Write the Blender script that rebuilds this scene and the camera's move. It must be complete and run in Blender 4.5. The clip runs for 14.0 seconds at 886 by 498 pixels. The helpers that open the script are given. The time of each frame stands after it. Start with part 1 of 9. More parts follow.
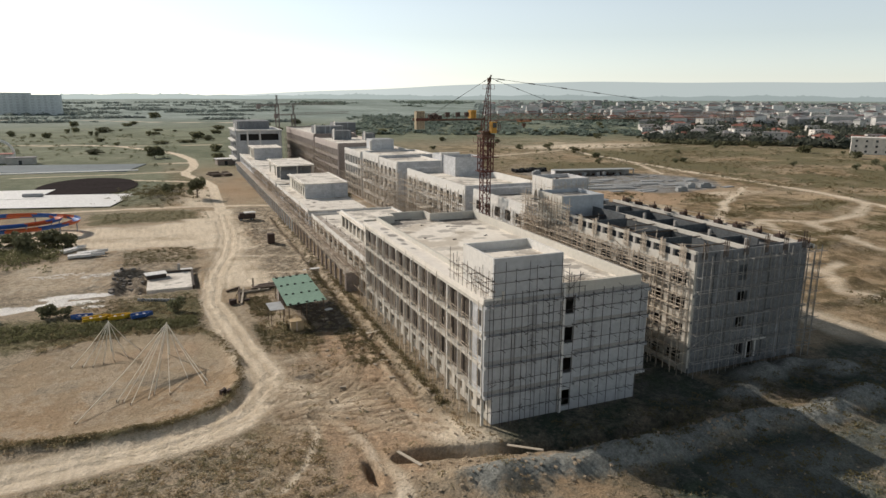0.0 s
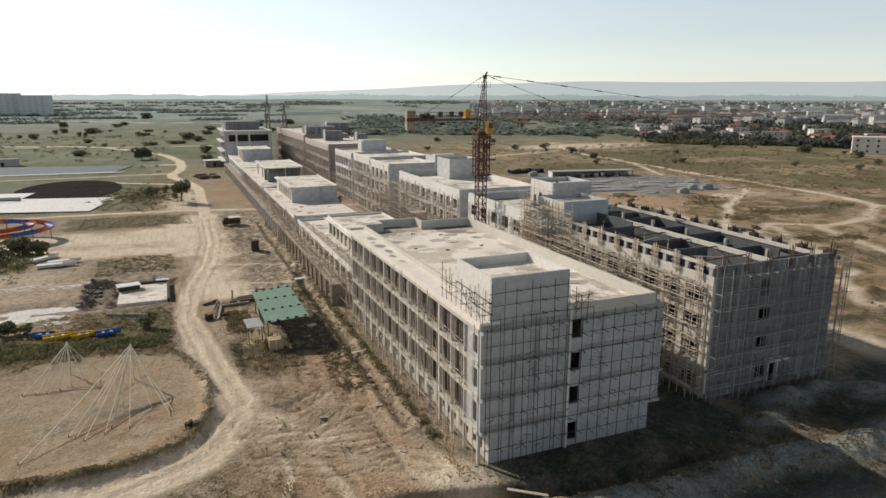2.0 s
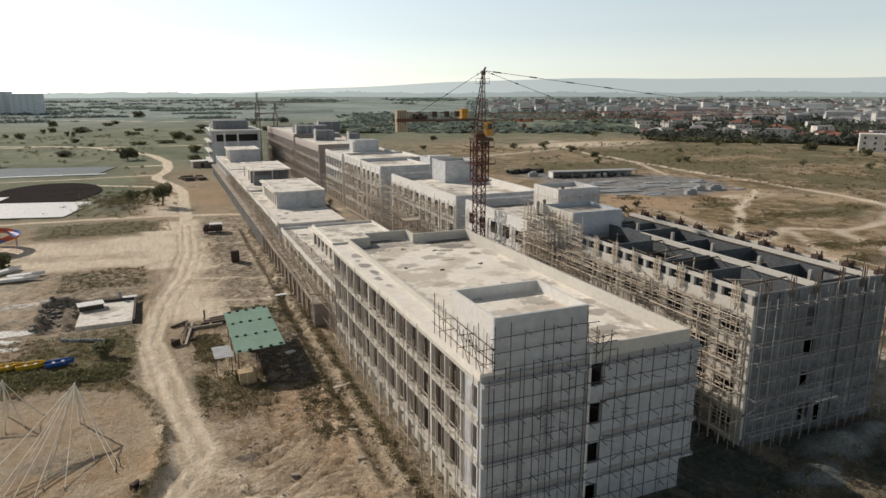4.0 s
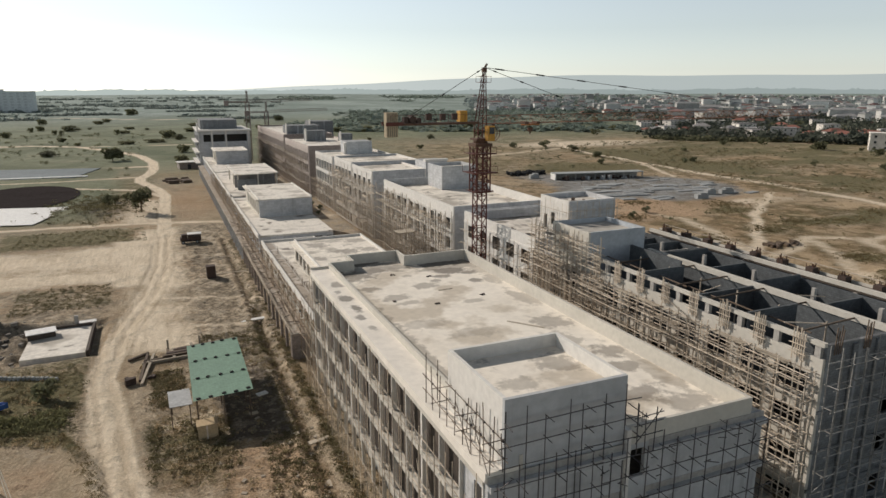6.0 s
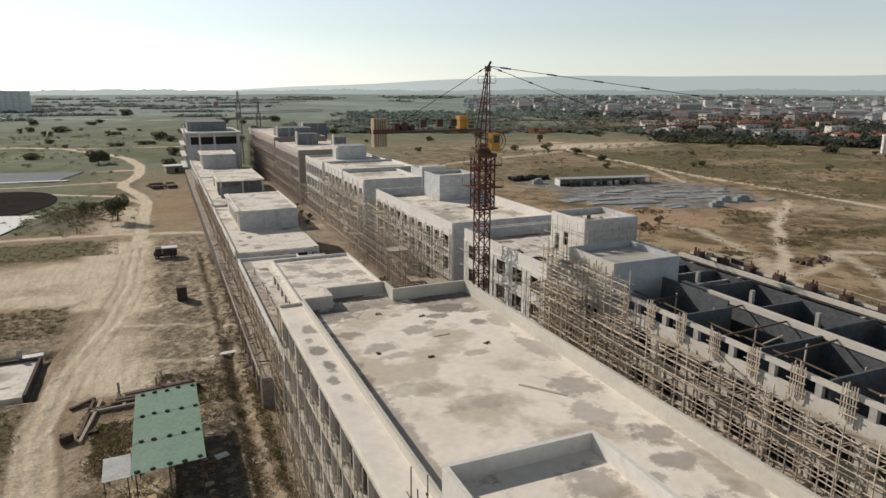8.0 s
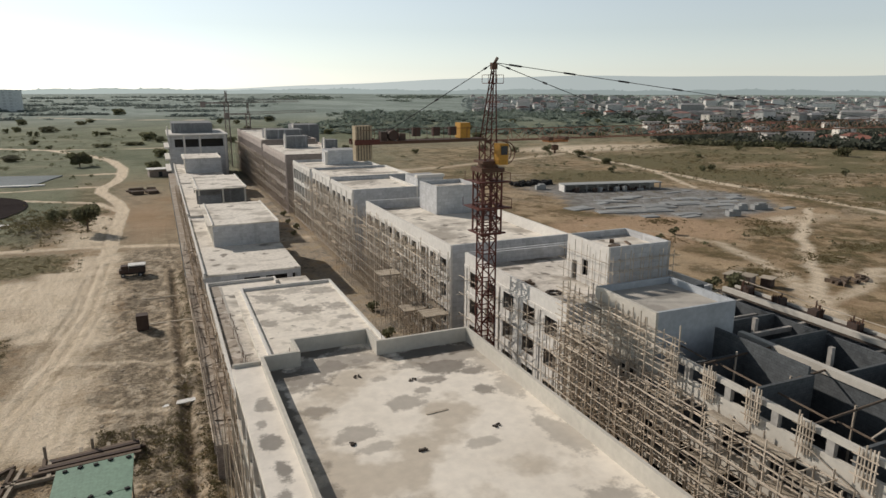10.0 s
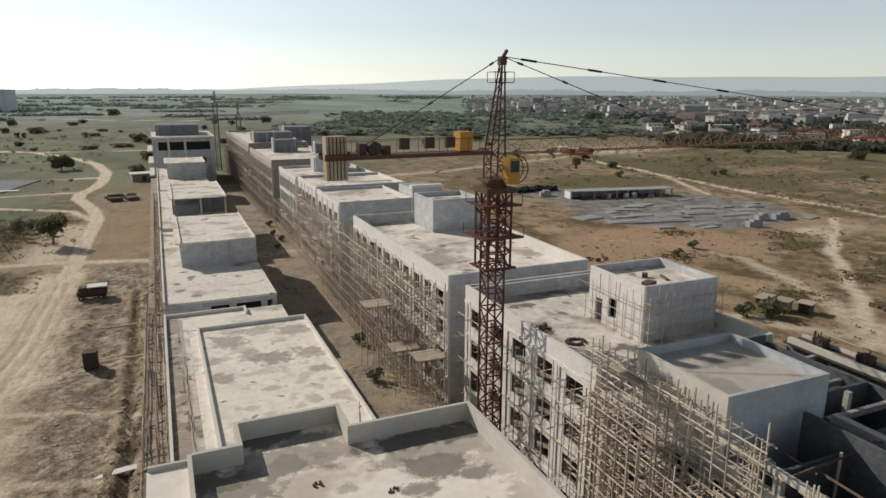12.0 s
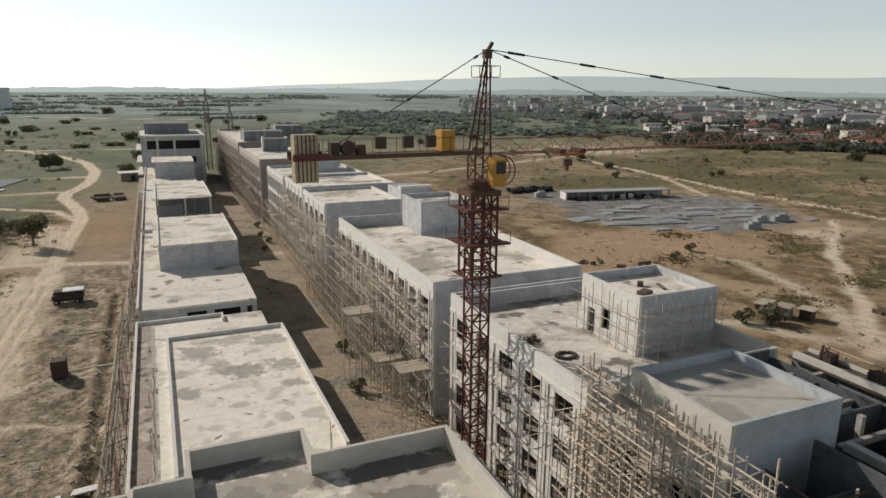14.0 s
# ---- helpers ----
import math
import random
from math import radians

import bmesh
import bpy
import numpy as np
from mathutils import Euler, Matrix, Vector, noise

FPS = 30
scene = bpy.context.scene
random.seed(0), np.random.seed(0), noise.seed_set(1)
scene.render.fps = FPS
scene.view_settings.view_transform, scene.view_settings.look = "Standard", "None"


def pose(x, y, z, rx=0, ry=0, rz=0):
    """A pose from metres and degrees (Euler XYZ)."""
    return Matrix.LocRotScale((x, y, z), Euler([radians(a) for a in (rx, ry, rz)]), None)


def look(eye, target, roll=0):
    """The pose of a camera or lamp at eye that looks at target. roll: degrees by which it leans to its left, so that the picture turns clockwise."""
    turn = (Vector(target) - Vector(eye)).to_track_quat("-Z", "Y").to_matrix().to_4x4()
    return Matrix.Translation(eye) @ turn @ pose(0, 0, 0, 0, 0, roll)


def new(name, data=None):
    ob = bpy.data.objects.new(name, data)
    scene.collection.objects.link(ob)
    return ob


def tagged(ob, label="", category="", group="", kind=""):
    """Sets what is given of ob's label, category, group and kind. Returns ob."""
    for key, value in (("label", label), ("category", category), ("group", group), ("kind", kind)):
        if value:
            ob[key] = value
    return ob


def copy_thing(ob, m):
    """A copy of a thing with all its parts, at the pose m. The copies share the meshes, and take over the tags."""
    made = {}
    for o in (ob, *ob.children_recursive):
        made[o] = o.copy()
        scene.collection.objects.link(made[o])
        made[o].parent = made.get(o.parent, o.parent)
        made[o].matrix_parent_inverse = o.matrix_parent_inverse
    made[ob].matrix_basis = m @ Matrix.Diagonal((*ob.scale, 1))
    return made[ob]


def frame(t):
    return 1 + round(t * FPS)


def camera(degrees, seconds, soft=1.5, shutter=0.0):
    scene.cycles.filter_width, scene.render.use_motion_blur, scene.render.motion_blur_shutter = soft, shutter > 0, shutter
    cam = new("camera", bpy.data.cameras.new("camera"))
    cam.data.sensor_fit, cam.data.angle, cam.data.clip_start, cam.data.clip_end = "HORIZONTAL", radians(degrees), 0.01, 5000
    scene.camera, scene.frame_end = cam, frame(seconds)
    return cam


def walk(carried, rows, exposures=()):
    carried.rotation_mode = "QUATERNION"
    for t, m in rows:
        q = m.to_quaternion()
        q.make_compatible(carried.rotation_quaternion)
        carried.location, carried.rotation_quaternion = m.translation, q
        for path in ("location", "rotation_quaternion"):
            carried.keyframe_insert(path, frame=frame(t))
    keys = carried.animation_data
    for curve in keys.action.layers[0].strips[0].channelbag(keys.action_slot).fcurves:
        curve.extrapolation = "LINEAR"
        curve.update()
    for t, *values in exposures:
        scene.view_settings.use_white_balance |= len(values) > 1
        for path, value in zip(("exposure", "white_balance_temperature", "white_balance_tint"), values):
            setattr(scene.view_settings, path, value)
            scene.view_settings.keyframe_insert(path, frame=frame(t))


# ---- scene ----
cam = camera(67.9, 14.0)
PATH = [
    (0, (-28.601, -56.67, 33.835), (-27.866, -54.867, 33.379), 0.2),
    (0.5, (-27.882, -55.168, 33.733), (-27.144, -53.366, 33.277), 0.1),
    (1, (-27.079, -53.437, 33.65), (-26.337, -51.637, 33.194), 0.1),
    (1.5, (-26.158, -51.543, 33.595), (-25.414, -49.743, 33.138), 0.1),
    (2, (-25.162, -49.44, 33.555), (-24.415, -47.642, 33.099), 0.1),
    (2.5, (-24.13, -47.201, 33.507), (-23.38, -45.404, 33.05), 0.1),
    (3, (-22.932, -44.722, 33.531), (-22.182, -42.926, 33.073), 0.0),
    (5.5, (-16.805, -31.024, 33.934), (-16.048, -29.235, 33.462), -0.1),
    (6, (-15.473, -28.158, 34.014), (-14.715, -26.369, 33.542), -0.1),
    (6.5, (-14.183, -25.304, 34.005), (-13.425, -23.515, 33.532), -0.1),
    (7, (-12.877, -22.43, 34.071), (-12.117, -20.641, 33.598), -0.0),
    (7.5, (-11.613, -19.512, 34.076), (-10.852, -17.724, 33.604), -0.0),
    (8, (-10.151, -16.43, 34.17), (-9.391, -14.641, 33.699), -0.0),
    (8.2, (-9.581, -15.193, 34.179), (-8.823, -13.403, 33.711), 0.1),
    (10.5, (-3.309, -0.649, 34.372), (-2.542, 1.137, 33.899), 0.1),
    (11, (-1.875, 2.5, 34.341), (-1.108, 4.285, 33.869), 0.1),
    (11.5, (-0.349, 5.662, 34.365), (0.418, 7.447, 33.893), 0.1),
    (12, (1.053, 8.686, 34.359), (1.82, 10.472, 33.888), 0.2),
    (12.5, (2.282, 10.678, 34.356), (3.05, 12.464, 33.886), 0.2),
    (13, (2.987, 11.514, 34.248), (3.759, 13.298, 33.777), 0.2),
    (13.5, (3.392, 11.675, 34.123), (4.168, 13.458, 33.651), 0.3),
    (14, (3.72, 11.668, 34.034), (4.495, 13.451, 33.562), 0.4),
]
walk(cam, [(t, look(eye, target, roll)) for t, eye, target, roll in PATH],
     exposures=[(t, e, 6600, 11.0) for t, e in ((0.0, -0.20), (3.0, -0.22), (6.0, -0.34), (8.0, -0.38), (11.0, -0.43), (14.0, -0.40))])

# ---- world, sun ----
SUN_AZ = radians(-33)      # from +y towards -x
SUN_EL = radians(30.3)
world = bpy.data.worlds.new("sky")
scene.world = world
world.use_nodes = True
wn = world.node_tree
wn.nodes.clear()
sky = wn.nodes.new("ShaderNodeTexSky")
sky.sky_type = "NISHITA"
sky.sun_disc = False
sky.sun_elevation = SUN_EL
sky.sun_rotation = SUN_AZ
sky.altitude = 60
sky.air_density = 1.0
sky.dust_density = 0.25
sky.ozone_density = 1.0
bg = wn.nodes.new("ShaderNodeBackground")
bg.inputs["Strength"].default_value = 0.116
out = wn.nodes.new("ShaderNodeOutputWorld")
haze = wn.nodes.new("ShaderNodeHueSaturation")   # thick dry-season haze greys the sky
haze.inputs["Saturation"].default_value = 0.4
wn.links.new(sky.outputs[0], haze.inputs["Color"])
# the haze is thickest, and so brightest, low over the land
dirn = wn.nodes.new("ShaderNodeTexCoord")
up_z = wn.nodes.new("ShaderNodeSeparateXYZ")
wn.links.new(dirn.outputs["Generated"], up_z.inputs[0])
thick = wn.nodes.new("ShaderNodeMapRange")
for key_, val_ in (("From Min", 0.12), ("From Max", 0.7), ("To Min", 1.28), ("To Max", 0.56)):
    thick.inputs[key_].default_value = val_
wn.links.new(up_z.outputs["Z"], thick.inputs["Value"])
veil = wn.nodes.new("ShaderNodeVectorMath")
veil.operation = "SCALE"
wn.links.new(haze.outputs[0], veil.inputs[0])
wn.links.new(thick.outputs[0], veil.inputs["Scale"])
cool = wn.nodes.new("ShaderNodeVectorMath")   # dust-laden air scatters a faint cool green
cool.operation = "MULTIPLY"
cool.inputs[1].default_value = (0.94, 1.0, 1.02)
wn.links.new(veil.outputs[0], cool.inputs[0])
wn.links.new(cool.outputs[0], bg.inputs[0])
wn.links.new(bg.outputs[0], out.inputs[0])
sun = new("sun", bpy.data.lights.new("sun", "SUN"))
sun.data.energy = 5.0
sun.data.angle = radians(0.6)
sun.data.color = (1.0, 0.92, 0.825)
sun_dir = Vector((math.sin(SUN_AZ) * math.cos(SUN_EL), math.cos(SUN_AZ) * math.cos(SUN_EL), math.sin(SUN_EL)))
sun.matrix_world = look(Vector((0, 0, 120)) + sun_dir * 50, (0, 0, 120))

# ---- materials ----


def mat(name, base, rough=0.9, dark=None, scale=0.6, amount=0.5, fine=8.0, bump=0.15, metal=0.0, patch=None,
        patch_scale=0.12, patch_cut=0.56, patch_soft=0.08, rand=0.0, blocks=None, streak=False, leafy=0.0, spots=None, spec=0.25,
        pools=(), pool_col=(0.22, 0.2, 0.175), grain=0.55, isle=0.0):
    """A rough surface: base colour, drifted to `dark` by large noise, fine grain, optional stain patches or block courses."""
    m = bpy.data.materials.new(name)
    m.use_nodes = True
    nt = m.node_tree
    b = nt.nodes["Principled BSDF"]
    b.inputs["Roughness"].default_value = rough
    b.inputs["Metallic"].default_value = metal
    b.inputs["Specular IOR Level"].default_value = spec
    tc = nt.nodes.new("ShaderNodeNewGeometry")

    def noise_node(sc, detail=4.0, rough_=0.6):
        n = nt.nodes.new("ShaderNodeTexNoise")
        n.inputs["Scale"].default_value = sc
        n.inputs["Detail"].default_value = detail
        n.inputs["Roughness"].default_value = rough_
        nt.links.new(tc.outputs["Position"], n.inputs["Vector"])
        return n

    def ramp(src, lo, hi):
        r = nt.nodes.new("ShaderNodeMapRange")
        r.inputs["From Min"].default_value = lo
        r.inputs["From Max"].default_value = hi
        nt.links.new(src, r.inputs["Value"])
        return r.outputs[0]

    def mix(f, a, c):
        x = nt.nodes.new("ShaderNodeMix")
        x.data_type = "RGBA"
        for sock, v in ((x.inputs[0], f), (x.inputs[6], a), (x.inputs[7], c)):
            if isinstance(v, (float, int)):
                sock.default_value = v
            elif isinstance(v, tuple):
                sock.default_value = (*v, 1)
            else:
                nt.links.new(v, sock)
        return x.outputs[2]

    dk = dark or tuple(c * 0.7 for c in base)
    n1 = noise_node(scale)
    col = mix(ramp(n1.outputs[0], 0.62 - 0.3 * amount, 0.62 + 0.2), base, dk)
    if blocks:
        br = nt.nodes.new("ShaderNodeTexBrick")
        br.inputs["Scale"].default_value = 1.0
        br.inputs["Brick Width"].default_value = blocks[0]
        br.inputs["Row Height"].default_value = blocks[1]
        br.inputs["Mortar Size"].default_value = 0.012
        br.inputs["Color1"].default_value = (1, 1, 1, 1)
        br.inputs["Color2"].default_value = (0.82, 0.82, 0.82, 1)
        br.inputs["Mortar"].default_value = (0.62, 0.62, 0.62, 1)
        cx = nt.nodes.new("ShaderNodeSeparateXYZ")
        nt.links.new(tc.outputs["Position"], cx.inputs[0])
        ad = nt.nodes.new("ShaderNodeMath")
        nt.links.new(cx.outputs[0], ad.inputs[0])
        nt.links.new(cx.outputs[1], ad.inputs[1])
        cc = nt.nodes.new("ShaderNodeCombineXYZ")
        nt.links.new(ad.outputs[0], cc.inputs[0])
        nt.links.new(cx.outputs[2], cc.inputs[1])
        nt.links.new(cc.outputs[0], br.inputs["Vector"])
        mm = nt.nodes.new("ShaderNodeMix")
        mm.data_type = "RGBA"
        mm.blend_type = "MULTIPLY"
        mm.inputs[0].default_value = 1.0
        nt.links.new(col, mm.inputs[6])
        nt.links.new(br.outputs[0], mm.inputs[7])
        col = mm.outputs[2]
    if patch:
        n2 = noise_node(patch_scale, 5.0, 0.55)
        if streak:
            mp = nt.nodes.new("ShaderNodeMapping")
            mp.inputs["Scale"].default_value = (1, 1, 0.08)
            nt.links.new(tc.outputs["Position"], mp.inputs[0])
            nt.links.new(mp.outputs[0], n2.inputs["Vector"])
        col = mix(ramp(n2.outputs[0], patch_cut, patch_cut + patch_soft), col, patch)
    if spots:
        n4 = noise_node(spots[1], 4.0, 0.5)
        col = mix(ramp(n4.outputs[0], spots[2], spots[2] + spots[3]), col, spots[0])
    if pools:
        # dark pools (x, y, half-width, half-length, strength) with ragged rims: stains, painted shade
        wob = ramp(noise_node(0.7, 7.0, 0.68).outputs[0], 0.32, 0.68)
        total = None
        for px, py, rx, ry, st in pools:
            dv = nt.nodes.new("ShaderNodeVectorMath")
            dv.operation = "SUBTRACT"
            dv.inputs[1].default_value = (px, py, 0)
            nt.links.new(tc.outputs["Position"], dv.inputs[0])
            sv = nt.nodes.new("ShaderNodeVectorMath")
            sv.operation = "MULTIPLY"
            sv.inputs[1].default_value = (1 / rx, 1 / ry, 0)
            nt.links.new(dv.outputs[0], sv.inputs[0])
            ln = nt.nodes.new("ShaderNodeVectorMath")
            ln.operation = "LENGTH"
            nt.links.new(sv.outputs[0], ln.inputs[0])
            ad2 = nt.nodes.new("ShaderNodeMath")
            nt.links.new(ln.outputs["Value"], ad2.inputs[0])
            nt.links.new(wob, ad2.inputs[1])
            rr_ = nt.nodes.new("ShaderNodeMapRange")
            for kk, vv in (("From Min", 1.5), ("From Max", 1.14), ("To Min", 0.0), ("To Max", st)):
                rr_.inputs[kk].default_value = vv
            nt.links.new(ad2.outputs[0], rr_.inputs["Value"])
            if total is None:
                total = rr_.outputs[0]
            else:
                mx = nt.nodes.new("ShaderNodeMath")
                mx.operation = "MAXIMUM"
                nt.links.new(total, mx.inputs[0])
                nt.links.new(rr_.outputs[0], mx.inputs[1])
                total = mx.outputs[0]
        col = mix(total, col, pool_col)
    n3 = noise_node(fine, 3.0)
    g = nt.nodes.new("ShaderNodeMix")
    g.data_type = "RGBA"
    g.blend_type = "MULTIPLY"
    g.inputs[0].default_value = grain
    nt.links.new(col, g.inputs[6])
    gr = nt.nodes.new("ShaderNodeMapRange")
    gr.inputs["From Min"].default_value, gr.inputs["From Max"].default_value = 0.3, 0.7
    gr.inputs["To Min"].default_value, gr.inputs["To Max"].default_value = 0.65, 1.2
    nt.links.new(n3.outputs[0], gr.inputs["Value"])
    nt.links.new(gr.outputs[0], g.inputs[7])
    col = g.outputs[2]
    if rand:
        oi = nt.nodes.new("ShaderNodeObjectInfo")
        rr = nt.nodes.new("ShaderNodeMapRange")
        rr.inputs["To Min"].default_value, rr.inputs["To Max"].default_value = 1 - rand, 1 + rand * 0.6
        nt.links.new(oi.outputs["Random"], rr.inputs["Value"])
        r2 = nt.nodes.new("ShaderNodeMix")
        r2.data_type = "RGBA"
        r2.blend_type = "MULTIPLY"
        r2.inputs[0].default_value = 1.0
        nt.links.new(col, r2.inputs[6])
        nt.links.new(rr.outputs[0], r2.inputs[7])
        col = r2.outputs[2]
    if isle:
        ri = nt.nodes.new("ShaderNodeMapRange")
        ri.inputs["To Min"].default_value, ri.inputs["To Max"].default_value = 1 - isle, 1 + isle * 0.4
        nt.links.new(tc.outputs["Random Per Island"], ri.inputs["Value"])
        mi = nt.nodes.new("ShaderNodeMix")
        mi.data_type = "RGBA"
        mi.blend_type = "MULTIPLY"
        mi.inputs[0].default_value = 1.0
        nt.links.new(col, mi.inputs[6])
        nt.links.new(ri.outputs[0], mi.inputs[7])
        col = mi.outputs[2]
    nt.links.new(col, b.inputs["Base Color"])
    if leafy:
        tl = nt.nodes.new("ShaderNodeBsdfTranslucent")
        nt.links.new(col, tl.inputs["Color"])
        ms = nt.nodes.new("ShaderNodeMixShader")
        ms.inputs[0].default_value = leafy
        nt.links.new(b.outputs[0], ms.inputs[1])
        nt.links.new(tl.outputs[0], ms.inputs[2])
        nt.links.new(ms.outputs[0], nt.nodes["Material Output"].inputs[0])
    if bump:
        bp = nt.nodes.new("ShaderNodeBump")
        bp.inputs["Strength"].default_value = bump
        bp.inputs["Distance"].default_value = 0.05
        nt.links.new(n3.outputs[0], bp.inputs["Height"])
        nt.links.new(bp.outputs[0], b.inputs["Normal"])
    return m


M_PLASTER = mat("pale_plaster", (0.55, 0.52, 0.46), dark=(0.46, 0.43, 0.375), scale=0.25, fine=2.0, grain=0.3)
M_PLASTER_GREY = mat("grey_render", (0.56, 0.565, 0.57), dark=(0.45, 0.453, 0.455), scale=0.4, fine=2.0, grain=0.35,
                     patch=(0.36, 0.36, 0.357), patch_scale=0.7, patch_cut=0.57, patch_soft=0.15, streak=True, blocks=(1.2, 0.6))
M_END = mat("whitewashed_render", (0.47, 0.475, 0.478), dark=(0.375, 0.38, 0.383), scale=0.3, fine=1.5, grain=0.35,
            patch=(0.30, 0.30, 0.30), patch_scale=0.7, patch_cut=0.56, patch_soft=0.15, streak=True)
M_BLOCK = mat("grey_blockwork", (0.225, 0.232, 0.237), dark=(0.15, 0.156, 0.16), scale=0.5, fine=2.5, patch=(0.33, 0.338, 0.342), patch_scale=0.9, patch_cut=0.54, patch_soft=0.14, streak=True, blocks=(0.45, 0.22))
M_WALL_WHITE = mat("whitish_render", (0.68, 0.655, 0.61), dark=(0.60, 0.575, 0.535), scale=0.25, fine=2.0, grain=0.3)
M_ROOF = mat("cast_roof_concrete", (0.79, 0.735, 0.645), dark=(0.64, 0.59, 0.51), scale=0.14, amount=0.5, fine=1.2,
             patch=(0.42, 0.38, 0.325), patch_scale=0.17, patch_cut=0.50, patch_soft=0.12, bump=0.06, grain=0.35,
             spots=((0.25, 0.225, 0.19), 0.33, 0.60, 0.06))
# parapet shade painted along the rear and left edges, then lighter stains over the deck
FAR_SHADE_STAINS = ((7.0, 44.0, 6.5, 2.0, 0.6), (15.0, 41.6, 4.8, 2.2, 0.55), (3.0, 42.2, 3.2, 2.6, 0.7), (17.6, 39.0, 1.2, 4.5, 0.4), (5.6, 46.9, 3.0, 1.9, 0.9), (2.2, 42.8, 2.2, 1.7, 0.9), (1.3, 37.0, 0.8, 9.5, 0.85), (14.4, 43.1, 4.9, 1.4, 0.9), (7.6, 45.6, 2.6, 1.0, 0.7), (2.9, 40.5, 1.3, 1.1, 0.6), (4.1, 42.7, 0.8, 0.6, 0.8),
             (6.2, 43.2, 1.6, 1.5, 0.75), (14.0, 39.9, 2.1, 1.9, 0.8), (16.1, 38.4, 1.4, 1.2, 0.75), (12.4, 38.1, 1.4, 1.0, 0.7), (15.2, 35.1, 0.9, 1.0, 0.7), (11.1, 36.6, 0.6, 0.6, 0.55),
             (9.5, 35.4, 2.2, 1.4, 0.5), (17.3, 35.2, 1.1, 2.2, 0.4), (8.2, 43.6, 0.9, 0.6, 0.7), (8.8, 39.7, 0.7, 0.6, 0.4), (17.8, 41.2, 0.9, 1.6, 0.5), (5.0, 32.4, 2.1, 1.0, 0.5), (3.3, 36.4, 1.2, 1.0, 0.5), (5.8, 30.4, 1.3, 0.7, 0.4))
# stains, and the left parapet's shade as the long strip at x 2.0
NEAR_SHADE_STAINS = ((14.5, 16.0, 1.6, 2.4, 0.4), (13.6, 5.4, 2.4, 1.3, 0.6), (15.8, 3.0, 2.2, 1.4, 0.5), (15.8, 20.2, 1.9, 2.2, 0.5), (17.0, 27.5, 1.3, 3.2, 0.4), (17.2, 8.0, 0.9, 7.0, 0.4),
              (16.4, 12.6, 1.7, 2.0, 0.6), (15.6, 9.8, 1.8, 1.2, 0.6), (12.8, 8.6, 1.1, 0.9, 0.5), (0.0, 29.4, 0.6, 1.1, 0.75), (-0.3, 26.6, 0.4, 0.7, 0.6), (-0.1, 23.6, 0.4, 0.8, 0.5), (2.0, 18.0, 1.0, 14.0, 0.5),
              (11.8, 28.6, 1.3, 0.7, 0.4), (6.3, 4.9, 1.9, 1.5, 0.5), (2.6, 3.0, 1.6, 1.0, 0.4), (8.0, 20.5, 2.6, 1.2, 0.3), (5.0, 24.0, 2.2, 1.4, 0.3), (10.4, 14.0, 2.0, 1.4, 0.3))
M_DECK = mat("smooth_screeded_deck", (0.80, 0.74, 0.645), dark=(0.66, 0.60, 0.51), scale=0.12, amount=0.45, fine=1.4,
             patch=(0.57, 0.505, 0.415), patch_scale=0.16, patch_cut=0.51, patch_soft=0.08, bump=0.05, grain=0.25,
             pools=FAR_SHADE_STAINS + NEAR_SHADE_STAINS, pool_col=(0.15, 0.13, 0.11))
HALL_POOLS = ((5.6, 73.6, 2.2, 2.2, 0.75), (8.7, 75.6, 2.8, 1.5, 0.6), (9.3, 67.9, 2.3, 1.7, 0.85), (12.3, 74.6, 2.0, 1.6, 0.7), (12.7, 68.2, 1.9, 1.7, 0.75), (4.3, 64.9, 1.2, 1.6, 0.8), (13.0, 63.7, 1.5, 0.9, 0.75),
              (7.3, 69.3, 1.2, 1.5, 0.55), (8.1, 61.2, 1.4, 0.45, 0.6), (13.4, 57.6, 1.1, 1.4, 0.5), (10.8, 58.1, 0.9, 1.0, 0.45), (10.4, 72.0, 1.0, 0.7, 0.5), (6.0, 58.2, 0.7, 0.5, 0.4), (4.0, 69.0, 0.8, 1.1, 0.5))
M_HALL_ROOF = mat("stained_cream_slab", (0.80, 0.74, 0.645), dark=(0.67, 0.615, 0.53), scale=0.3, amount=0.5, fine=1.4, patch=(0.60, 0.55, 0.47), patch_scale=0.45, patch_cut=0.55, patch_soft=0.06, bump=0.06, grain=0.35,
                  pools=HALL_POOLS, pool_col=(0.33, 0.3, 0.26), spots=((0.30, 0.27, 0.23), 1.1, 0.66, 0.04))
M_COPING = mat("pale_cast_coping", (0.76, 0.71, 0.635), dark=(0.66, 0.61, 0.54), scale=0.2, amount=0.4, fine=1.4, bump=0.05, grain=0.25,
               pools=((-0.2, 32.6, 0.7, 1.1, 0.8), (0.1, 37.5, 0.6, 1.4, 0.7), (0.0, 29.4, 0.7, 1.2, 0.85), (-0.3, 26.6, 0.5, 0.8, 0.75), (-0.1, 23.8, 0.4, 0.7, 0.6), (-0.4, 35.0, 0.4, 0.8, 0.6)), pool_col=(0.2, 0.185, 0.165))
M_ROOF_DIRTY = mat("dirty_roof_concrete", (0.68, 0.635, 0.57), dark=(0.46, 0.42, 0.365), scale=0.3, amount=0.6, fine=1.5,
                   patch=(0.34, 0.305, 0.26), patch_scale=0.22, patch_cut=0.5, patch_soft=0.12, bump=0.06,
                   spots=((0.20, 0.18, 0.155), 0.4, 0.6, 0.05))
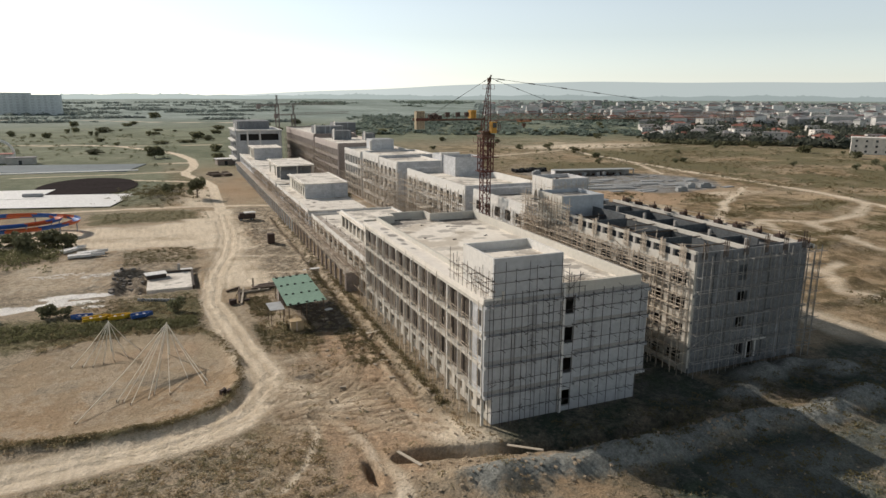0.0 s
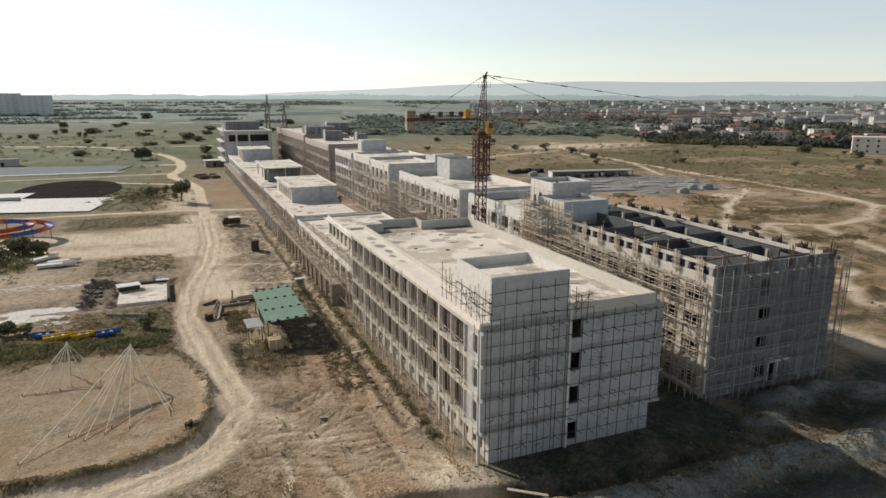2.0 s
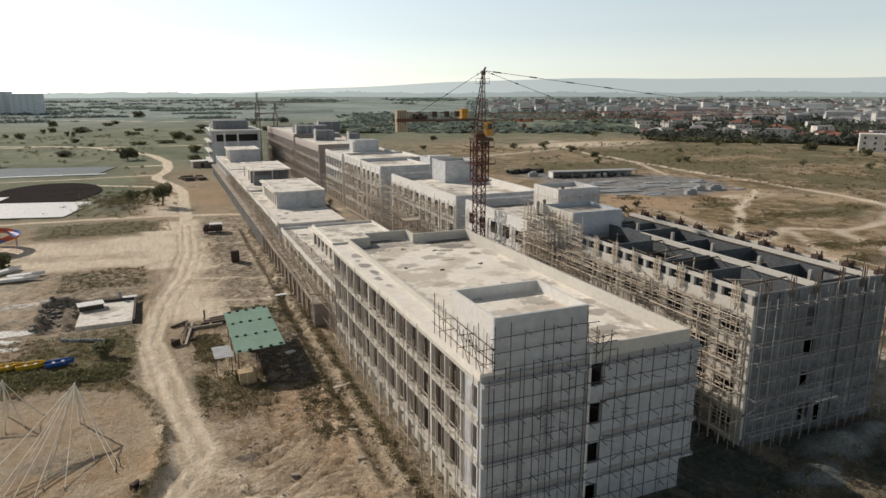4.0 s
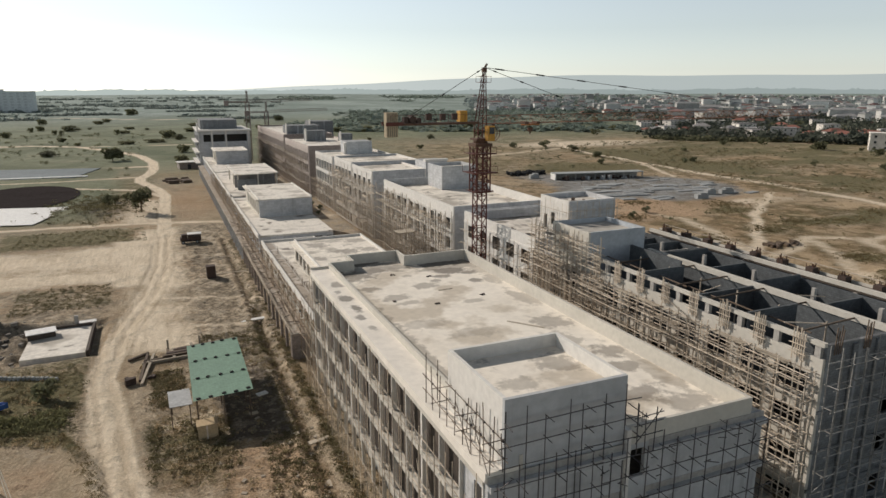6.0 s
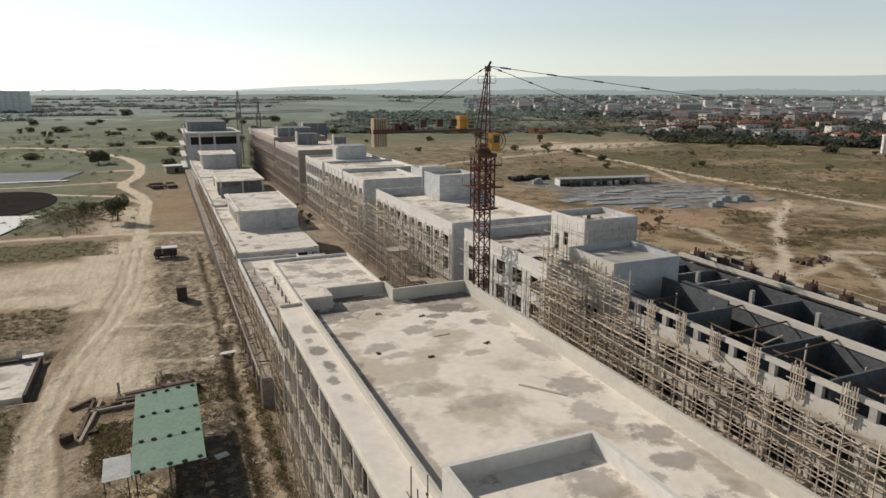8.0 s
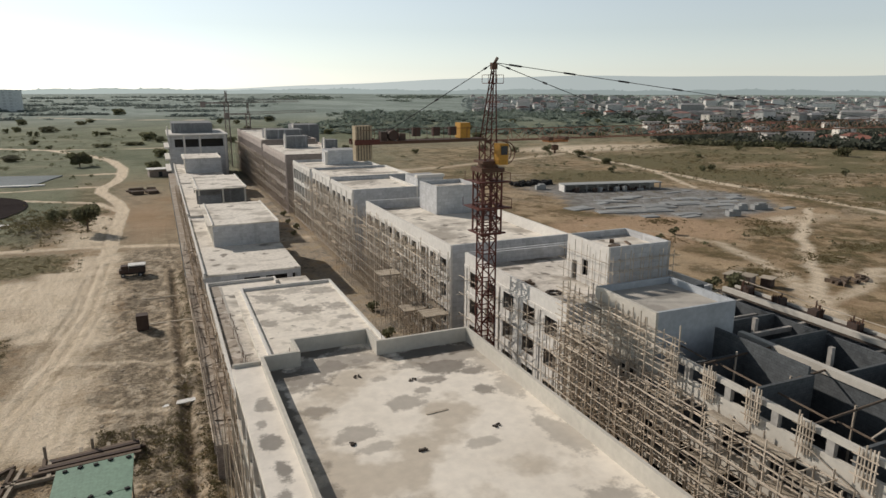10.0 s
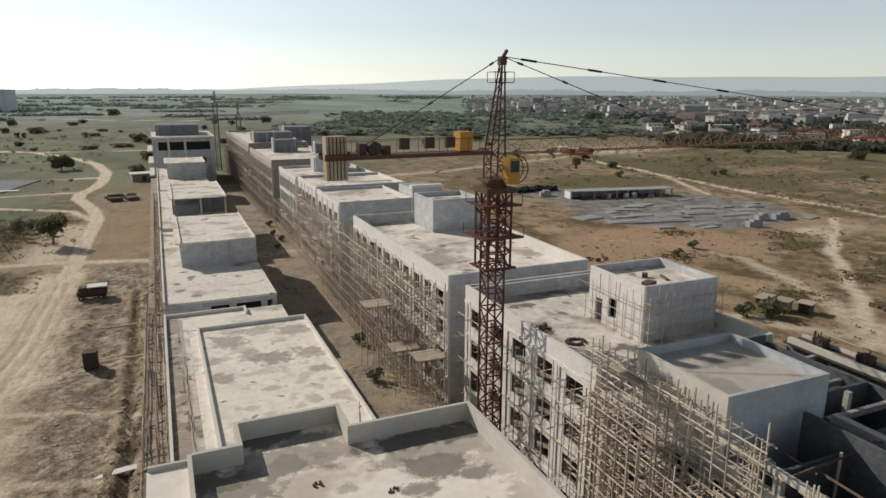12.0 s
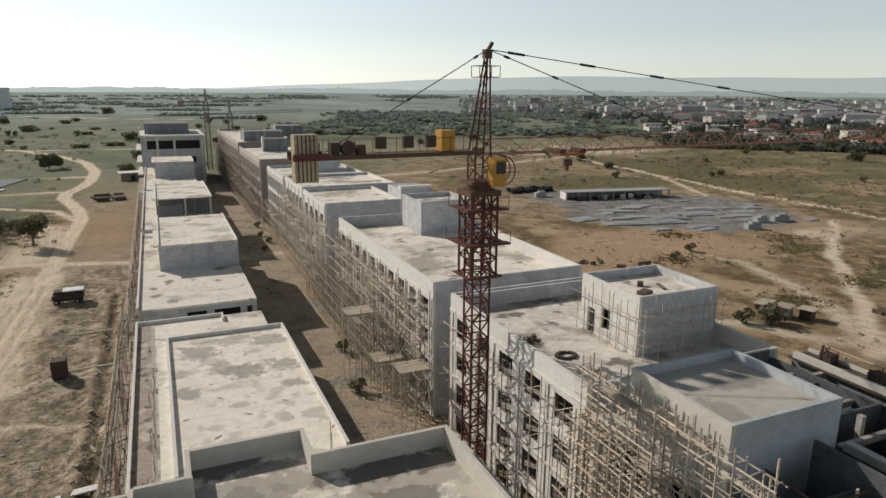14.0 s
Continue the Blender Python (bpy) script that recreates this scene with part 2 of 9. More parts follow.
M_TERRACE_DIRT = mat("mortar_strewn_slab", (0.40, 0.35, 0.295), dark=(0.26, 0.22, 0.18), scale=0.7, amount=0.7, fine=3.0, patch=(0.55, 0.50, 0.44), patch_scale=0.45, patch_cut=0.54, patch_soft=0.08,
                     spots=((0.17, 0.14, 0.115), 0.8, 0.58, 0.06))
M_ROOF_GREY = mat("patchy_grey_roof", (0.47, 0.44, 0.39), dark=(0.36, 0.335, 0.295), scale=0.2, fine=1.2, bump=0.05, grain=0.3,
                  pools=((33.6, 37.6, 2.0, 1.3, 0.6), (30.2, 35.0, 1.2, 2.0, 0.5)), pool_col=(0.2, 0.185, 0.165))
# cement walls darkened and blued: shade of the open rooms put into colour
M_ROOMWALL_SHADE = mat("shade_tinted_cement", (0.115, 0.125, 0.132), dark=(0.07, 0.077, 0.082), scale=0.5, fine=2.5, blocks=(0.45, 0.22))
# render with the blue of its shaded sides put into the colour
M_BLUEWHITE = mat("bluish_shade_render", (0.43, 0.455, 0.48), dark=(0.34, 0.362, 0.382), scale=0.4, fine=2.5, grain=0.35)
M_PINK = mat("pinkish_grey_render", (0.52, 0.455, 0.415), dark=(0.40, 0.345, 0.31), scale=0.4, fine=2.0)
M_ROOF_PALE = mat("pale_roof_concrete", (0.76, 0.71, 0.63), dark=(0.60, 0.555, 0.485), scale=0.25, fine=1.6,
                  patch=(0.47, 0.43, 0.37), patch_scale=0.2, patch_cut=0.52, patch_soft=0.10, bump=0.08,
                  spots=((0.29, 0.26, 0.22), 0.4, 0.62, 0.05))
M_CONC = mat("grey_concrete", (0.40, 0.38, 0.35), dark=(0.28, 0.26, 0.24), scale=0.5, fine=3.0)
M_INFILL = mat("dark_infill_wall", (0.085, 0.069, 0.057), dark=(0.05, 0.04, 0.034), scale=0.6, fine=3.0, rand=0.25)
M_RUBBLE = mat("weathered_rubble", (0.22, 0.20, 0.175), dark=(0.11, 0.10, 0.088), scale=1.2, fine=4.0, isle=0.4)
# near-black colour stands in for the shade inside rooms
M_ROOM_SHADE = mat("room_shade_dark", (0.06, 0.055, 0.05), fine=3.0)
M_BROWNWALL = mat("brown_blockwork", (0.36, 0.305, 0.27), dark=(0.26, 0.215, 0.19), scale=0.5, fine=2.5, blocks=(0.45, 0.22))
M_TIMBER = mat("weathered_scaffold_timber", (0.58, 0.50, 0.405), dark=(0.40, 0.33, 0.255), scale=1.5, fine=9.0, rand=0.4)
M_TIMBER_DARK = mat("dark_wet_timber", (0.16, 0.12, 0.09), dark=(0.09, 0.07, 0.055), scale=1.5, fine=9.0, rand=0.3)
M_BOARD = mat("scaffold_board", (0.45, 0.39, 0.31), dark=(0.30, 0.25, 0.19), scale=1.2, fine=7.0, rand=0.3)
M_PORCH = mat("dusty_shuttered_slab", (0.33, 0.275, 0.22), dark=(0.20, 0.16, 0.125), scale=0.9, fine=4.0, patch=(0.42, 0.37, 0.31), patch_scale=0.5, patch_cut=0.52)
M_POLE_GREY = mat("grey_weathered_pole", (0.34, 0.325, 0.30), dark=(0.22, 0.21, 0.195), scale=1.5, fine=9.0, rand=0.35)
M_POLE_BROWN = mat("brown_weathered_pole", (0.34, 0.265, 0.19), dark=(0.21, 0.155, 0.11), scale=1.5, fine=9.0)
M_CRATE = mat("new_plywood", (0.50, 0.38, 0.235), dark=(0.38, 0.28, 0.17), scale=0.9, fine=6.0)
M_STEEL_POLE = mat("dull_steel_tube", (0.11, 0.10, 0.10), rough=0.6, fine=6.0, metal=0.4, rand=0.3)
M_TUBE_BROWN = mat("rust_stained_tube", (0.22, 0.18, 0.145), dark=(0.13, 0.105, 0.085), rough=0.7, fine=6.0, metal=0.2, rand=0.3)
M_REBAR = mat("rusty_rebar", (0.14, 0.075, 0.05), rough=0.8, fine=10.0, rand=0.3)
M_CRANE_RED = mat("faded_red_crane_paint", (0.115, 0.04, 0.03), rough=0.65, dark=(0.06, 0.03, 0.025), scale=0.8, fine=6.0)
M_CRANE_ORANGE = mat("orange_crane_paint", (0.34, 0.13, 0.04), rough=0.5, dark=(0.22, 0.085, 0.03), scale=0.9, fine=5.0)
M_CRANE_JIB = mat("pale_orange_jib_paint", (0.30, 0.17, 0.115), rough=0.65, dark=(0.20, 0.105, 0.07), scale=0.8, fine=6.0)
# distance haze mixed into the paint colour of the far cranes
M_CRANE_FAR = mat("hazy_far_crane_paint", (0.24, 0.20, 0.18), rough=0.7, fine=2.0)
M_CRANE_BROWN = mat("worn_brown_crane_paint", (0.10, 0.055, 0.035), rough=0.6, dark=(0.10, 0.045, 0.025), scale=0.9, fine=5.0)
M_ROPE = mat("pale_rope", (0.84, 0.77, 0.64), fine=5.0)
M_CRANE_YELLOW = mat("yellow_crane_paint", (0.47, 0.245, 0.042), rough=0.5, dark=(0.42, 0.22, 0.035), scale=0.9, fine=5.0)
M_BALLAST = mat("cream_ballast", (0.40, 0.33, 0.23), dark=(0.27, 0.22, 0.15), fine=5.0)
M_CABLE = mat("black_cable", (0.03, 0.03, 0.03), rough=0.6, bump=0)
M_GREEN_ROOF = mat("green_corrugated_sheet", (0.17, 0.275, 0.205), rough=0.7, dark=(0.145, 0.235, 0.18), scale=0.4, fine=3.0, bump=0.05)
M_GREY_SHEET = mat("grey_zinc_sheet", (0.42, 0.42, 0.41), rough=0.5, fine=3.0, metal=0.2)
M_WHITE = mat("white_painted_sheet", (0.74, 0.73, 0.70), rough=0.6, dark=(0.6, 0.58, 0.55), fine=2.0)
M_BLACKLINER = mat("black_pond_liner", (0.05, 0.043, 0.042), rough=1.0, spec=0.0, dark=(0.035, 0.03, 0.03), scale=0.1, fine=1.0)
M_BLUEGREY = mat("blue_grey_court_surface", (0.17, 0.20, 0.21), dark=(0.13, 0.155, 0.16), scale=0.1, fine=1.0)
M_BLUE = mat("blue_fibreglass", (0.05, 0.13, 0.38), rough=0.4, fine=2.0)
M_ORANGE = mat("orange_fibreglass", (0.55, 0.13, 0.05), rough=0.4, fine=2.0)
M_YELLOW = mat("yellow_fibreglass", (0.70, 0.45, 0.04), rough=0.4, fine=2.0)
M_RUST = mat("rusty_tank_steel", (0.08, 0.055, 0.045), rough=0.8, fine=3.0)
M_SLAB = mat("bluish_precast_slab", (0.34, 0.35, 0.345), dark=(0.26, 0.265, 0.265), scale=0.6, fine=3.0, rand=0.2)
M_RUBBER = mat("black_rubber", (0.03, 0.03, 0.03), fine=3.0)
M_BARK = mat("grey_bark", (0.16, 0.12, 0.09), fine=6.0)
M_LEAF = mat("dusty_leaves", (0.19, 0.19, 0.11), dark=(0.125, 0.13, 0.072), scale=0.8, fine=1.5, leafy=0.45, bump=0, rand=0.25)
M_HEDGE = mat("dusty_green_hedge", (0.19, 0.185, 0.095), dark=(0.105, 0.108, 0.052), scale=0.6, fine=1.5, leafy=0.45, bump=0)
M_WEED = mat("olive_weed_leaves", (0.32, 0.275, 0.16), dark=(0.20, 0.175, 0.10), scale=0.5, fine=1.5, leafy=0.45, bump=0)
M_CLOD = mat("dry_clods", (0.36, 0.29, 0.21), dark=(0.25, 0.2, 0.14), scale=0.8, fine=4.0)
M_SCRUB = mat("dark_olive_scrub", (0.175, 0.15, 0.08), dark=(0.09, 0.085, 0.045), scale=0.4, fine=1.5, leafy=0.4, bump=0)
# far foliage paled and greyed: haze put into the leaf colours
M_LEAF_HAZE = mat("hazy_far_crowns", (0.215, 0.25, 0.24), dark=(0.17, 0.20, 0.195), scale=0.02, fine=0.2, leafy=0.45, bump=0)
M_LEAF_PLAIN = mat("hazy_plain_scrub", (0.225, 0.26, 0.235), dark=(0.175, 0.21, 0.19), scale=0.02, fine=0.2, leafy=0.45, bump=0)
M_LEAF_TOWN = mat("far_garden_leaves", (0.082, 0.092, 0.07), dark=(0.055, 0.064, 0.05), scale=0.02, fine=0.2, leafy=0.45, bump=0)
M_LEAF_FIELD = mat("dark_dry_scrub", (0.27, 0.215, 0.12), dark=(0.18, 0.155, 0.085), scale=0.05, fine=1.5, leafy=0.4, bump=0)
M_FIELD_GRASS = mat("dark_field_grass", (0.21, 0.165, 0.085), dark=(0.125, 0.105, 0.052), scale=0.05, fine=1.5, leafy=0.4, bump=0)
M_LEAF_DRY = mat("dry_grass_blades", (0.38, 0.29, 0.175), dark=(0.25, 0.195, 0.11), scale=0.12, fine=1.5, leafy=0.45, bump=0)
# scrub leaves carry distance haze in their base colour
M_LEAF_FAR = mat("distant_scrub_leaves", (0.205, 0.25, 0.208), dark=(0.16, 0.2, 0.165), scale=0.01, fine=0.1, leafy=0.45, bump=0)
M_TERRACOTTA = mat("red_tiled_roof", (0.27, 0.12, 0.09), dark=(0.2, 0.1, 0.08), scale=0.05, fine=1.0, bump=0, rand=0.3)
M_TOWN_WALL = mat("painted_house_wall", (0.66, 0.62, 0.56), dark=(0.56, 0.52, 0.47), scale=0.05, fine=0.5, bump=0, rand=0.3)
M_TOWN_ROOF = mat("grey_sheet_roof", (0.34, 0.32, 0.31), dark=(0.26, 0.24, 0.24), scale=0.05, fine=0.5, bump=0, rand=0.35)
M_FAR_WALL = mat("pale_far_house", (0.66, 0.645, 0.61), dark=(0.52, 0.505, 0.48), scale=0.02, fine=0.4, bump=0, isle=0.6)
M_FAR_RED = mat("muted_far_tiles", (0.245, 0.15, 0.135), dark=(0.19, 0.125, 0.115), scale=0.02, fine=0.4, bump=0, isle=0.4)
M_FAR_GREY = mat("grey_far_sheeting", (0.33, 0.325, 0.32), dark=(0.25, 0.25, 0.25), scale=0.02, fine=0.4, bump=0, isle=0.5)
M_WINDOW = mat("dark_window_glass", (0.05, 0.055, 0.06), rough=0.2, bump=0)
# far windows and apartment walls: pale haze painted into the colour
M_FARGLASS = mat("haze_paled_window", (0.50, 0.525, 0.53), rough=0.5, bump=0)
M_APART = mat("haze_grey_apartment_wall", (0.60, 0.63, 0.63), dark=(0.54, 0.57, 0.57), scale=0.02, fine=0.4, bump=0)


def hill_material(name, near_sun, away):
    """A glowing far backdrop: haze, palest towards the sun, is painted as emission."""
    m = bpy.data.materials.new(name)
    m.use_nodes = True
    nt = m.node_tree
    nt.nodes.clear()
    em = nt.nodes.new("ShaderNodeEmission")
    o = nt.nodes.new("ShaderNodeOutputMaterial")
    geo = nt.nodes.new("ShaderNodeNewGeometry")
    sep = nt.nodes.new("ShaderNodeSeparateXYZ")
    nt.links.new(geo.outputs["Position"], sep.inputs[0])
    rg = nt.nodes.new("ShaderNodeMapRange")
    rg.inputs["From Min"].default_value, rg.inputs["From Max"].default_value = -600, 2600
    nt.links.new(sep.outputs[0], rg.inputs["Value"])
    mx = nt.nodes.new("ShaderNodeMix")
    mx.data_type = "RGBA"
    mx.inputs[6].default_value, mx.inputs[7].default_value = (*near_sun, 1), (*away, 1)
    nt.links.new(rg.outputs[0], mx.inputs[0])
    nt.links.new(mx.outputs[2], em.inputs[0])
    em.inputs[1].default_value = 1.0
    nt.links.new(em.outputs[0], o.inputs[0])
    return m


# self-lit hills and plain, haze colour included in the glow
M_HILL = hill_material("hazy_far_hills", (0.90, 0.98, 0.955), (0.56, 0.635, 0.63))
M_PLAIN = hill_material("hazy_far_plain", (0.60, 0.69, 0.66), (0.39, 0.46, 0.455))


def ground_material():
    m = bpy.data.materials.new("dry_site_ground")
    m.use_nodes = True
    nt = m.node_tree
    b = nt.nodes["Principled BSDF"]
    b.inputs["Roughness"].default_value = 0.95
    b.inputs["Specular IOR Level"].default_value = 0.1
    geo = nt.nodes.new("ShaderNodeNewGeometry")

    def nz(sc, detail=5.0, rough_=0.6, stretch=None):
        n = nt.nodes.new("ShaderNodeTexNoise")
        n.inputs["Scale"].default_value = sc
        n.inputs["Detail"].default_value = detail
        n.inputs["Roughness"].default_value = rough_
        src = geo.outputs["Position"]
        if stretch:
            mp = nt.nodes.new("ShaderNodeMapping")
            mp.inputs["Scale"].default_value = stretch
            nt.links.new(src, mp.inputs[0])
            src = mp.outputs[0]
        nt.links.new(src, n.inputs["Vector"])
        return n.outputs[0]

    def rng(src, lo, hi, a=0.0, c=1.0):
        r = nt.nodes.new("ShaderNodeMapRange")
        for k, v in (("From Min", lo), ("From Max", hi), ("To Min", a), ("To Max", c)):
            r.inputs[k].default_value = v
        nt.links.new(src, r.inputs["Value"])
        return r.outputs[0]

    def mth(op, a, c):
        x = nt.nodes.new("ShaderNodeMath")
        x.operation = op
        for s, v in ((x.inputs[0], a), (x.inputs[1], c)):
            if isinstance(v, (int, float)):
                s.default_value = v
            else:
                nt.links.new(v, s)
        return x.outputs[0]

    def mix(f, a, c, mode="MIX"):
        x = nt.nodes.new("ShaderNodeMix")
        x.data_type = "RGBA"
        x.blend_type = mode
        for sock, v in ((x.inputs[0], f), (x.inputs[6], a), (x.inputs[7], c)):
            if isinstance(v, (float, int)):
                sock.default_value = v
            elif isinstance(v, tuple):
                sock.default_value = (*v, 1)
            else:
                nt.links.new(v, sock)
        return x.outputs[2]

    def att(nm):
        a = nt.nodes.new("ShaderNodeAttribute")
        a.attribute_name = nm
        return a.outputs["Fac"]

    big, mid, small, fine = nz(0.035), nz(0.22, 6.0), nz(1.1, 6.0, 0.75), nz(4.0, 5.0, 0.7)
    soil = mix(rng(mid, 0.42, 0.62), (0.42, 0.335, 0.23), (0.285, 0.215, 0.14))
    soil = mix(rng(big, 0.45, 0.62, 0.0, 0.7), soil, (0.37, 0.25, 0.145))

    def breakup(a, wide=0.55):
        """A mask eaten away by noise along its edge."""
        nn = mth("ADD", mth("MULTIPLY", mid, 0.5), mth("MULTIPLY", small, 0.5))
        return rng(mth("ADD", a, mth("MULTIPLY", mth("SUBTRACT", nn, 0.5), 2.2)), 0.5 - wide / 2, 0.5 + wide / 2)

    dry = mix(rng(small, 0.42, 0.66), (0.43, 0.352, 0.252), (0.22, 0.18, 0.127))
    green = mix(rng(small, 0.38, 0.62), (0.225, 0.19, 0.105), (0.115, 0.105, 0.055))
    road = mix(rng(nz(0.6, 5.0, 0.6, (1.6, 0.25, 1)), 0.42, 0.64), (0.785, 0.67, 0.515), (0.66, 0.55, 0.405))
    gravel = mix(rng(mid, 0.4, 0.6), mix(rng(small, 0.4, 0.62), (0.36, 0.36, 0.345), (0.24, 0.235, 0.225)), (0.21, 0.195, 0.175))
    rubble = mix(rng(small, 0.4, 0.62), (0.30, 0.305, 0.28), (0.185, 0.19, 0.17))
    scrub = mix(rng(nz(0.018, 6.0, 0.65), 0.42, 0.60), (0.215, 0.235, 0.155), (0.13, 0.155, 0.097))
    scrub = mix(rng(nz(0.05, 6.0, 0.7, (1, 0.4, 1)), 0.52, 0.60, 0.0, 0.7), scrub, (0.12, 0.145, 0.088))
    scrub = mix(rng(nz(0.03, 5.0, 0.7, (0.7, 1.2, 1)), 0.57, 0.68, 0.0, 0.6), scrub, (0.34, 0.31, 0.215))
    # far ground: distance haze put into a paler, greyer base colour
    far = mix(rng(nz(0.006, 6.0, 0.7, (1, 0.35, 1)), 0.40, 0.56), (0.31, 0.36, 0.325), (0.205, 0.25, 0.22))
    col = soil
    col = mix(breakup(att("dry"), 0.35), col, dry)
    col = mix(breakup(att("green"), 0.35), col, green)
    drift = nz(0.045, 7.0, 0.68, (1.0, 0.55, 1))
    field = mix(rng(mid, 0.4, 0.62), (0.315, 0.225, 0.13), (0.185, 0.135, 0.073))
    field = mix(rng(drift, 0.545, 0.60), field, mix(rng(small, 0.4, 0.62), (0.19, 0.15, 0.075), (0.105, 0.09, 0.043)))
    field = mix(rng(drift, 0.50, 0.42, 0.0, 0.85), field, (0.50, 0.375, 0.24))
    mottle = nz(0.17, 5.0, 0.6, (1.0, 0.7, 1))
    field = mix(rng(mottle, 0.52, 0.59, 0.0, 0.8), field, (0.135, 0.103, 0.052))
    field = mix(rng(mottle, 0.45, 0.38, 0.0, 0.6), field, (0.52, 0.39, 0.25))
    col = mix(breakup(att("field"), 0.5), col, field)
    col = mix(att("scrub"), col, scrub)
    col = mix(breakup(att("road"), 0.5), col, road)
    col = mix(breakup(att("gravel"), 0.4), col, gravel)
    # dark weedy soil, with the buildings' shade painted into the same colour
    col = mix(breakup(att("weeds_and_shade"), 0.9), col, mix(rng(mid, 0.38, 0.62), mix(rng(small, 0.4, 0.62), (0.135, 0.142, 0.124), (0.075, 0.082, 0.07)), mix(rng(small, 0.4, 0.62), (0.085, 0.103, 0.074), (0.045, 0.057, 0.042))))
    col = mix(breakup(att("rubble"), 0.4), col, rubble)
    col = mix(breakup(att("red"), 0.5), col, mix(rng(small, 0.4, 0.65), (0.52, 0.37, 0.24), (0.36, 0.25, 0.158)))
    # dark soil patches, plus the painted shade beside the shed
    col = mix(breakup(att("soil_and_shade"), 0.4), col, mix(rng(small, 0.4, 0.65), (0.15, 0.125, 0.10), (0.085, 0.07, 0.055)))
    churn = nz(0.8, 6.0, 0.7)
    col = mix(mth("MULTIPLY", att("churn"), rng(churn, 0.50, 0.57, 0.0, 0.9)), col, (0.165, 0.135, 0.098))
    col = mix(mth("MULTIPLY", att("churn"), rng(churn, 0.47, 0.41, 0.0, 0.75)), col, (0.56, 0.475, 0.365))
    col = mix(mth("MULTIPLY", att("churn"), rng(mid, 0.52, 0.60, 0.0, 0.65)), col, (0.20, 0.165, 0.12))
    col = mix(mth("MULTIPLY", att("churn"), rng(mid, 0.45, 0.37, 0.0, 0.65)), col, (0.57, 0.49, 0.38))
    col = mix(rng(att("rut"), 0.15, 0.8, 0.0, 0.75), col, mix(rng(small, 0.4, 0.65), (0.25, 0.185, 0.12), (0.15, 0.115, 0.075)))
    col = mix(rng(att("berm"), 0.2, 0.9, 0.0, 0.8), col, (0.56, 0.45, 0.32))
    col = mix(breakup(att("chalk"), 0.25), col, (0.85, 0.82, 0.77))
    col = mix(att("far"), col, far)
    worn = mth("SUBTRACT", 1.0, mth("MULTIPLY", att("road"), 0.65))      # wheels smooth the tracks
    col = mix(mth("MULTIPLY", worn, 0.8), col, rng(fine, 0.32, 0.68, 0.55, 1.4), "MULTIPLY")
    col = mix(mth("MULTIPLY", worn, 0.7), col, rng(nz(14.0, 3.0, 0.7), 0.3, 0.7, 0.65, 1.3), "MULTIPLY")
    nt.links.new(col, b.inputs["Base Color"])
    bp = nt.nodes.new("ShaderNodeBump")
    bp.inputs["Strength"].default_value = 0.9
    bp.inputs["Distance"].default_value = 0.5
    nt.links.new(mth("ADD", small, mth("MULTIPLY", fine, 0.3)), bp.inputs["Height"])
    nt.links.new(bp.outputs[0], b.inputs["Normal"])
    return m


M_GROUND = ground_material()

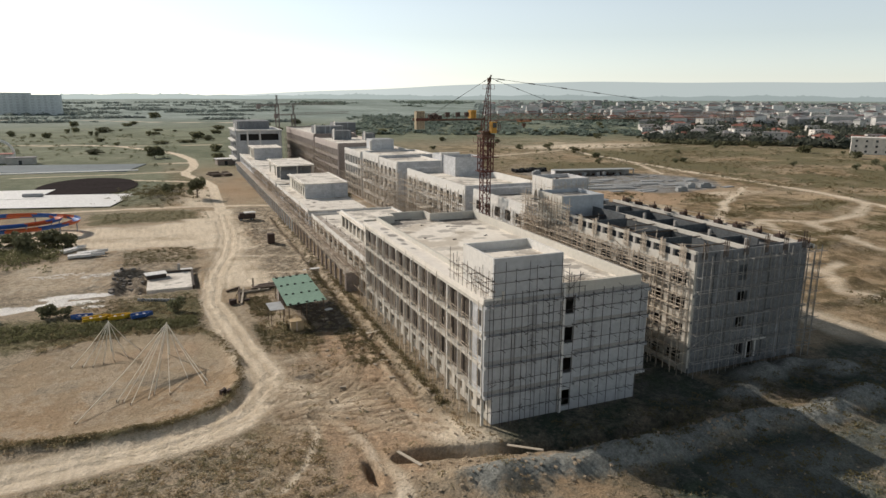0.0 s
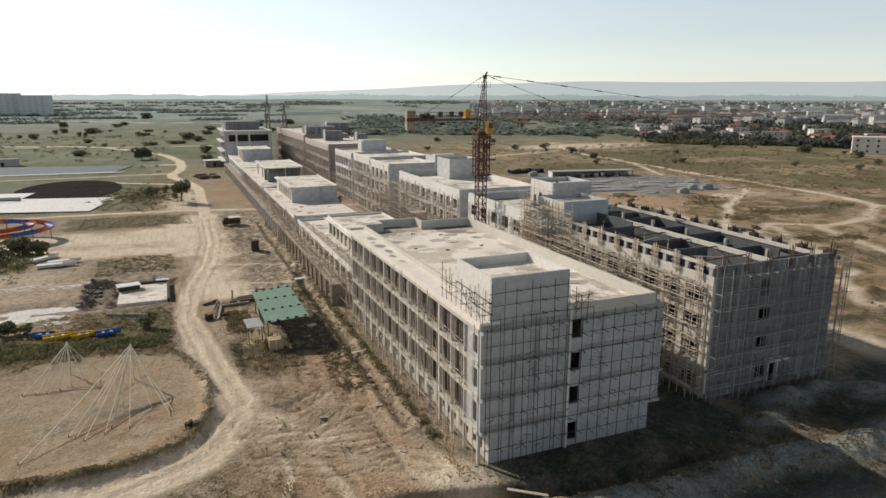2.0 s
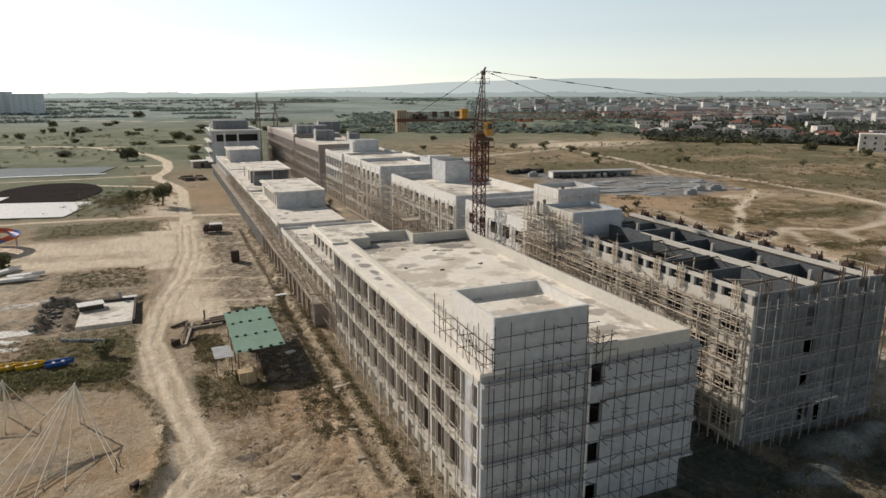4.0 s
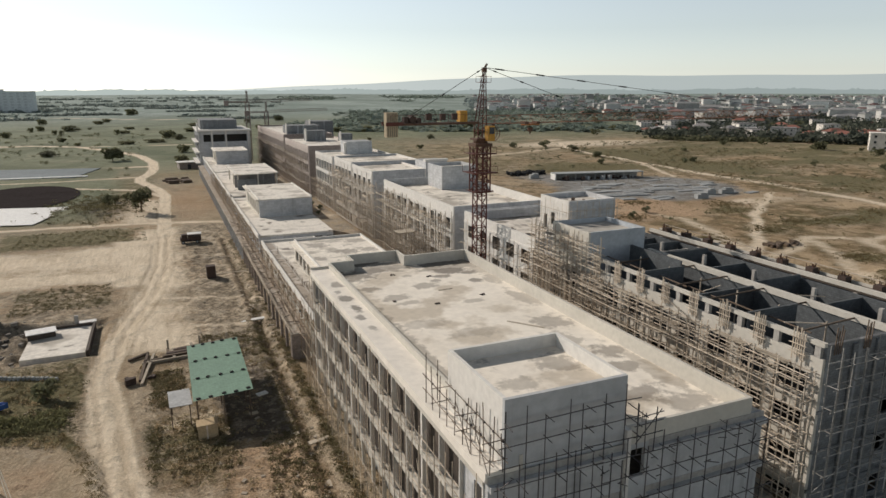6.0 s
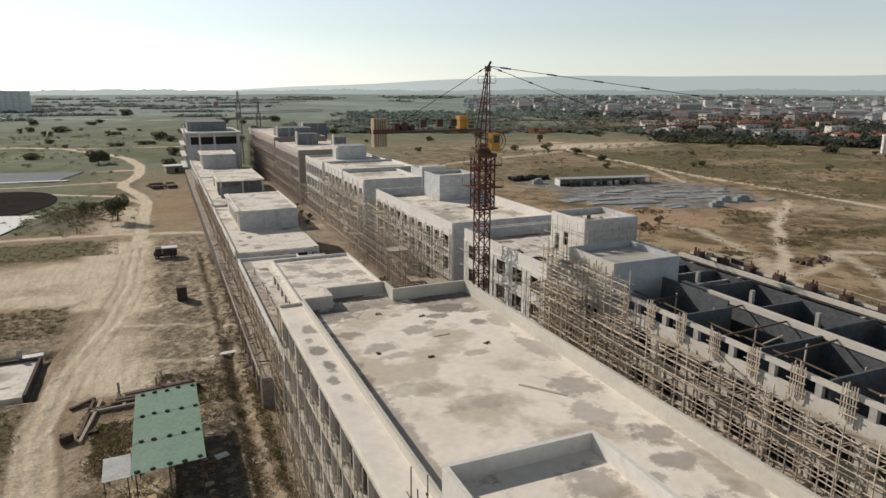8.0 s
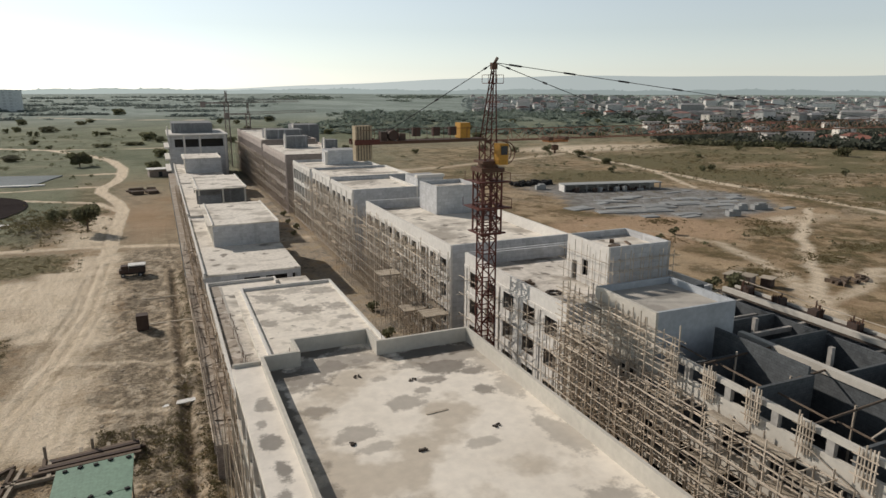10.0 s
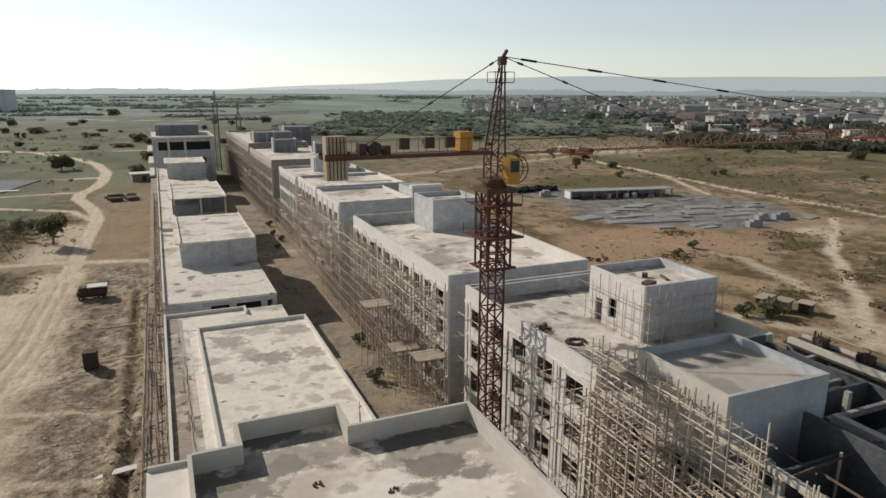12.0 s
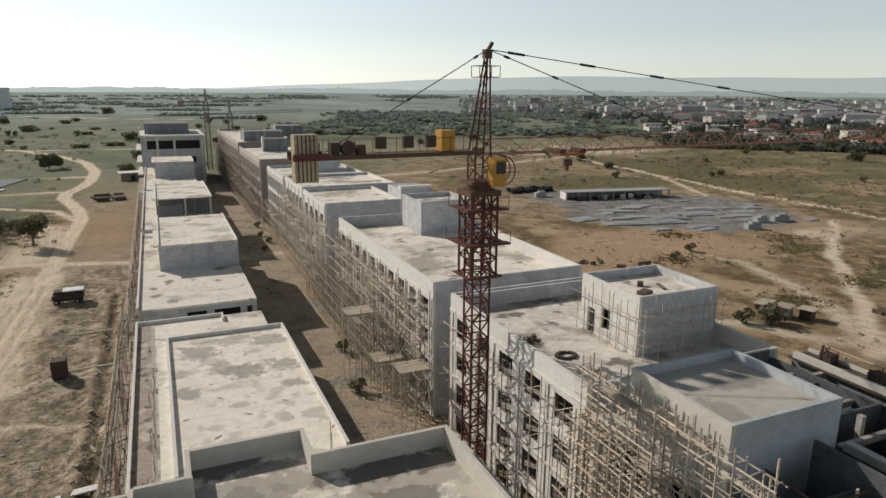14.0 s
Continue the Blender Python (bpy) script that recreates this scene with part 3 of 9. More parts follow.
# ---- mesh helpers ----


class Geo:
    """Collects boxes, poles and sheets into one mesh."""

    def __init__(self):
        self.v, self.f = [], []

    def box(self, x0, x1, y0, y1, z0, z1):
        n = len(self.v)
        self.v += [(x, y, z) for z in (z0, z1) for y in (y0, y1) for x in (x0, x1)]
        self.f += [tuple(n + i for i in q) for q in
                   ((0, 2, 3, 1), (4, 5, 7, 6), (0, 1, 5, 4), (2, 6, 7, 3), (0, 4, 6, 2), (1, 3, 7, 5))]
        return self

    def obox(self, cx, cy, z0, z1, lx, ly, deg):
        c, s = math.cos(radians(deg)), math.sin(radians(deg))
        n = len(self.v)
        for z in (z0, z1):
            for dy in (-ly / 2, ly / 2):
                for dx in (-lx / 2, lx / 2):
                    self.v.append((cx + dx * c - dy * s, cy + dx * s + dy * c, z))
        self.f += [tuple(n + i for i in q) for q in
                   ((0, 2, 3, 1), (4, 5, 7, 6), (0, 1, 5, 4), (2, 6, 7, 3), (0, 4, 6, 2), (1, 3, 7, 5))]
        return self

    def pole(self, p, q, r, sides=5, r2=None):
        p, q = Vector(p), Vector(q)
        d = (q - p).normalized()
        a = d.orthogonal().normalized()
        b = d.cross(a)
        n = len(self.v)
        r2 = r if r2 is None else r2
        for c, rr in ((p, r), (q, r2)):
            for k in range(sides):
                t = 2 * math.pi * k / sides
                self.v.append(tuple(c + (a * math.cos(t) + b * math.sin(t)) * rr))
        for k in range(sides):
            j = (k + 1) % sides
            self.f.append((n + k, n + j, n + sides + j, n + sides + k))
        self.f.append(tuple(n + k for k in reversed(range(sides))))
        self.f.append(tuple(n + sides + k for k in range(sides)))
        return self

    def tube(self, pts, r, sides=5):
        """One connected bent bar through the points."""
        n = len(self.v)
        pts = [Vector(p) for p in pts]
        for i, p in enumerate(pts):
            d = (pts[min(i + 1, len(pts) - 1)] - pts[max(i - 1, 0)]).normalized()
            a = Vector((0, 1, 0)) if abs(d.y) < 0.9 else Vector((1, 0, 0))
            a = (a - d * a.dot(d)).normalized()
            b = d.cross(a)
            self.v += [tuple(p + (a * math.cos(2 * math.pi * k / sides) + b * math.sin(2 * math.pi * k / sides)) * r) for k in range(sides)]
        for i in range(len(pts) - 1):
            for k in range(sides):
                j = (k + 1) % sides
                o = n + i * sides
                self.f.append((o + k, o + j, o + sides + j, o + sides + k))
        return self

    def quad(self, a, b, c, d):
        n = len(self.v)
        self.v += [tuple(a), tuple(b), tuple(c), tuple(d)]
        self.f.append((n, n + 1, n + 2, n + 3))
        return self

    def mesh(self, name, material):
        me = bpy.data.meshes.new(name)
        me.from_pydata(self.v, [], self.f)
        me.materials.append(material)
        me.update()
        return me


def thing(name, label, category, at=(0, 0, 0), group="", kind=""):
    e = new(name)
    e.location = at
    e.empty_display_size = 0.5
    return tagged(e, label, category, group, kind)


def hang(ob, parent):
    """Parents ob, keeping its own coordinates as world ones."""
    ob.parent = parent
    base = Matrix.Translation(parent.location)
    if parent.parent:
        base = Matrix.Identity(4)
    ob.matrix_parent_inverse = base.inverted()
    return ob


def part(name, geo, material, parent, label=""):
    me = geo.mesh(name, material) if isinstance(geo, Geo) else geo
    ob = new(name, me)
    if parent:
        hang(ob, parent)
    return tagged(ob, label)


def single(name, geo, material, label, category, group="", kind=""):
    ob = new(name, geo.mesh(name, material))
    return tagged(ob, label, category, group, kind)


ROD = {}


def rod(name, p, q, r, material, parent, sides=5):
    """A round pole from p to q as a part of its own; all rods of a material share one mesh."""
    key = (material.name, sides)
    if key not in ROD:
        ROD[key] = Geo().pole((0, 0, 0), (0, 0, 1), 1.0, sides).mesh("rod", material)
    ob = new(name, ROD[key])
    p, q = Vector(p), Vector(q)
    d = q - p
    rot = d.to_track_quat("Z", "Y").to_matrix().to_4x4()
    ob.matrix_basis = Matrix.Translation(p) @ rot @ Matrix.Diagonal((r, r, d.length, 1))
    return hang(ob, parent)


SLABS = {}


def slab(name, x0, x1, y0, y1, z0, z1, material, parent, label=""):
    """A box part that shares one unit mesh per material."""
    if material.name not in SLABS:
        SLABS[material.name] = Geo().box(0, 1, 0, 1, 0, 1).mesh("slab", material)
    ob = new(name, SLABS[material.name])
    ob.matrix_basis = Matrix.Translation((x0, y0, z0)) @ Matrix.Diagonal((x1 - x0, y1 - y0, z1 - z0, 1))
    hang(ob, parent)
    return tagged(ob, label)


def wall_sheet(geo, u0, u1, z0, z1, rows, place):
    """One connected wall with through openings; place(u, side, z) gives a corner on the outer (0) or inner (1) face."""
    us = sorted({round(v, 4) for v in [u0, u1] + [c for r in rows for h in r[2] for c in h] if u0 <= v <= u1})
    zs = sorted({round(v, 4) for v in [z0, z1] + [c for r in rows for c in r[:2]] if z0 <= v <= z1})
    index = {}

    def vert(i, k, side):
        key = (i, k, side)
        if key not in index:
            index[key] = len(geo.v)
            geo.v.append(place(us[i], side, zs[k]))
        return index[key]

    def solid(i, k):
        if not (0 <= i < len(us) - 1 and 0 <= k < len(zs) - 1):
            return False
        u, z = (us[i] + us[i + 1]) / 2, (zs[k] + zs[k + 1]) / 2
        return not any(r[0] < z < r[1] and any(a < u < c for a, c in r[2]) for r in rows)

    for i in range(len(us) - 1):
        for k in range(len(zs) - 1):
            if not solid(i, k):
                continue
            for side in (0, 1):
                q = [vert(i, k, side), vert(i + 1, k, side), vert(i + 1, k + 1, side), vert(i, k + 1, side)]
                geo.f.append(tuple(q if side == 0 else reversed(q)))
            for (di, dk, a, c) in ((-1, 0, (i, k), (i, k + 1)), (1, 0, (i + 1, k + 1), (i + 1, k)), (0, -1, (i + 1, k), (i, k)), (0, 1, (i, k + 1), (i + 1, k + 1))):
                if not solid(i + di, k + dk):
                    geo.f.append((vert(*a, 0), vert(*c, 0), vert(*c, 1), vert(*a, 1)))
    return geo


def wall_x(geo, x0, x1, y0, y1, z0, z1, rows):
    """A wall along y between x0 and x1, with rows (za, zb, [(ya, yb), ...]) of through openings."""
    return wall_sheet(geo, y0, y1, z0, z1, rows, lambda u, side, z: ((x1 if side else x0), u, z))


def wall_y(geo, y0, y1, x0, x1, z0, z1, rows):
    """A wall along x between y0 and y1, with rows of through openings."""
    return wall_sheet(geo, x0, x1, z0, z1, rows, lambda u, side, z: (u, (y1 if side else y0), z))


def smooth(e0, e1, x):
    t = np.clip((x - e0) / (e1 - e0), 0, 1)
    return t * t * (3 - 2 * t)


RS = np.random.RandomState(7)
LATTICE = RS.rand(256, 256)


def vnoise(x, y, size):
    """Smooth value noise for arrays, cell `size` metres."""
    u, v = x / size, y / size
    i, j = np.floor(u).astype(int), np.floor(v).astype(int)
    a, b = u - i, v - j
    a, b = a * a * (3 - 2 * a), b * b * (3 - 2 * b)
    g = lambda p, q: LATTICE[p % 256, q % 256]
    return (g(i, j) * (1 - a) + g(i + 1, j) * a) * (1 - b) + (g(i, j + 1) * (1 - a) + g(i + 1, j + 1) * a) * b


def along(x, y, pts):
    """Distance of every (x, y) from a polyline."""
    best = np.full(x.shape, 1e9)
    for (x0, y0), (x1, y1) in zip(pts, pts[1:]):
        dx, dy = x1 - x0, y1 - y0
        t = np.clip(((x - x0) * dx + (y - y0) * dy) / (dx * dx + dy * dy), 0, 1)
        best = np.minimum(best, np.hypot(x - x0 - t * dx, y - y0 - t * dy))
    return best


def rect(x, y, x0, x1, y0, y1, soft):
    """1 inside a rectangle, fading over `soft` metres."""
    return smooth(-soft, soft, np.minimum(np.minimum(x - x0, x1 - x), np.minimum(y - y0, y1 - y)))


def disc(x, y, cx, cy, rx, ry, soft):
    d = np.hypot((x - cx) / rx, (y - cy) / ry)
    return 1 - smooth(1 - soft, 1 + soft, d)


# ---- ground ----
TRACK = [(-60, 6), (-46, 7.0), (-32.5, 8.3), (-28.8, 9.2), (-24.7, 11.3), (-21.6, 15.3), (-20.6, 22.8), (-22.3, 33.3), (-23.8, 48), (-24.9, 56),
         (-23.2, 74), (-20, 89), (-17.6, 110), (-17, 140), (-16.6, 165), (-15.9, 206), (-17.6, 220), (-21, 234.6), (-24.2, 246), (-24.4, 257), (-21, 272), (-19.6, 288),
         (-20, 318), (-26, 354), (-34.4, 378), (-62, 432), (-94, 455), (-180, 470)]


# footpaths and wheel tracks: points and width
SITE_PATHS = [([(-120, 161), (-69, 160.4), (-44, 160), (-18, 157.5), (-2.5, 152.3)], 1.7), ([(-70, 128), (-45, 122), (-19, 118)], 7.5), ([(-80, 118), (-50, 110), (-22, 104)], 4.5),
              ([(-19, 92), (-10, 97), (-2.5, 98)], 0.6), ([(-19, 47.5), (-16, 48.5)], 1.0), ([(-17, 205), (-24, 222), (-45, 235)], 1.4),
              ([(-19, 16), (-8, 4), (-2, -2)], 3.2), ([(-15, 8), (-12, -6), (-16, -20)], 1.2), ([(-90, 258), (-53, 258), (-24, 260)], 1.1),
              ([(-60, 304.5), (-47, 301.5), (-22, 300)], 0.9), ([(-200, 455), (-85, 443), (-54, 430), (-21, 426), (2, 425)], 1.3), ([(-420, 1020), (-134, 925), (-43, 835), (40, 800)], 7.0), ([(-17, 40), (-13, 41)], 1.2), ([(13, 148.4), (20, 149), (29, 149.5)], 1.6),
              ([(-20, 74.5), (-17.4, 73.6), (-10, 70), (-4.4, 68)], 0.6), ([(-18, 87), (-9, 84), (-2.1, 81)], 0.6), ([(-22.1, -4.1), (-19.4, -0.3), (-17.3, 4.5), (-17.8, 9)], 0.4)]
FIELD_PATHS = [([(60, 0), (62, 30), (72, 44), (90, 60), (100, 78), (107, 91), (111, 106), (107, 121), (96, 136)], 1.6), ([(240, 380), (206, 307), (197, 260), (191, 200), (188, 140), (183, 98), (179, 80), (176, 66), (178, 40)], 1.5),
               ([(64, -6), (64, 14), (68, 40)], 2.2), ([(172, 131), (150, 115), (131, 100), (110, 82), (101, 74), (92, 62)], 1.2), ([(90, 64), (108, 71), (123, 76), (133, 70), (157, 75), (172, 82), (183, 93)], 1.7),
               ([(133, 70), (130, 67), (124, 51), (119, 40), (116, 20)], 1.7), ([(120, 72), (112, 60), (98, 46), (84, 34), (70, 26)], 1.5), ([(193, 225), (172, 176)], 1.0),
               ([(60, 262), (110, 268), (160, 290), (206, 307)], 2.4), ([(98, 36), (88, 33), (80, 20), (86, 8)], 1.6), ([(178, 74), (230, 60), (300, 30)], 1.2), ([(94, 64), (84, 78), (70, 92), (60, 110)], 1.6)]
# olive grass patches between the paths: centre, half-width, half-length
FIELD_GRASS = [(126, 57, 5, 4), (146, 58, 9, 5), (149, 88, 11, 5), (136, 92, 6, 4), (133, 111, 9, 5), (170, 93, 7, 5), (104, 46, 6, 3), (121, 88, 5, 5), (100, 85, 5, 4), (140, 120, 7, 5),
               (100, 113, 7, 4), (156, 218, 26, 17), (116, 60, 5, 4), (160, 66, 10, 4), (90, 48, 6, 3), (84, 14, 7, 5), (100, 12, 9, 6), (78, 100, 5, 7), (118, 132, 5, 4)]


RUTS = [[(-22, 13), (-14, 12), (-8, 16), (-6, 24)], [(-14.6, 18.4), (-11, 21.5), (-7.7, 24.9), (-5.6, 31)], [(-18, 10), (-10, 5), (-5, 2)],
        [(-20.4, 22), (-22.2, 33), (-23.8, 48), (-25, 56), (-23.4, 74), (-20, 89), (-17.6, 110), (-17, 140)],
        [(-45, 7.4), (-32, 8.6), (-24.7, 12), (-21.2, 19)], [(-16, 9), (-13, 2), (-14, -8), (-18, -22)], [(-13, 20), (-10, 17), (-6, 15), (-5, 10)]]
# fans of tyre marks where lorries turn off the track
FAN = [[(-20.5 + 0.15 * k_, 17.2 - 1.25 * k_), (-17.5, 15.2 - 1.1 * k_ + 0.5 * math.sin(k_ * 2.1)), (-14, 13.6 - 1.08 * k_ + 0.6 * math.sin(k_ * 1.3)),
        (-10.5, 13.0 - 1.15 * k_ + 0.9 * math.sin(k_ * 0.9)), (-8.2, 13.4 - 1.3 * k_)] for k_ in range(9)]
FAN += [[(-19.5, 14 - 2 * k_), (-14.5, 14.6 - 1.6 * k_), (-11.2, 17.5 - 1.2 * k_), (-9.4 + 0.7 * k_, 22.5)] for k_ in range(3)]


RING = [(-70, 16), (-58, 13.5), (-46.7, 13.0), (-41.8, 12.5), (-36.6, 11.6), (-32.3, 11.8), (-28.4, 12.9), (-25.3, 15.2), (-23.4, 20), (-23.2, 27.3), (-24.8, 35.5), (-27.5, 41)]


def ground_height(x, y):
    rough = 1 + 1.8 * rect(x, y, -15, -2.5, 52, 150, 4) + 0.8 * rect(x, y, -64, -25, 62, 101, 4)
    h = 0.10 * (vnoise(x, y, 9.0) - 0.5) + 0.10 * (vnoise(x + 40, y, 3.0) - 0.5) + 0.10 * rough * (1.3 * vnoise(0.8 * x + 0.6 * y, 0.8 * y - 0.6 * x + 17, 2.1) + 0.9 * vnoise(0.5 * x - 0.87 * y, 0.87 * x + 0.5 * y, 0.9) - 1.1)
    near = 1 - smooth(90, 160, np.abs(y - 30))
    d = along(x, y, TRACK)
    h = h - 0.12 * (1 - smooth(1.5, 3.2, d))
    # ring bank round the sandy arena
    r = np.hypot(x + 37.5, y - 27.5)
    h = h + (0.35 + 0.5 * vnoise(x, y, 2.3)) * np.exp(-(along(x, y, RING) / 0.8) ** 2) - 0.25 * (1 - smooth(12, 15, r))
    # trench in front of the main block, spoil ridge beyond it
    d1 = along(x, y, [(-10.6, -2.5), (-8, -2.8), (-2, -4.2), (5, -6.4), (20, -6.0)])
    h = h - 1.4 * np.exp(-(d1 / 0.9) ** 4) * near
    d1 = np.hypot((x + 14) / 0.6, (y + 3.9) / 2.2)
    h = h - 1.3 * (1 - smooth(0.6, 1.1, d1))
    d2 = along(x, y, [(-11, -7.2), (-4, -9.5), (2, -9.6), (12, -11.3), (24, -10.2), (34, -11.8), (44, -10)])
    h = h + (1.5 + 1.3 * (vnoise(x, y, 4.0) - 0.5) + 0.7 * (vnoise(x, y, 1.4) - 0.5)) * np.exp(-(d2 / 2.0) ** 2) * near * smooth(-12, -2, x)
    d3 = along(x, y, [(6, -19), (20, -17.5), (34, -18)])
    h = h + (1.0 * vnoise(x, y, 3.0)) * np.exp(-(d3 / 2.6) ** 2)
    # service trench along the gallery side
    d4 = along(x, y, [(-4.7, 10), (-4.6, 36), (-4.4, 68), (-4.4, 130)])
    h = h - 0.45 * np.exp(-(d4 / 0.5) ** 2)
    h = h + 0.22 * np.exp(-((d4 - 1.3) / 0.6) ** 2)
    # pit and bank by the platform
    h = h - 0.9 * rect(x, y, -39.5, -25.8, 64.8, 79.5, 0.9) * near
    # spoil heaped against the roofless block
    for cx, cy, rx, ry, hh in ((36.5, -1.0, 3.2, 2.0, 1.3), (42.5, -0.5, 3.5, 1.6, 1.0), (31.0, -4.0, 2.6, 1.6, 0.8), (47.5, -3.0, 3.0, 2.0, 1.1)):
        h = h + hh * np.exp(-(((x - cx) / rx) ** 2 + ((y - cy) / ry) ** 2)) * (0.6 + 0.8 * vnoise(x, y, 1.5))
    # soil heaps on the right-hand field
    for cx, cy, rr, hh in ((108, 46, 6, 1.8), (97, 28, 4, 1.4), (86, 24, 3, 1.1), (99, 38, 3, 0.9), (-31, 176, 9, 1.2), (-40, 183, 6, 1.0)):
        q = np.hypot(x - cx, (y - cy) * 1.3)
        h = h + hh * np.exp(-(q / rr) ** 2) * (0.7 + 0.6 * vnoise(x, y, 2.0))
    # tyre ruts
    for pts in RUTS:
        dr = np.abs(along(x, y, pts) - 0.85)
        h = h - 0.16 * np.exp(-(dr / 0.3) ** 2)
    for pts in FAN:
        dr = np.abs(along(x, y, pts) - 0.8)
        h = h - 0.08 * np.exp(-(dr / 0.2) ** 2) + 0.04 * np.exp(-((dr - 0.4) / 0.2) ** 2)
    # low scrub mounds beside the platform
    for cx, cy, rx, ry, hh in ((-38.5, 79.5, 2.6, 2.2, 1.1), (-36, 74, 1.4, 3.4, 0.9), (-40.6, 71, 1.5, 2.5, 0.8), (-36.2, 68.5, 1.3, 1.6, 0.8)):
        h = h + hh * np.exp(-(((x - cx) / rx) ** 2 + ((y - cy) / ry) ** 2)) * (0.6 + 0.8 * vnoise(x, y, 1.1))
    # level under the buildings
    inside = np.maximum(rect(x, y, -0.5, 19.5, -0.5, 300, 0.8), rect(x, y, 27, 49, 2, 300, 0.8))
    h = h * (1 - inside)
    return h + 6 * smooth(900, 3500, np.hypot(x, y)) * (vnoise(x, y, 400.0))


def ground_kinds(x, y):
    k = {}
    d = along(x, y, TRACK)
    wide = 1.8 + 1.1 * smooth(60, 20, y) + 0.8 * smooth(150, 400, y)
    road = 1 - smooth(wide * 0.5, wide * 1.35, d)
    wander, wander2 = 3.5 * (vnoise(x, y, 11.0) - 0.5), 3.5 * (vnoise(x + 70, y, 9.0) - 0.5)
    for pts, w in SITE_PATHS + FIELD_PATHS:
        right = pts[0][0] > 55
        road = np.maximum(road, (0.62 if 55 < pts[0][0] < 150 else 0.85) * (1 - smooth(w * 0.2, w * (2.2 if right else 1.7), along(x + wander * right, y + wander2 * right, pts))))
    road = np.maximum(road, 0.42 * rect(x, y, 15.5, 28, 45, 262, 0.8))
    arena = disc(x, y, -37.5, 27.5, 15.5, 15.5, 0.04)
    road = np.maximum(road, 0.30 * arena)
    road = np.maximum(road, 0.6 * disc(x, y, 235, 330, 60, 22, 0.5))
    left = 1 - smooth(-2, 2, x)
    n10, n25 = vnoise(x, y, 10.0), vnoise(x + 90, y + 50, 25.0)
    dry = 0.40 + 0.35 * (n10 - 0.5) + 0.3 * (n25 - 0.5)
    dry = dry + 0.22 * left * smooth(62, 40, y) * (1 - arena)
    dry = dry - 0.2 * rect(x, y, -24, -14, 58, 140, 4) + 0.4 * rect(x, y, -13, -2.5, 55, 155, 3) + 0.2 * rect(x, y, -64, -26, 60, 100, 4) - 0.12 * arena
    patchy = 0.6 * vnoise(x + 30, y, 16.0) + 0.4 * vnoise(x, y + 9, 6.0)
    dry = dry + 1.5 * (patchy - 0.5) * smooth(55, 75, x)
    green = 0.10 + 0.25 * (n10 - 0.5)
    green = green + 0.6 * rect(x, y, -70, -27.5, 41, 56, 3) * smooth(13.5, 16.5, np.hypot(x + 37.5, y - 27.5))
    green = green + 0.30 * rect(x, y, -46, -19, -30, 7, 3) * smooth(1.6, 3.0, along(x, y, TRACK)) + 0.25 * rect(x, y, -19, -12, -30, -6, 3) + 0.6 * rect(x, y, -20, -9, 27, 42, 3) + 0.3 * rect(x, y, -14, -4.5, 48, 58, 2) + 0.4 * disc(x, y, -17.2, 50, 2.2, 4.5, 0.5)
    green = green + 0.3 * disc(x, y, -22, 8.0, 2.6, 1.8, 0.6) + 0.6 * disc(x, y, -15.3, 1.6, 2.2, 1.2, 0.6) + 0.6 * disc(x, y, -12.5, -0.5, 1.8, 1.2, 0.6)
    green = green + 0.62 * rect(x, y, -52, -20, 135, 154, 2.5) + 0.45 * rect(x, y, -41, -25, 86, 100, 2) + 0.5 * rect(x, y, -120, -20, 165, 260, 4) + 0.55 * rect(x, y, -40, -26, 50, 64, 2)
    ring = np.exp(-(along(x, y, RING) / 0.95) ** 2)
    green = green + 0.75 * ring
    green = green + 0.35 * np.exp(-(along(x, y, [(-2.6, 8), (-2.8, 130)]) / 0.7) ** 2) + 0.15 * rect(x, y, -8, -4.5, 18, 34, 2)
    green = green + 0.35 * rect(x, y, 8, 140, -40, -12, 5) + 0.3 * rect(x, y, 18, 28, 60, 190, 2) * (n10 > 0.5)
    green = green + 0.6 * rect(x, y, 60, 400, 170, 300, 20) * n25 + 0.4 * rect(x, y, 150, 300, 60, 170, 12) * (patchy - 0.35) * 2
    for cx, cy, rx, ry in FIELD_GRASS:
        green = green + 0.75 * disc(x, y, cx, cy, rx, ry, 0.6)
    road = np.maximum(road, 0.6 * disc(x, y, 158, 121, 15, 6, 0.5) * (0.5 + 0.8 * n10))
    green = green + smooth(170, 205, x) * 1.1 * np.clip(patchy - 0.2, 0, 1) * smooth(40, 90, y)
    for pts in RUTS:
        dr = np.abs(along(x, y, pts) - 0.85)
        road = road - 0.22 * np.exp(-(dr / 0.4) ** 2)
    road = np.maximum(road, 1.0 * rect(x, y, -27, -15.5, 97, 136, 3) * (0.7 + 0.6 * n10))
    road = np.maximum(road, 0.72 * rect(x, y, -66, -20, 102, 132, 4) * (0.6 + 0.8 * n10))
    road = np.maximum(road, 0.85 * rect(x, y, -24, -13, 62, 150, 3) * (0.35 + 0.9 * vnoise(x + 5, y, 5.0)))
    road = np.maximum(road, 0.7 * rect(x, y, -31, -16, 150, 200, 4) * (0.3 + 0.9 * vnoise(x + 5, y, 6.0)))
    road = np.maximum(road, 0.45 * rect(x, y, -60, -40, 71, 95, 4) * (0.6 + 0.8 * n10))
    road = np.clip(road, 0, 1)
    k["road"] = road
    k["dry"] = np.clip(dry + 0.10 * smooth(60, 110, x) + 0.15 * smooth(130, 200, x), 0, 1) * (1 - 0.5 * road)
    k["green"] = np.clip(green, 0, 1) * (1 - road)
    k["field"] = np.clip(smooth(50, 62, x) * (0.80 + 0.5 * (n25 - 0.5)), 0, 1) * (1 - 0.9 * road) * (1 - 0.5 * smooth(300, 420, y)) * (1 - 0.9 * np.clip(green, 0, 1))
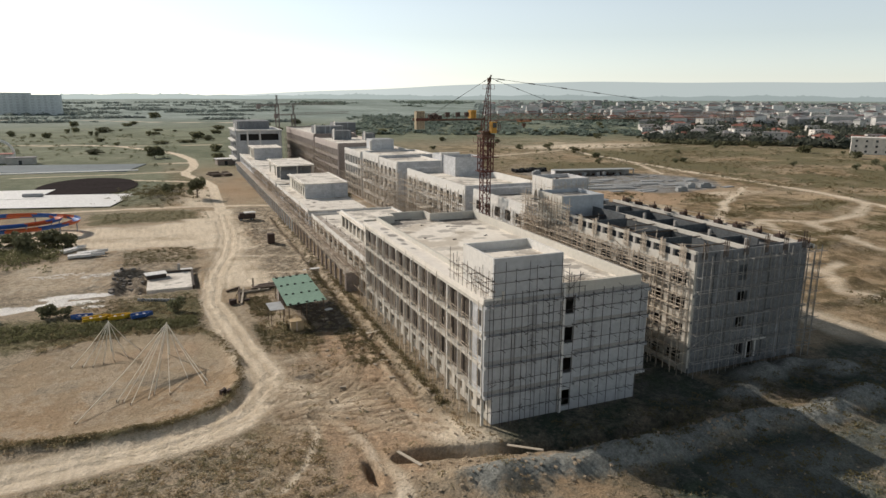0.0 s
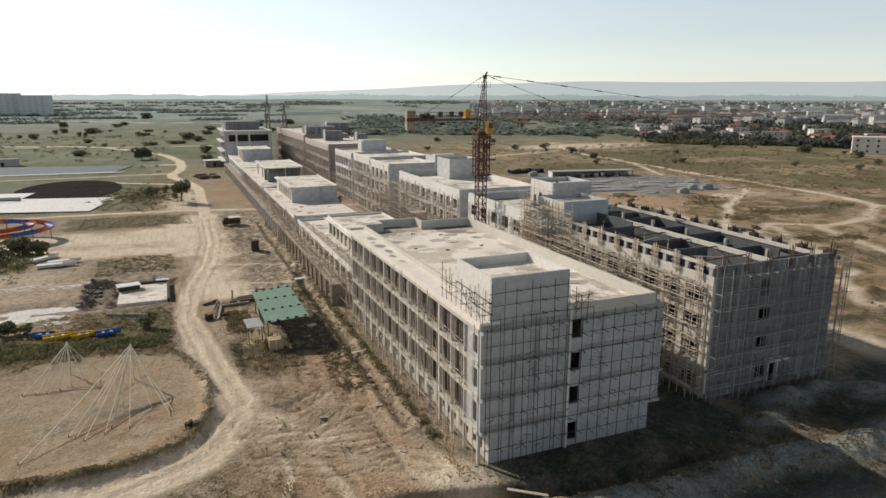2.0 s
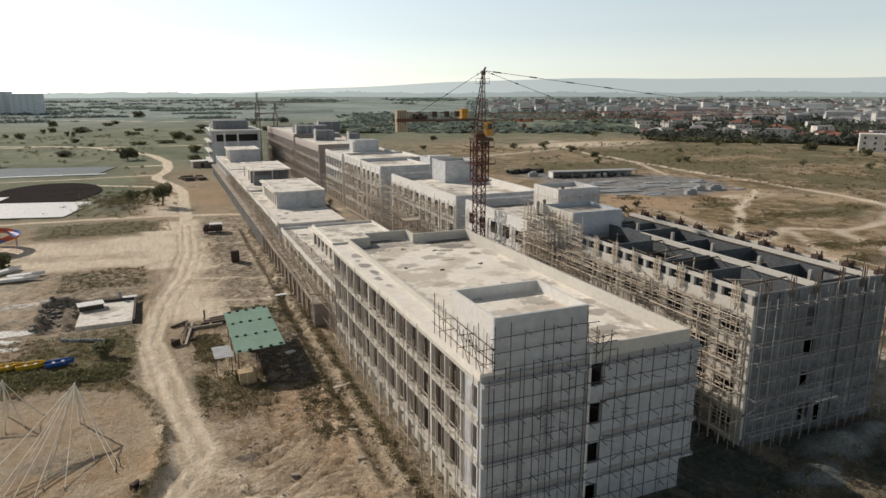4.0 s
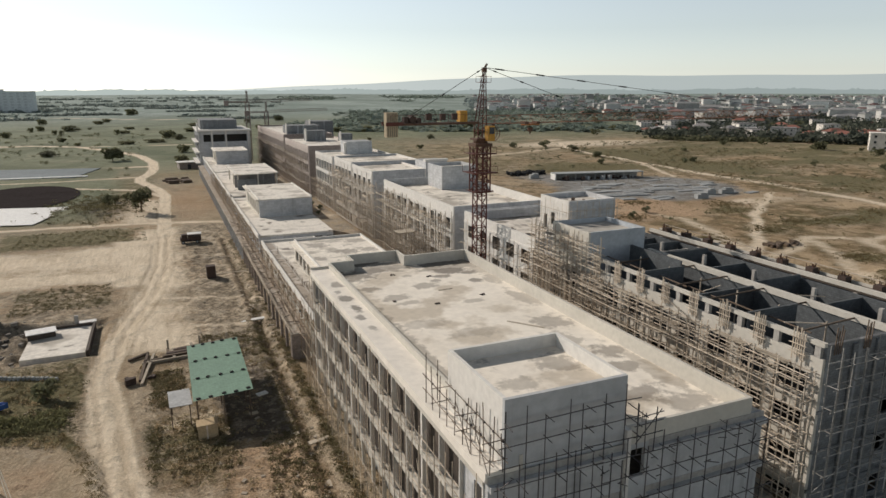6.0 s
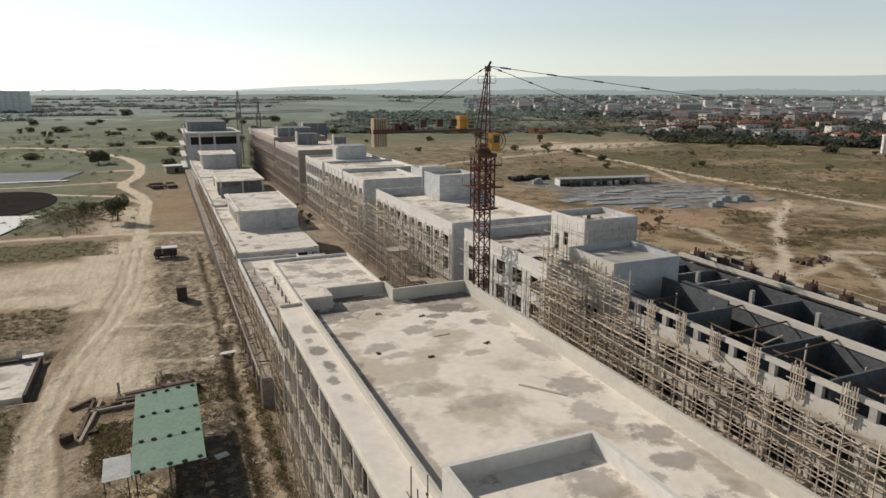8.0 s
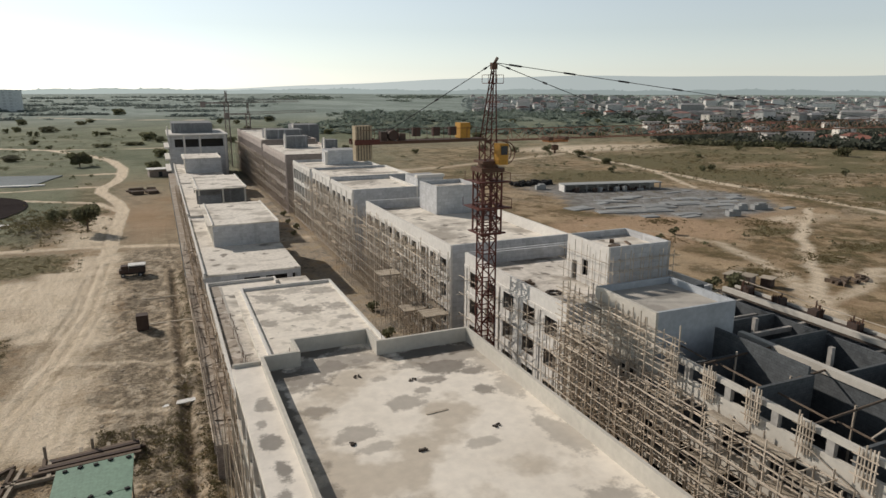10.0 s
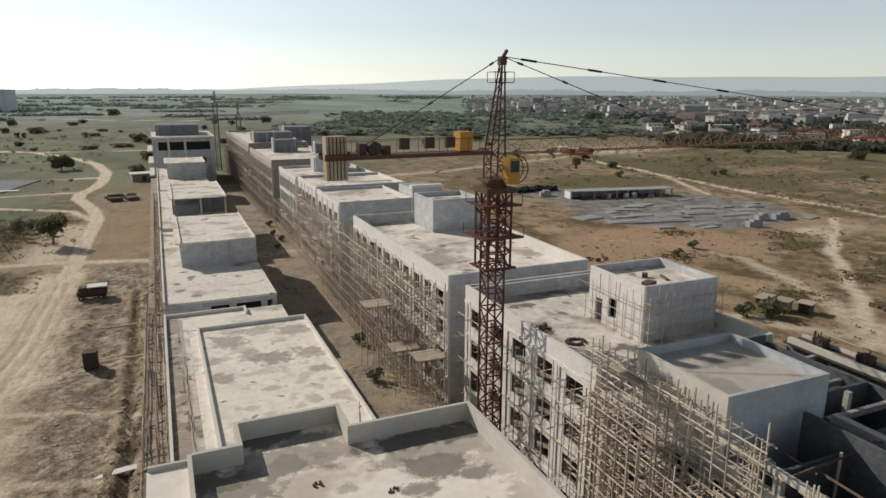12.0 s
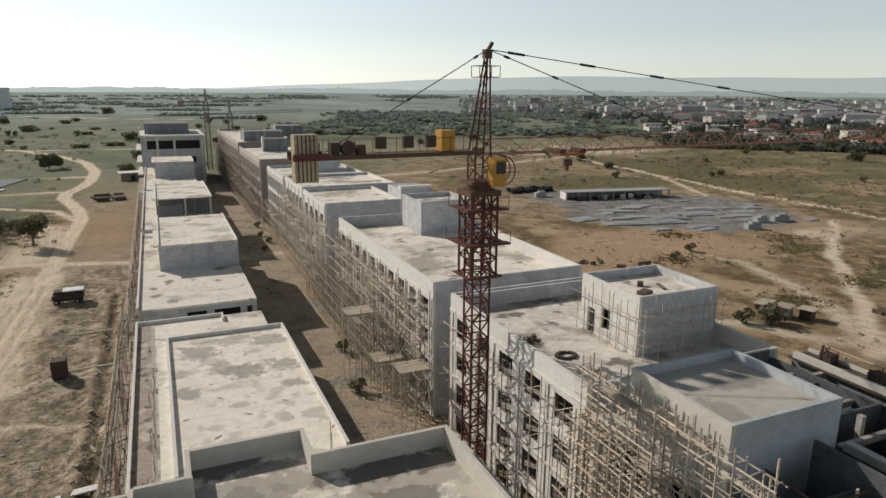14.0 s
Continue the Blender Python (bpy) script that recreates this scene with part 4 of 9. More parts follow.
    k["gravel"] = np.maximum(disc(x, y, 142, 158, 34, 30, 0.25) * 0.9, 0.8 * rect(x, y, 112, 150, 150, 205, 10))
    k["gravel"] = np.maximum(k["gravel"], 0.46 * rect(x, y, 15, 28, 45, 260, 1.0))
    d2 = along(x, y, [(-5, -9.5), (2, -9.6), (12, -11.3), (24, -10.2), (34, -11.8), (44, -10)])
    k["rubble"] = np.maximum(0.95 * np.exp(-(d2 / 2.6) ** 2), 0.35 * rect(x, y, -46, -25, 66, 84, 3))
    # front yard and street gap, darkened where the buildings shade the ground
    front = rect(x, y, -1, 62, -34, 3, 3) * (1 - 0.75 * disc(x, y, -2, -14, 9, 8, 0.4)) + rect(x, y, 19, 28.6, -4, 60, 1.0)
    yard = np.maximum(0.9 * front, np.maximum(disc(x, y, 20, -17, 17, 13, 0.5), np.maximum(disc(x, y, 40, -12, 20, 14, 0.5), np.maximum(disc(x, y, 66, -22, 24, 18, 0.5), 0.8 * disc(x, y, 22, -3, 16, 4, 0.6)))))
    k["weeds_and_shade"] = np.clip(yard * (0.62 + 0.7 * vnoise(x, y, 7.0)) * (1 - 0.6 * k["rubble"]), 0, 1)
    k["rubble"] = np.maximum(k["rubble"], 0.45 * rect(x, y, 2, 60, -24, -14, 3) * (n10 > 0.35))
    for cx, cy, rx, ry in ((36.5, -1.0, 4.2, 2.6), (42.5, -0.5, 4.2, 2.2), (31.0, -4.0, 3.4, 2.2), (47.5, -3.0, 4.0, 2.6)):
        k["rubble"] = np.maximum(k["rubble"], 0.75 * disc(x, y, cx, cy, rx, ry, 0.5))
    spill = np.zeros(x.shape)
    for cx, cy, rx, ry in ((-46.5, 67.0, 5.5, 1.7), (-41.8, 66.0, 1.8, 0.9), (-45.5, 62.6, 4.0, 1.5), (-51.5, 62.2, 4.5, 1.9), (-56.0, 61.8, 4.0, 2.2), (-42.8, 59.4, 1.8, 0.9), (-48.5, 65.0, 1.6, 2.6)):
        spill = np.maximum(spill, disc(x, y, cx, cy, rx, ry, 0.45))
    k["chalk"] = 0.85 * spill * (0.75 + 0.5 * vnoise(x, y, 1.3))
    k["chalk"] = np.maximum(k["chalk"], 0.42 * disc(x, y, -47, 82, 10, 3.5, 0.4))
    spot = disc(x, y, -32.6, 25.8, 3.6, 2.4, 0.6) + 0.8 * disc(x, y, -38.2, 23.3, 2.6, 1.7, 0.6) + 0.8 * disc(x, y, -44, 27.4, 3.0, 1.9, 0.6) + 0.6 * disc(x, y, -33, 34.5, 4.5, 1.6, 0.6)
    k["dry"] = np.clip(k["dry"] + 0.55 * spot, 0, 1)
    k["red"] = np.clip(0.22 * arena + 0.9 * disc(x, y, -13.2, -4.2, 3.2, 3.2, 0.4) + 0.95 * disc(x, y, -10.5, 4, 5.5, 6, 0.4) + 0.5 * disc(x, y, -8.5, 26, 4, 9, 0.5) + 0.42 * rect(x, y, -24, -4, -8, 34, 3)
                       + 0.4 * disc(x, y, -33, 35, 7, 3.0, 0.5) + 0.45 * disc(x, y, -9, 185, 6, 32, 0.6) * (0.4 + n10)
                       + 0.9 * disc(x, y, 104, 124, 26, 18, 0.5) * (0.6 + n10) + 0.6 * disc(x, y, 150, 122, 16, 10, 0.5) + 0.5 * disc(x, y, 95, 68, 10, 7, 0.5), 0, 1) * (1 - 0.7 * k["road"])
    # the rect at x -12.5 to -5.2 paints the shed's cast shade over dark soil
    k["soil_and_shade"] = np.clip(0.42 * spot + 0.45 * disc(x, y, -34, 190, 13, 24, 0.4) * (n10 > 0.35) + 0.85 * rect(x, y, -12.5, -5.2, 34, 53, 1.5) * (0.6 + 0.8 * n10) + 0.75 * np.exp(-(along(x, y, [(-3.5, 79), (-5.7, 61.6), (-5.3, 51.6), (-5.3, 42), (-5.6, 34)]) / 1.1) ** 2) + 0.18 * rect(x, y, 15.5, 27, 60, 262, 1.5) * (n10 > 0.55)
                        + 0.5 * rect(x, y, -41.5, -34.6, 67, 81, 1.2) + 0.9 * disc(x, y, -15.9, 19.3, 1.7, 0.8, 0.5), 0, 1)
    rut = np.zeros(x.shape)
    berm = np.zeros(x.shape)
    for pts in FAN + RUTS[1:2]:
        dr = np.abs(along(x, y, pts) - 0.8)
        rut = np.maximum(rut, 0.9 * np.exp(-(dr / 0.22) ** 2))
        berm = np.maximum(berm, 0.7 * np.exp(-((dr - 0.5) / 0.25) ** 2))
    d4 = along(x, y, [(-4.7, 10), (-4.6, 36), (-4.4, 68), (-4.4, 130)])
    rut = np.maximum(rut, np.exp(-(d4 / 0.45) ** 2) * 0.9)
    berm = np.maximum(berm, np.exp(-((d4 - 1.2) / 0.5) ** 2) * 0.8)
    dt = along(x, y, TRACK)
    rut = np.maximum(rut, 0.55 * np.exp(-((dt - 2.3) / 0.4) ** 2) * (y < 130) * (y > 10))
    berm = np.maximum(berm, 0.9 * np.exp(-((dt - 0.95) / 0.45) ** 2) * (y < 140) * (y > 10))
    for wy in (62, 74, 88, 101, 117, 133):
        rut = np.maximum(rut, 0.35 * np.exp(-(along(x, y, [(-13, wy), (-9, wy + 2.5), (-4, wy + 1)]) / 0.5) ** 2))
    k["churn"] = np.clip(rect(x, y, -15, -2.5, 52, 150, 3) + 0.6 * rect(x, y, -64, -25, 62, 101, 4) + 0.45 * rect(x, y, -22, -3, 16, 52, 4) + 0.25 * rect(x, y, -60, -5, -30, 14, 4), 0, 1) * (1 - 0.6 * k["road"])
    k["rut"] = rut * smooth(-26, -22, x) * (0.4 + 0.8 * vnoise(x, y, 3.0))
    k["berm"] = berm * (0.3 + 0.9 * vnoise(x, y + 50, 2.2))
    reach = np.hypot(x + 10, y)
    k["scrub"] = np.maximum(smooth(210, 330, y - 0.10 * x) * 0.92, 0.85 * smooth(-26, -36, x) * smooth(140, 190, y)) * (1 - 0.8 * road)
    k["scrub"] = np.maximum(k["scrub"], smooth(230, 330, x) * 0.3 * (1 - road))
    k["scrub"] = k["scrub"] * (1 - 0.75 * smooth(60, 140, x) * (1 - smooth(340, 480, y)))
    # mask for the haze-tinted ground, growing with distance
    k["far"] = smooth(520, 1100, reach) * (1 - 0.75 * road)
    return k


def axis(points):
    """Coordinates along one axis from rows (to, step)."""
    out_ = [points[0][0]]
    for to, step in points[1:]:
        n = max(1, int(round((to - out_[-1]) / step)))
        out_ += list(np.linspace(out_[-1], to, n + 1)[1:])
    return np.array(out_)


gx = axis([(-4200, 0), (-1500, 300), (-500, 60), (-150, 12), (-70, 2.5), (-48, 0.8), (0, 0.36), (50, 0.55), (90, 1.2), (220, 2.5), (520, 12), (1500, 60), (4200, 300)])
gy = axis([(-400, 0), (-80, 20), (-30, 2.5), (60, 0.4), (140, 0.55), (260, 2.0), (480, 5), (1000, 20), (2000, 80), (4700, 270)])
GX, GY = np.meshgrid(gx, gy, indexing="ij")
GZ = ground_height(GX, GY)
ni, nj = GX.shape
me = bpy.data.meshes.new("ground")
idx = np.arange(ni * nj).reshape(ni, nj)
quads = np.stack([idx[:-1, :-1], idx[1:, :-1], idx[1:, 1:], idx[:-1, 1:]], -1).reshape(-1, 4)
me.vertices.add(ni * nj)
me.vertices.foreach_set("co", np.stack([GX, GY, GZ], -1).reshape(-1).astype(np.float32))
me.loops.add(quads.size)
me.loops.foreach_set("vertex_index", quads.reshape(-1).astype(np.int32))
me.polygons.add(len(quads))
me.polygons.foreach_set("loop_start", np.arange(0, quads.size, 4, dtype=np.int32))
me.polygons.foreach_set("use_smooth", np.ones(len(quads), dtype=bool))
me.update(calc_edges=True)
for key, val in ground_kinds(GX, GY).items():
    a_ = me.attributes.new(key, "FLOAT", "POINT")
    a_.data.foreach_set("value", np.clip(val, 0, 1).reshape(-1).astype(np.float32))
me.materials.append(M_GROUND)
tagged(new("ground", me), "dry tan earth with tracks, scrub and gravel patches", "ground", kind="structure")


def gz(x, y):
    return float(ground_height(np.array([float(x)]), np.array([float(y)]))[0])


# far hills
hg = Geo()
prev = None
for i in range(121):
    az = radians(-40 + i)
    rr = 4550
    u = i / 120
    hh = 8 + 112 * smooth(0.27, 0.62, np.array([u]))[0] + 5 * math.sin(u * 23) * u + 2.5 * math.sin(u * 61 + 1)
    p = (rr * math.sin(az), rr * math.cos(az))
    q = ((rr + 150) * math.sin(az), (rr + 150) * math.cos(az))
    if prev:
        p0, q0, h0 = prev
        hg.quad((*p0, -5), (*p, -5), (*q, hh), (*q0, h0))
    prev = (p, q, hh)
pg = Geo()
prev = None
rf = random.Random(8)
for i in range(900):
    az = radians(-40 + i * 120 / 900)
    hh = 31 + 4 * math.sin(i * 0.05) + 3 * math.sin(i * 0.23 + 1) + rf.uniform(-1.5, 1.5) + (rf.uniform(3, 9) if rf.random() < 0.12 else 0)
    p = (4500 * math.sin(az), 4500 * math.cos(az))
    if prev:
        pg.quad((*prev[0], -5), (*p, -5), (*p, hh), (*prev[0], prev[1]))
    prev = (p, hh)
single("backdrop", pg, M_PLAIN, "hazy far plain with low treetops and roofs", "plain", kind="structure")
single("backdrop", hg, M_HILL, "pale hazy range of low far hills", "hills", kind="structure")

# ---- building helpers ----
FLOORS = (0.0, 3.35, 6.75, 10.1, 13.4)


def parapet_ring(parent, x0, x1, y0, y1, z0, z1, t, material, sides="lrfb", label=""):
    """Parapet walls round a flat roof, one part a side, butted at the corners."""
    if "l" in sides:
        slab("parapet", x0, x0 + t, y0, y1, z0, z1, material, parent, label)
    if "r" in sides:
        slab("parapet", x1 - t, x1, y0, y1, z0, z1, material, parent, label)
    if "f" in sides:
        slab("parapet", x0 + t, x1 - t, y0, y0 + t, z0, z1, material, parent, label)
    if "b" in sides:
        slab("parapet", x0 + t, x1 - t, y1 - t, y1, z0, z1, material, parent, label)


def rebar_stubs(parent, spots, z0, rnd, n=3, h=1.2):
    for x, y in spots:
        for k in range(n):
            px, py = x + rnd.uniform(-0.15, 0.15), y + rnd.uniform(-0.15, 0.15)
            rod("rebar", (px, py, z0), (px + rnd.uniform(-0.06, 0.06), py + rnd.uniform(-0.06, 0.06), z0 + h * rnd.uniform(0.6, 1.15)),
                0.022, M_REBAR, parent, 4)


FRAMES = {}


def window_frame(parent, x, ya, yb, za, zb):
    """Cross-barred timber frame set in an opening of a wall along y."""
    key = (round(yb - ya, 2), round(zb - za, 2))
    if key not in FRAMES:
        w, h = key
        g = Geo()
        g.box(0, 0.08, 0, 0.09, 0, h).box(0, 0.08, w - 0.09, w, 0, h).box(0, 0.08, 0.09, w - 0.09, 0, 0.09).box(0, 0.08, 0.09, w - 0.09, h - 0.09, h)
        g.box(0, 0.06, w * 0.5 - 0.03, w * 0.5 + 0.03, 0.09, h - 0.09)
        g.box(0.062, 0.09, 0.09, w - 0.09, h * 0.62, h * 0.62 + 0.06)
        FRAMES[key] = g.mesh("window_frame", M_TIMBER_DARK)
    ob = new("window_frame", FRAMES[key])
    ob.location = (x, ya, za)
    hang(ob, parent)


def terrace_block(name, label, x0, x1, y0, y1, top, bay=3.3, win=1.7, wallm=M_PLASTER, endm=M_PLASTER_GREY, roofm=M_ROOF_PALE,
                  frames=False, sides="lrfb", floors=FLOORS, front_rows=(), band=True, sill=0.7, head=2.65):
    """A four-storey concrete block: windowed street wall, blind ends, flat roof with a parapet."""
    e = thing(name, label, "building", (x0, y0, 0), "buildings under construction")
    n = max(2, int((y1 - y0 - 1.0) / bay))
    pitch = (y1 - y0 - 1.0) / n
    holes = [(y0 + 0.5 + pitch * (i + 0.5) - win / 2, y0 + 0.5 + pitch * (i + 0.5) + win / 2) for i in range(n)]
    rows = [(f + sill, f + head, holes) for f in floors[:-1]]
    roof = floors[-1]
    part("street_wall", wall_x(Geo(), x0, x0 + 0.3, y0, y1, 0, top, rows), wallm, e, "pale render with rows of unglazed openings")
    part("rear_wall", wall_x(Geo(), x1 - 0.3, x1, y0, y1, 0, top, rows), wallm, e)
    part("end_wall", wall_y(Geo(), y0, y0 + 0.3, x0 + 0.3, x1 - 0.3, 0, top, list(front_rows)), endm, e, "plain grey rendered end wall")
    part("end_wall", wall_y(Geo(), y1 - 0.3, y1, x0 + 0.3, x1 - 0.3, 0, top, []), endm, e)
    for f in floors[1:-1]:
        slab("floor_slab", x0 + 0.3, x1 - 0.3, y0 + 0.3, y1 - 0.3, f - 0.2, f, M_CONC, e)
    slab("roof_slab", x0 + 0.3, x1 - 0.3, y0 + 0.3, y1 - 0.3, roof - 0.25, roof, roofm, e, "stained pale concrete roof")
    # added inner wall in the room-shade colour, so openings look dark
    slab("spine_wall", (x0 + x1) / 2, (x0 + x1) / 2 + 0.2, y0 + 0.3, y1 - 0.3, 0, roof - 0.25, M_ROOM_SHADE, e)
    for i in range(n + 1):
        y = y0 + 0.5 + pitch * i
        slab("pier", x0 - 0.1, x0, max(y0, y - 0.2), min(y1, y + 0.2), 0, roof - 0.33, wallm, e)
    if band:
        for f in floors[1:]:
            slab("floor_band", x0 - 0.10, x0, y0, y1, f - 0.32, f - 0.05, wallm, e)
    if frames:
        for za, zb, hs in rows:
            for ya, yb in hs:
                window_frame(e, x0 + 0.1, ya, yb, za, zb)
    return e


def scaffold(label, run, levels, pitch, rnd, material, r=0.045, depth=0.9, boards=True, joined=False, over=1.2, group="timber scaffolds", braces=True,
             skip=0.0, rows=(0, 1)):
    """Pole scaffold along a line run=((x0, y0), (x1, y1)); its second row stands `depth` to the left of the run."""
    (x0, y0), (x1, y1) = run
    length = math.hypot(x1 - x0, y1 - y0)
    ux, uy = (x1 - x0) / length, (y1 - y0) / length
    nx, ny = -uy * depth, ux * depth
    e = thing("scaffold", label, "scaffold", (x0, y0, 0), group)
    rest = Geo()

    def put(name, p, q, rr):
        if joined:
            rest.pole(p, q, rr, 4)
        else:
            rod(name, p, q, rr, material, e)

    n = int(length / pitch) + 1
    for side in rows:
        for i in range(n):
            if rnd.random() < skip:
                continue
            s = i * pitch + rnd.uniform(-0.12, 0.12)
            x, y = x0 + ux * s + nx * side, y0 + uy * s + ny * side
            lx, ly = rnd.uniform(-0.12, 0.12), rnd.uniform(-0.12, 0.12)
            zt = levels[-1] + rnd.uniform(0.1, over)
            put("standard", (x, y, gz(x, y) - 0.05), (x + lx, y + ly, zt), r * rnd.uniform(0.85, 1.2))
        for z in levels:
            s = 0.0
            while s < length - 1.0:
                run_l = min(rnd.uniform(4.5, 7.0), length - s)
                a, b = s - 0.3, s + run_l + 0.3
                off = nx * side, ny * side
                k = 0.07 if side == 0 else -0.07
                put("ledger", (x0 + ux * a + off[0] + uy * k, y0 + uy * a + off[1] - ux * k, z + rnd.uniform(-0.1, 0.1)),
                    (x0 + ux * b + off[0] + uy * k, y0 + uy * b + off[1] - ux * k, z + rnd.uniform(-0.1, 0.1)), r * rnd.uniform(0.8, 1.05))
                s += run_l
    for z in levels:
        for i in range(n):
            if rnd.random() < 0.25 + skip:
                continue
            s = i * pitch + rnd.uniform(-0.1, 0.1)
            x, y = x0 + ux * s, y0 + uy * s
            put("transom", (x - nx * 0.25, y - ny * 0.25, z + 0.09), (x + nx * 1.2, y + ny * 1.2, z + 0.09 + rnd.uniform(-0.08, 0.08)), r * 0.85)
    if braces:
        s = 0.5
        while s < length - 5:
            k = rnd.randrange(len(levels) - 1)
            d = rnd.choice((-1, 1)) * rnd.uniform(1.8, 3.2)
            put("brace", (x0 + ux * (s + 1.5 - d) - nx * 0.12, y0 + uy * (s + 1.5 - d) - ny * 0.12, levels[k]),
                (x0 + ux * (s + 1.5 + d) - nx * 0.12, y0 + uy * (s + 1.5 + d) - ny * 0.12, levels[k + 1] + rnd.uniform(0, 1.5)), r * 0.8)
            s += rnd.uniform(1.8, 4.0)
    if boards:
        deg = math.degrees(math.atan2(uy, ux))
        for z in levels[1:]:
            s = rnd.uniform(0, 3)
            while s < length - 3:
                if rnd.random() < 0.22:
                    for w in (-0.26, 0.0, 0.26):
                        cx = x0 + ux * (s + 1.5) + nx * (0.5 + w / depth)
                        cy = y0 + uy * (s + 1.5) + ny * (0.5 + w / depth)
                        if joined:
                            rest.obox(cx, cy, z + 0.14, z + 0.18, 3.0, 0.23, deg)
                        else:
                            part("board", Geo().obox(cx, cy, z + 0.14, z + 0.18, 3.0, 0.23, deg + rnd.uniform(-1.5, 1.5)), M_BOARD, e)
                s += rnd.uniform(3, 6)
    if joined:
        ob = part("pole_frame", rest, material, e)
        tagged(ob, kind="stuff")
    return e


RND = random.Random(11)

# ---- main block ----
A = thing("corner_building", "pale four-storey concrete building shell with scaffolded blind end wall", "building", (0, 0, 0), "buildings under construction")
# end wall: stair tower half and plain half, stepping in at ground level
part("end_wall", wall_y(Geo(), 0, 0.3, 0.0, 8.35, 0, 3.15, []), M_END, A, "grey rendered ground floor")
part("end_wall", wall_y(Geo(), 0, 0.3, 9.75, 18.2, 0, 3.15, []), M_END, A)
part("end_wall", wall_y(Geo(), 0, 0.3, 8.35, 9.75, 0, 13.4,
                        [(0.55, 2.45, [(8.42, 9.68)]), (4.4, 6.2, [(8.5, 9.7)]), (7.85, 9.7, [(8.5, 9.7)]), (11.15, 13.05, [(8.5, 9.7)])]),
     M_END, A, "grey strip with four stair windows")
part("end_wall", wall_y(Geo(), -0.12, 0.3, -1.0, 8.02, 3.15, 13.4, []), M_END, A)
part("end_wall", wall_y(Geo(), -0.02, 0.3, 9.75, 19.3, 3.15, 13.4, []), M_END, A)
slab("reveal_strip", 8.02, 8.35, -0.3, 0.298, 0.0, 14.6, M_WALL_WHITE, A, "bright white vertical pier")
for z in (3.15, 6.45, 9.75, 12.9):
    # flat darker bands paint the shade of recessed strips at each floor
    slab("beam_band", -1.02, 8.0, -0.16, -0.12, z + 0.35, z + 0.8, M_CONC, A, "dark band painted for the shade of a recessed strip")
    slab("beam_band", 9.9, 19.32, -0.06, -0.02, z + 0.2, z + 0.6, M_CONC, A)
    slab("ledge", -1.0, 8.0, -0.5, -0.12, z, z + 0.35, M_END, A)
    slab("ledge", 9.9, 19.3, -0.4, -0.02, z - 0.15, z + 0.2, M_END, A)
# roof pieces
slab("roof_slab", 1.2, 18.0, 0.3, 44.2, 13.1, 13.4, M_DECK, A, "cream concrete roof deck with dark stains and painted parapet shade")
slab("roof_slab", 4.0, 10.2, 44.2, 47.1, 13.1, 13.4, M_DECK, A)
slab("roof_slab", 18.2, 19.3, -0.02, 44.2, 13.0, 13.35, M_PLASTER, A)
slab("gallery_roof", -1.15, 0.95, -0.1, 44.5, 13.35, 13.95, M_COPING, A, "broad pale coping over the gallery")
slab("parapet", 0.95, 1.2, -0.05, 44.5, 13.1, 14.55, M_PLASTER, A)
slab("parapet", 17.95, 18.2, 0.0, 44.25, 13.1, 14.62, M_PLASTER, A)
slab("parapet", 8.35, 17.95, 0.0, 0.22, 13.4, 14.62, M_PLASTER, A)
slab("parapet", 10.25, 17.95, 44.0, 44.25, 13.1, 14.62, M_PLASTER, A)
slab("parapet", 10.0, 10.25, 44.0, 47.2, 13.1, 14.62, M_PLASTER, A)
slab("parapet", 3.95, 10.0, 46.95, 47.2, 13.1, 14.62, M_PLASTER, A)
slab("parapet", 3.7, 3.95, 44.25, 47.2, 13.1, 14.62, M_PLASTER, A)
slab("parapet", 1.2, 3.7, 44.25, 44.5, 13.1, 14.62, M_PLASTER, A)
slab("parapet", -1.1, 0.95, 44.5, 44.7, 13.3, 14.2, M_PLASTER, A)
# tower room on the roof
part("tower_wall", wall_y(Geo(), 0.0, 0.25, 0.0, 8.02, 13.4, 18.0, []), M_END, A, "grey render of the tower room")
part("tower_wall", wall_x(Geo(), 0.0, 0.25, 0.25, 7.57, 13.4, 18.0, []), M_WALL_WHITE, A)
part("tower_wall", wall_x(Geo(), 7.8, 8.05, 0.25, 7.57, 13.4, 18.0, [(13.4, 15.5, [(3.0, 4.0)])]), M_WALL_WHITE, A)
part("tower_wall", wall_y(Geo(), 7.35, 7.6, 0.25, 7.8, 13.4, 18.0, []), M_WALL_WHITE, A)
slab("tower_roof", 0.25, 7.8, 0.25, 7.35, 16.9, 17.1, M_DECK, A, "stained concrete tower roof behind its upstand")
# right and rear walls
part("side_wall", wall_x(Geo(), 19.0, 19.3, 0.3, 44.2, 3.15, 13.0, [(f + 0.9, f + 2.5, [(1.5 + 3.3 * i, 3.2 + 3.3 * i) for i in range(13)]) for f in FLOORS[1:4]]), M_PLASTER, A)
part("side_wall", wall_x(Geo(), 17.9, 18.2, 0.3, 44.2, 0, 3.15, []), M_PLASTER, A)
slab("overhang_slab", 18.2, 19.0, 0.3, 44.2, 3.15, 3.35, M_CONC, A)
slab("rear_wall", -1.0, 19.0, 43.9, 44.2, 3.35, 13.0, M_PLASTER_GREY, A)
slab("rear_wall", 4.0, 10.2, 46.9, 47.15, 0.0, 13.1, M_PLASTER_GREY, A)
slab("rear_wall", 0.0, 18.0, 43.9, 44.2, 0, 3.15, M_PLASTER_GREY, A)
# gallery side
NB = 14
PITCH = 43.6 / NB
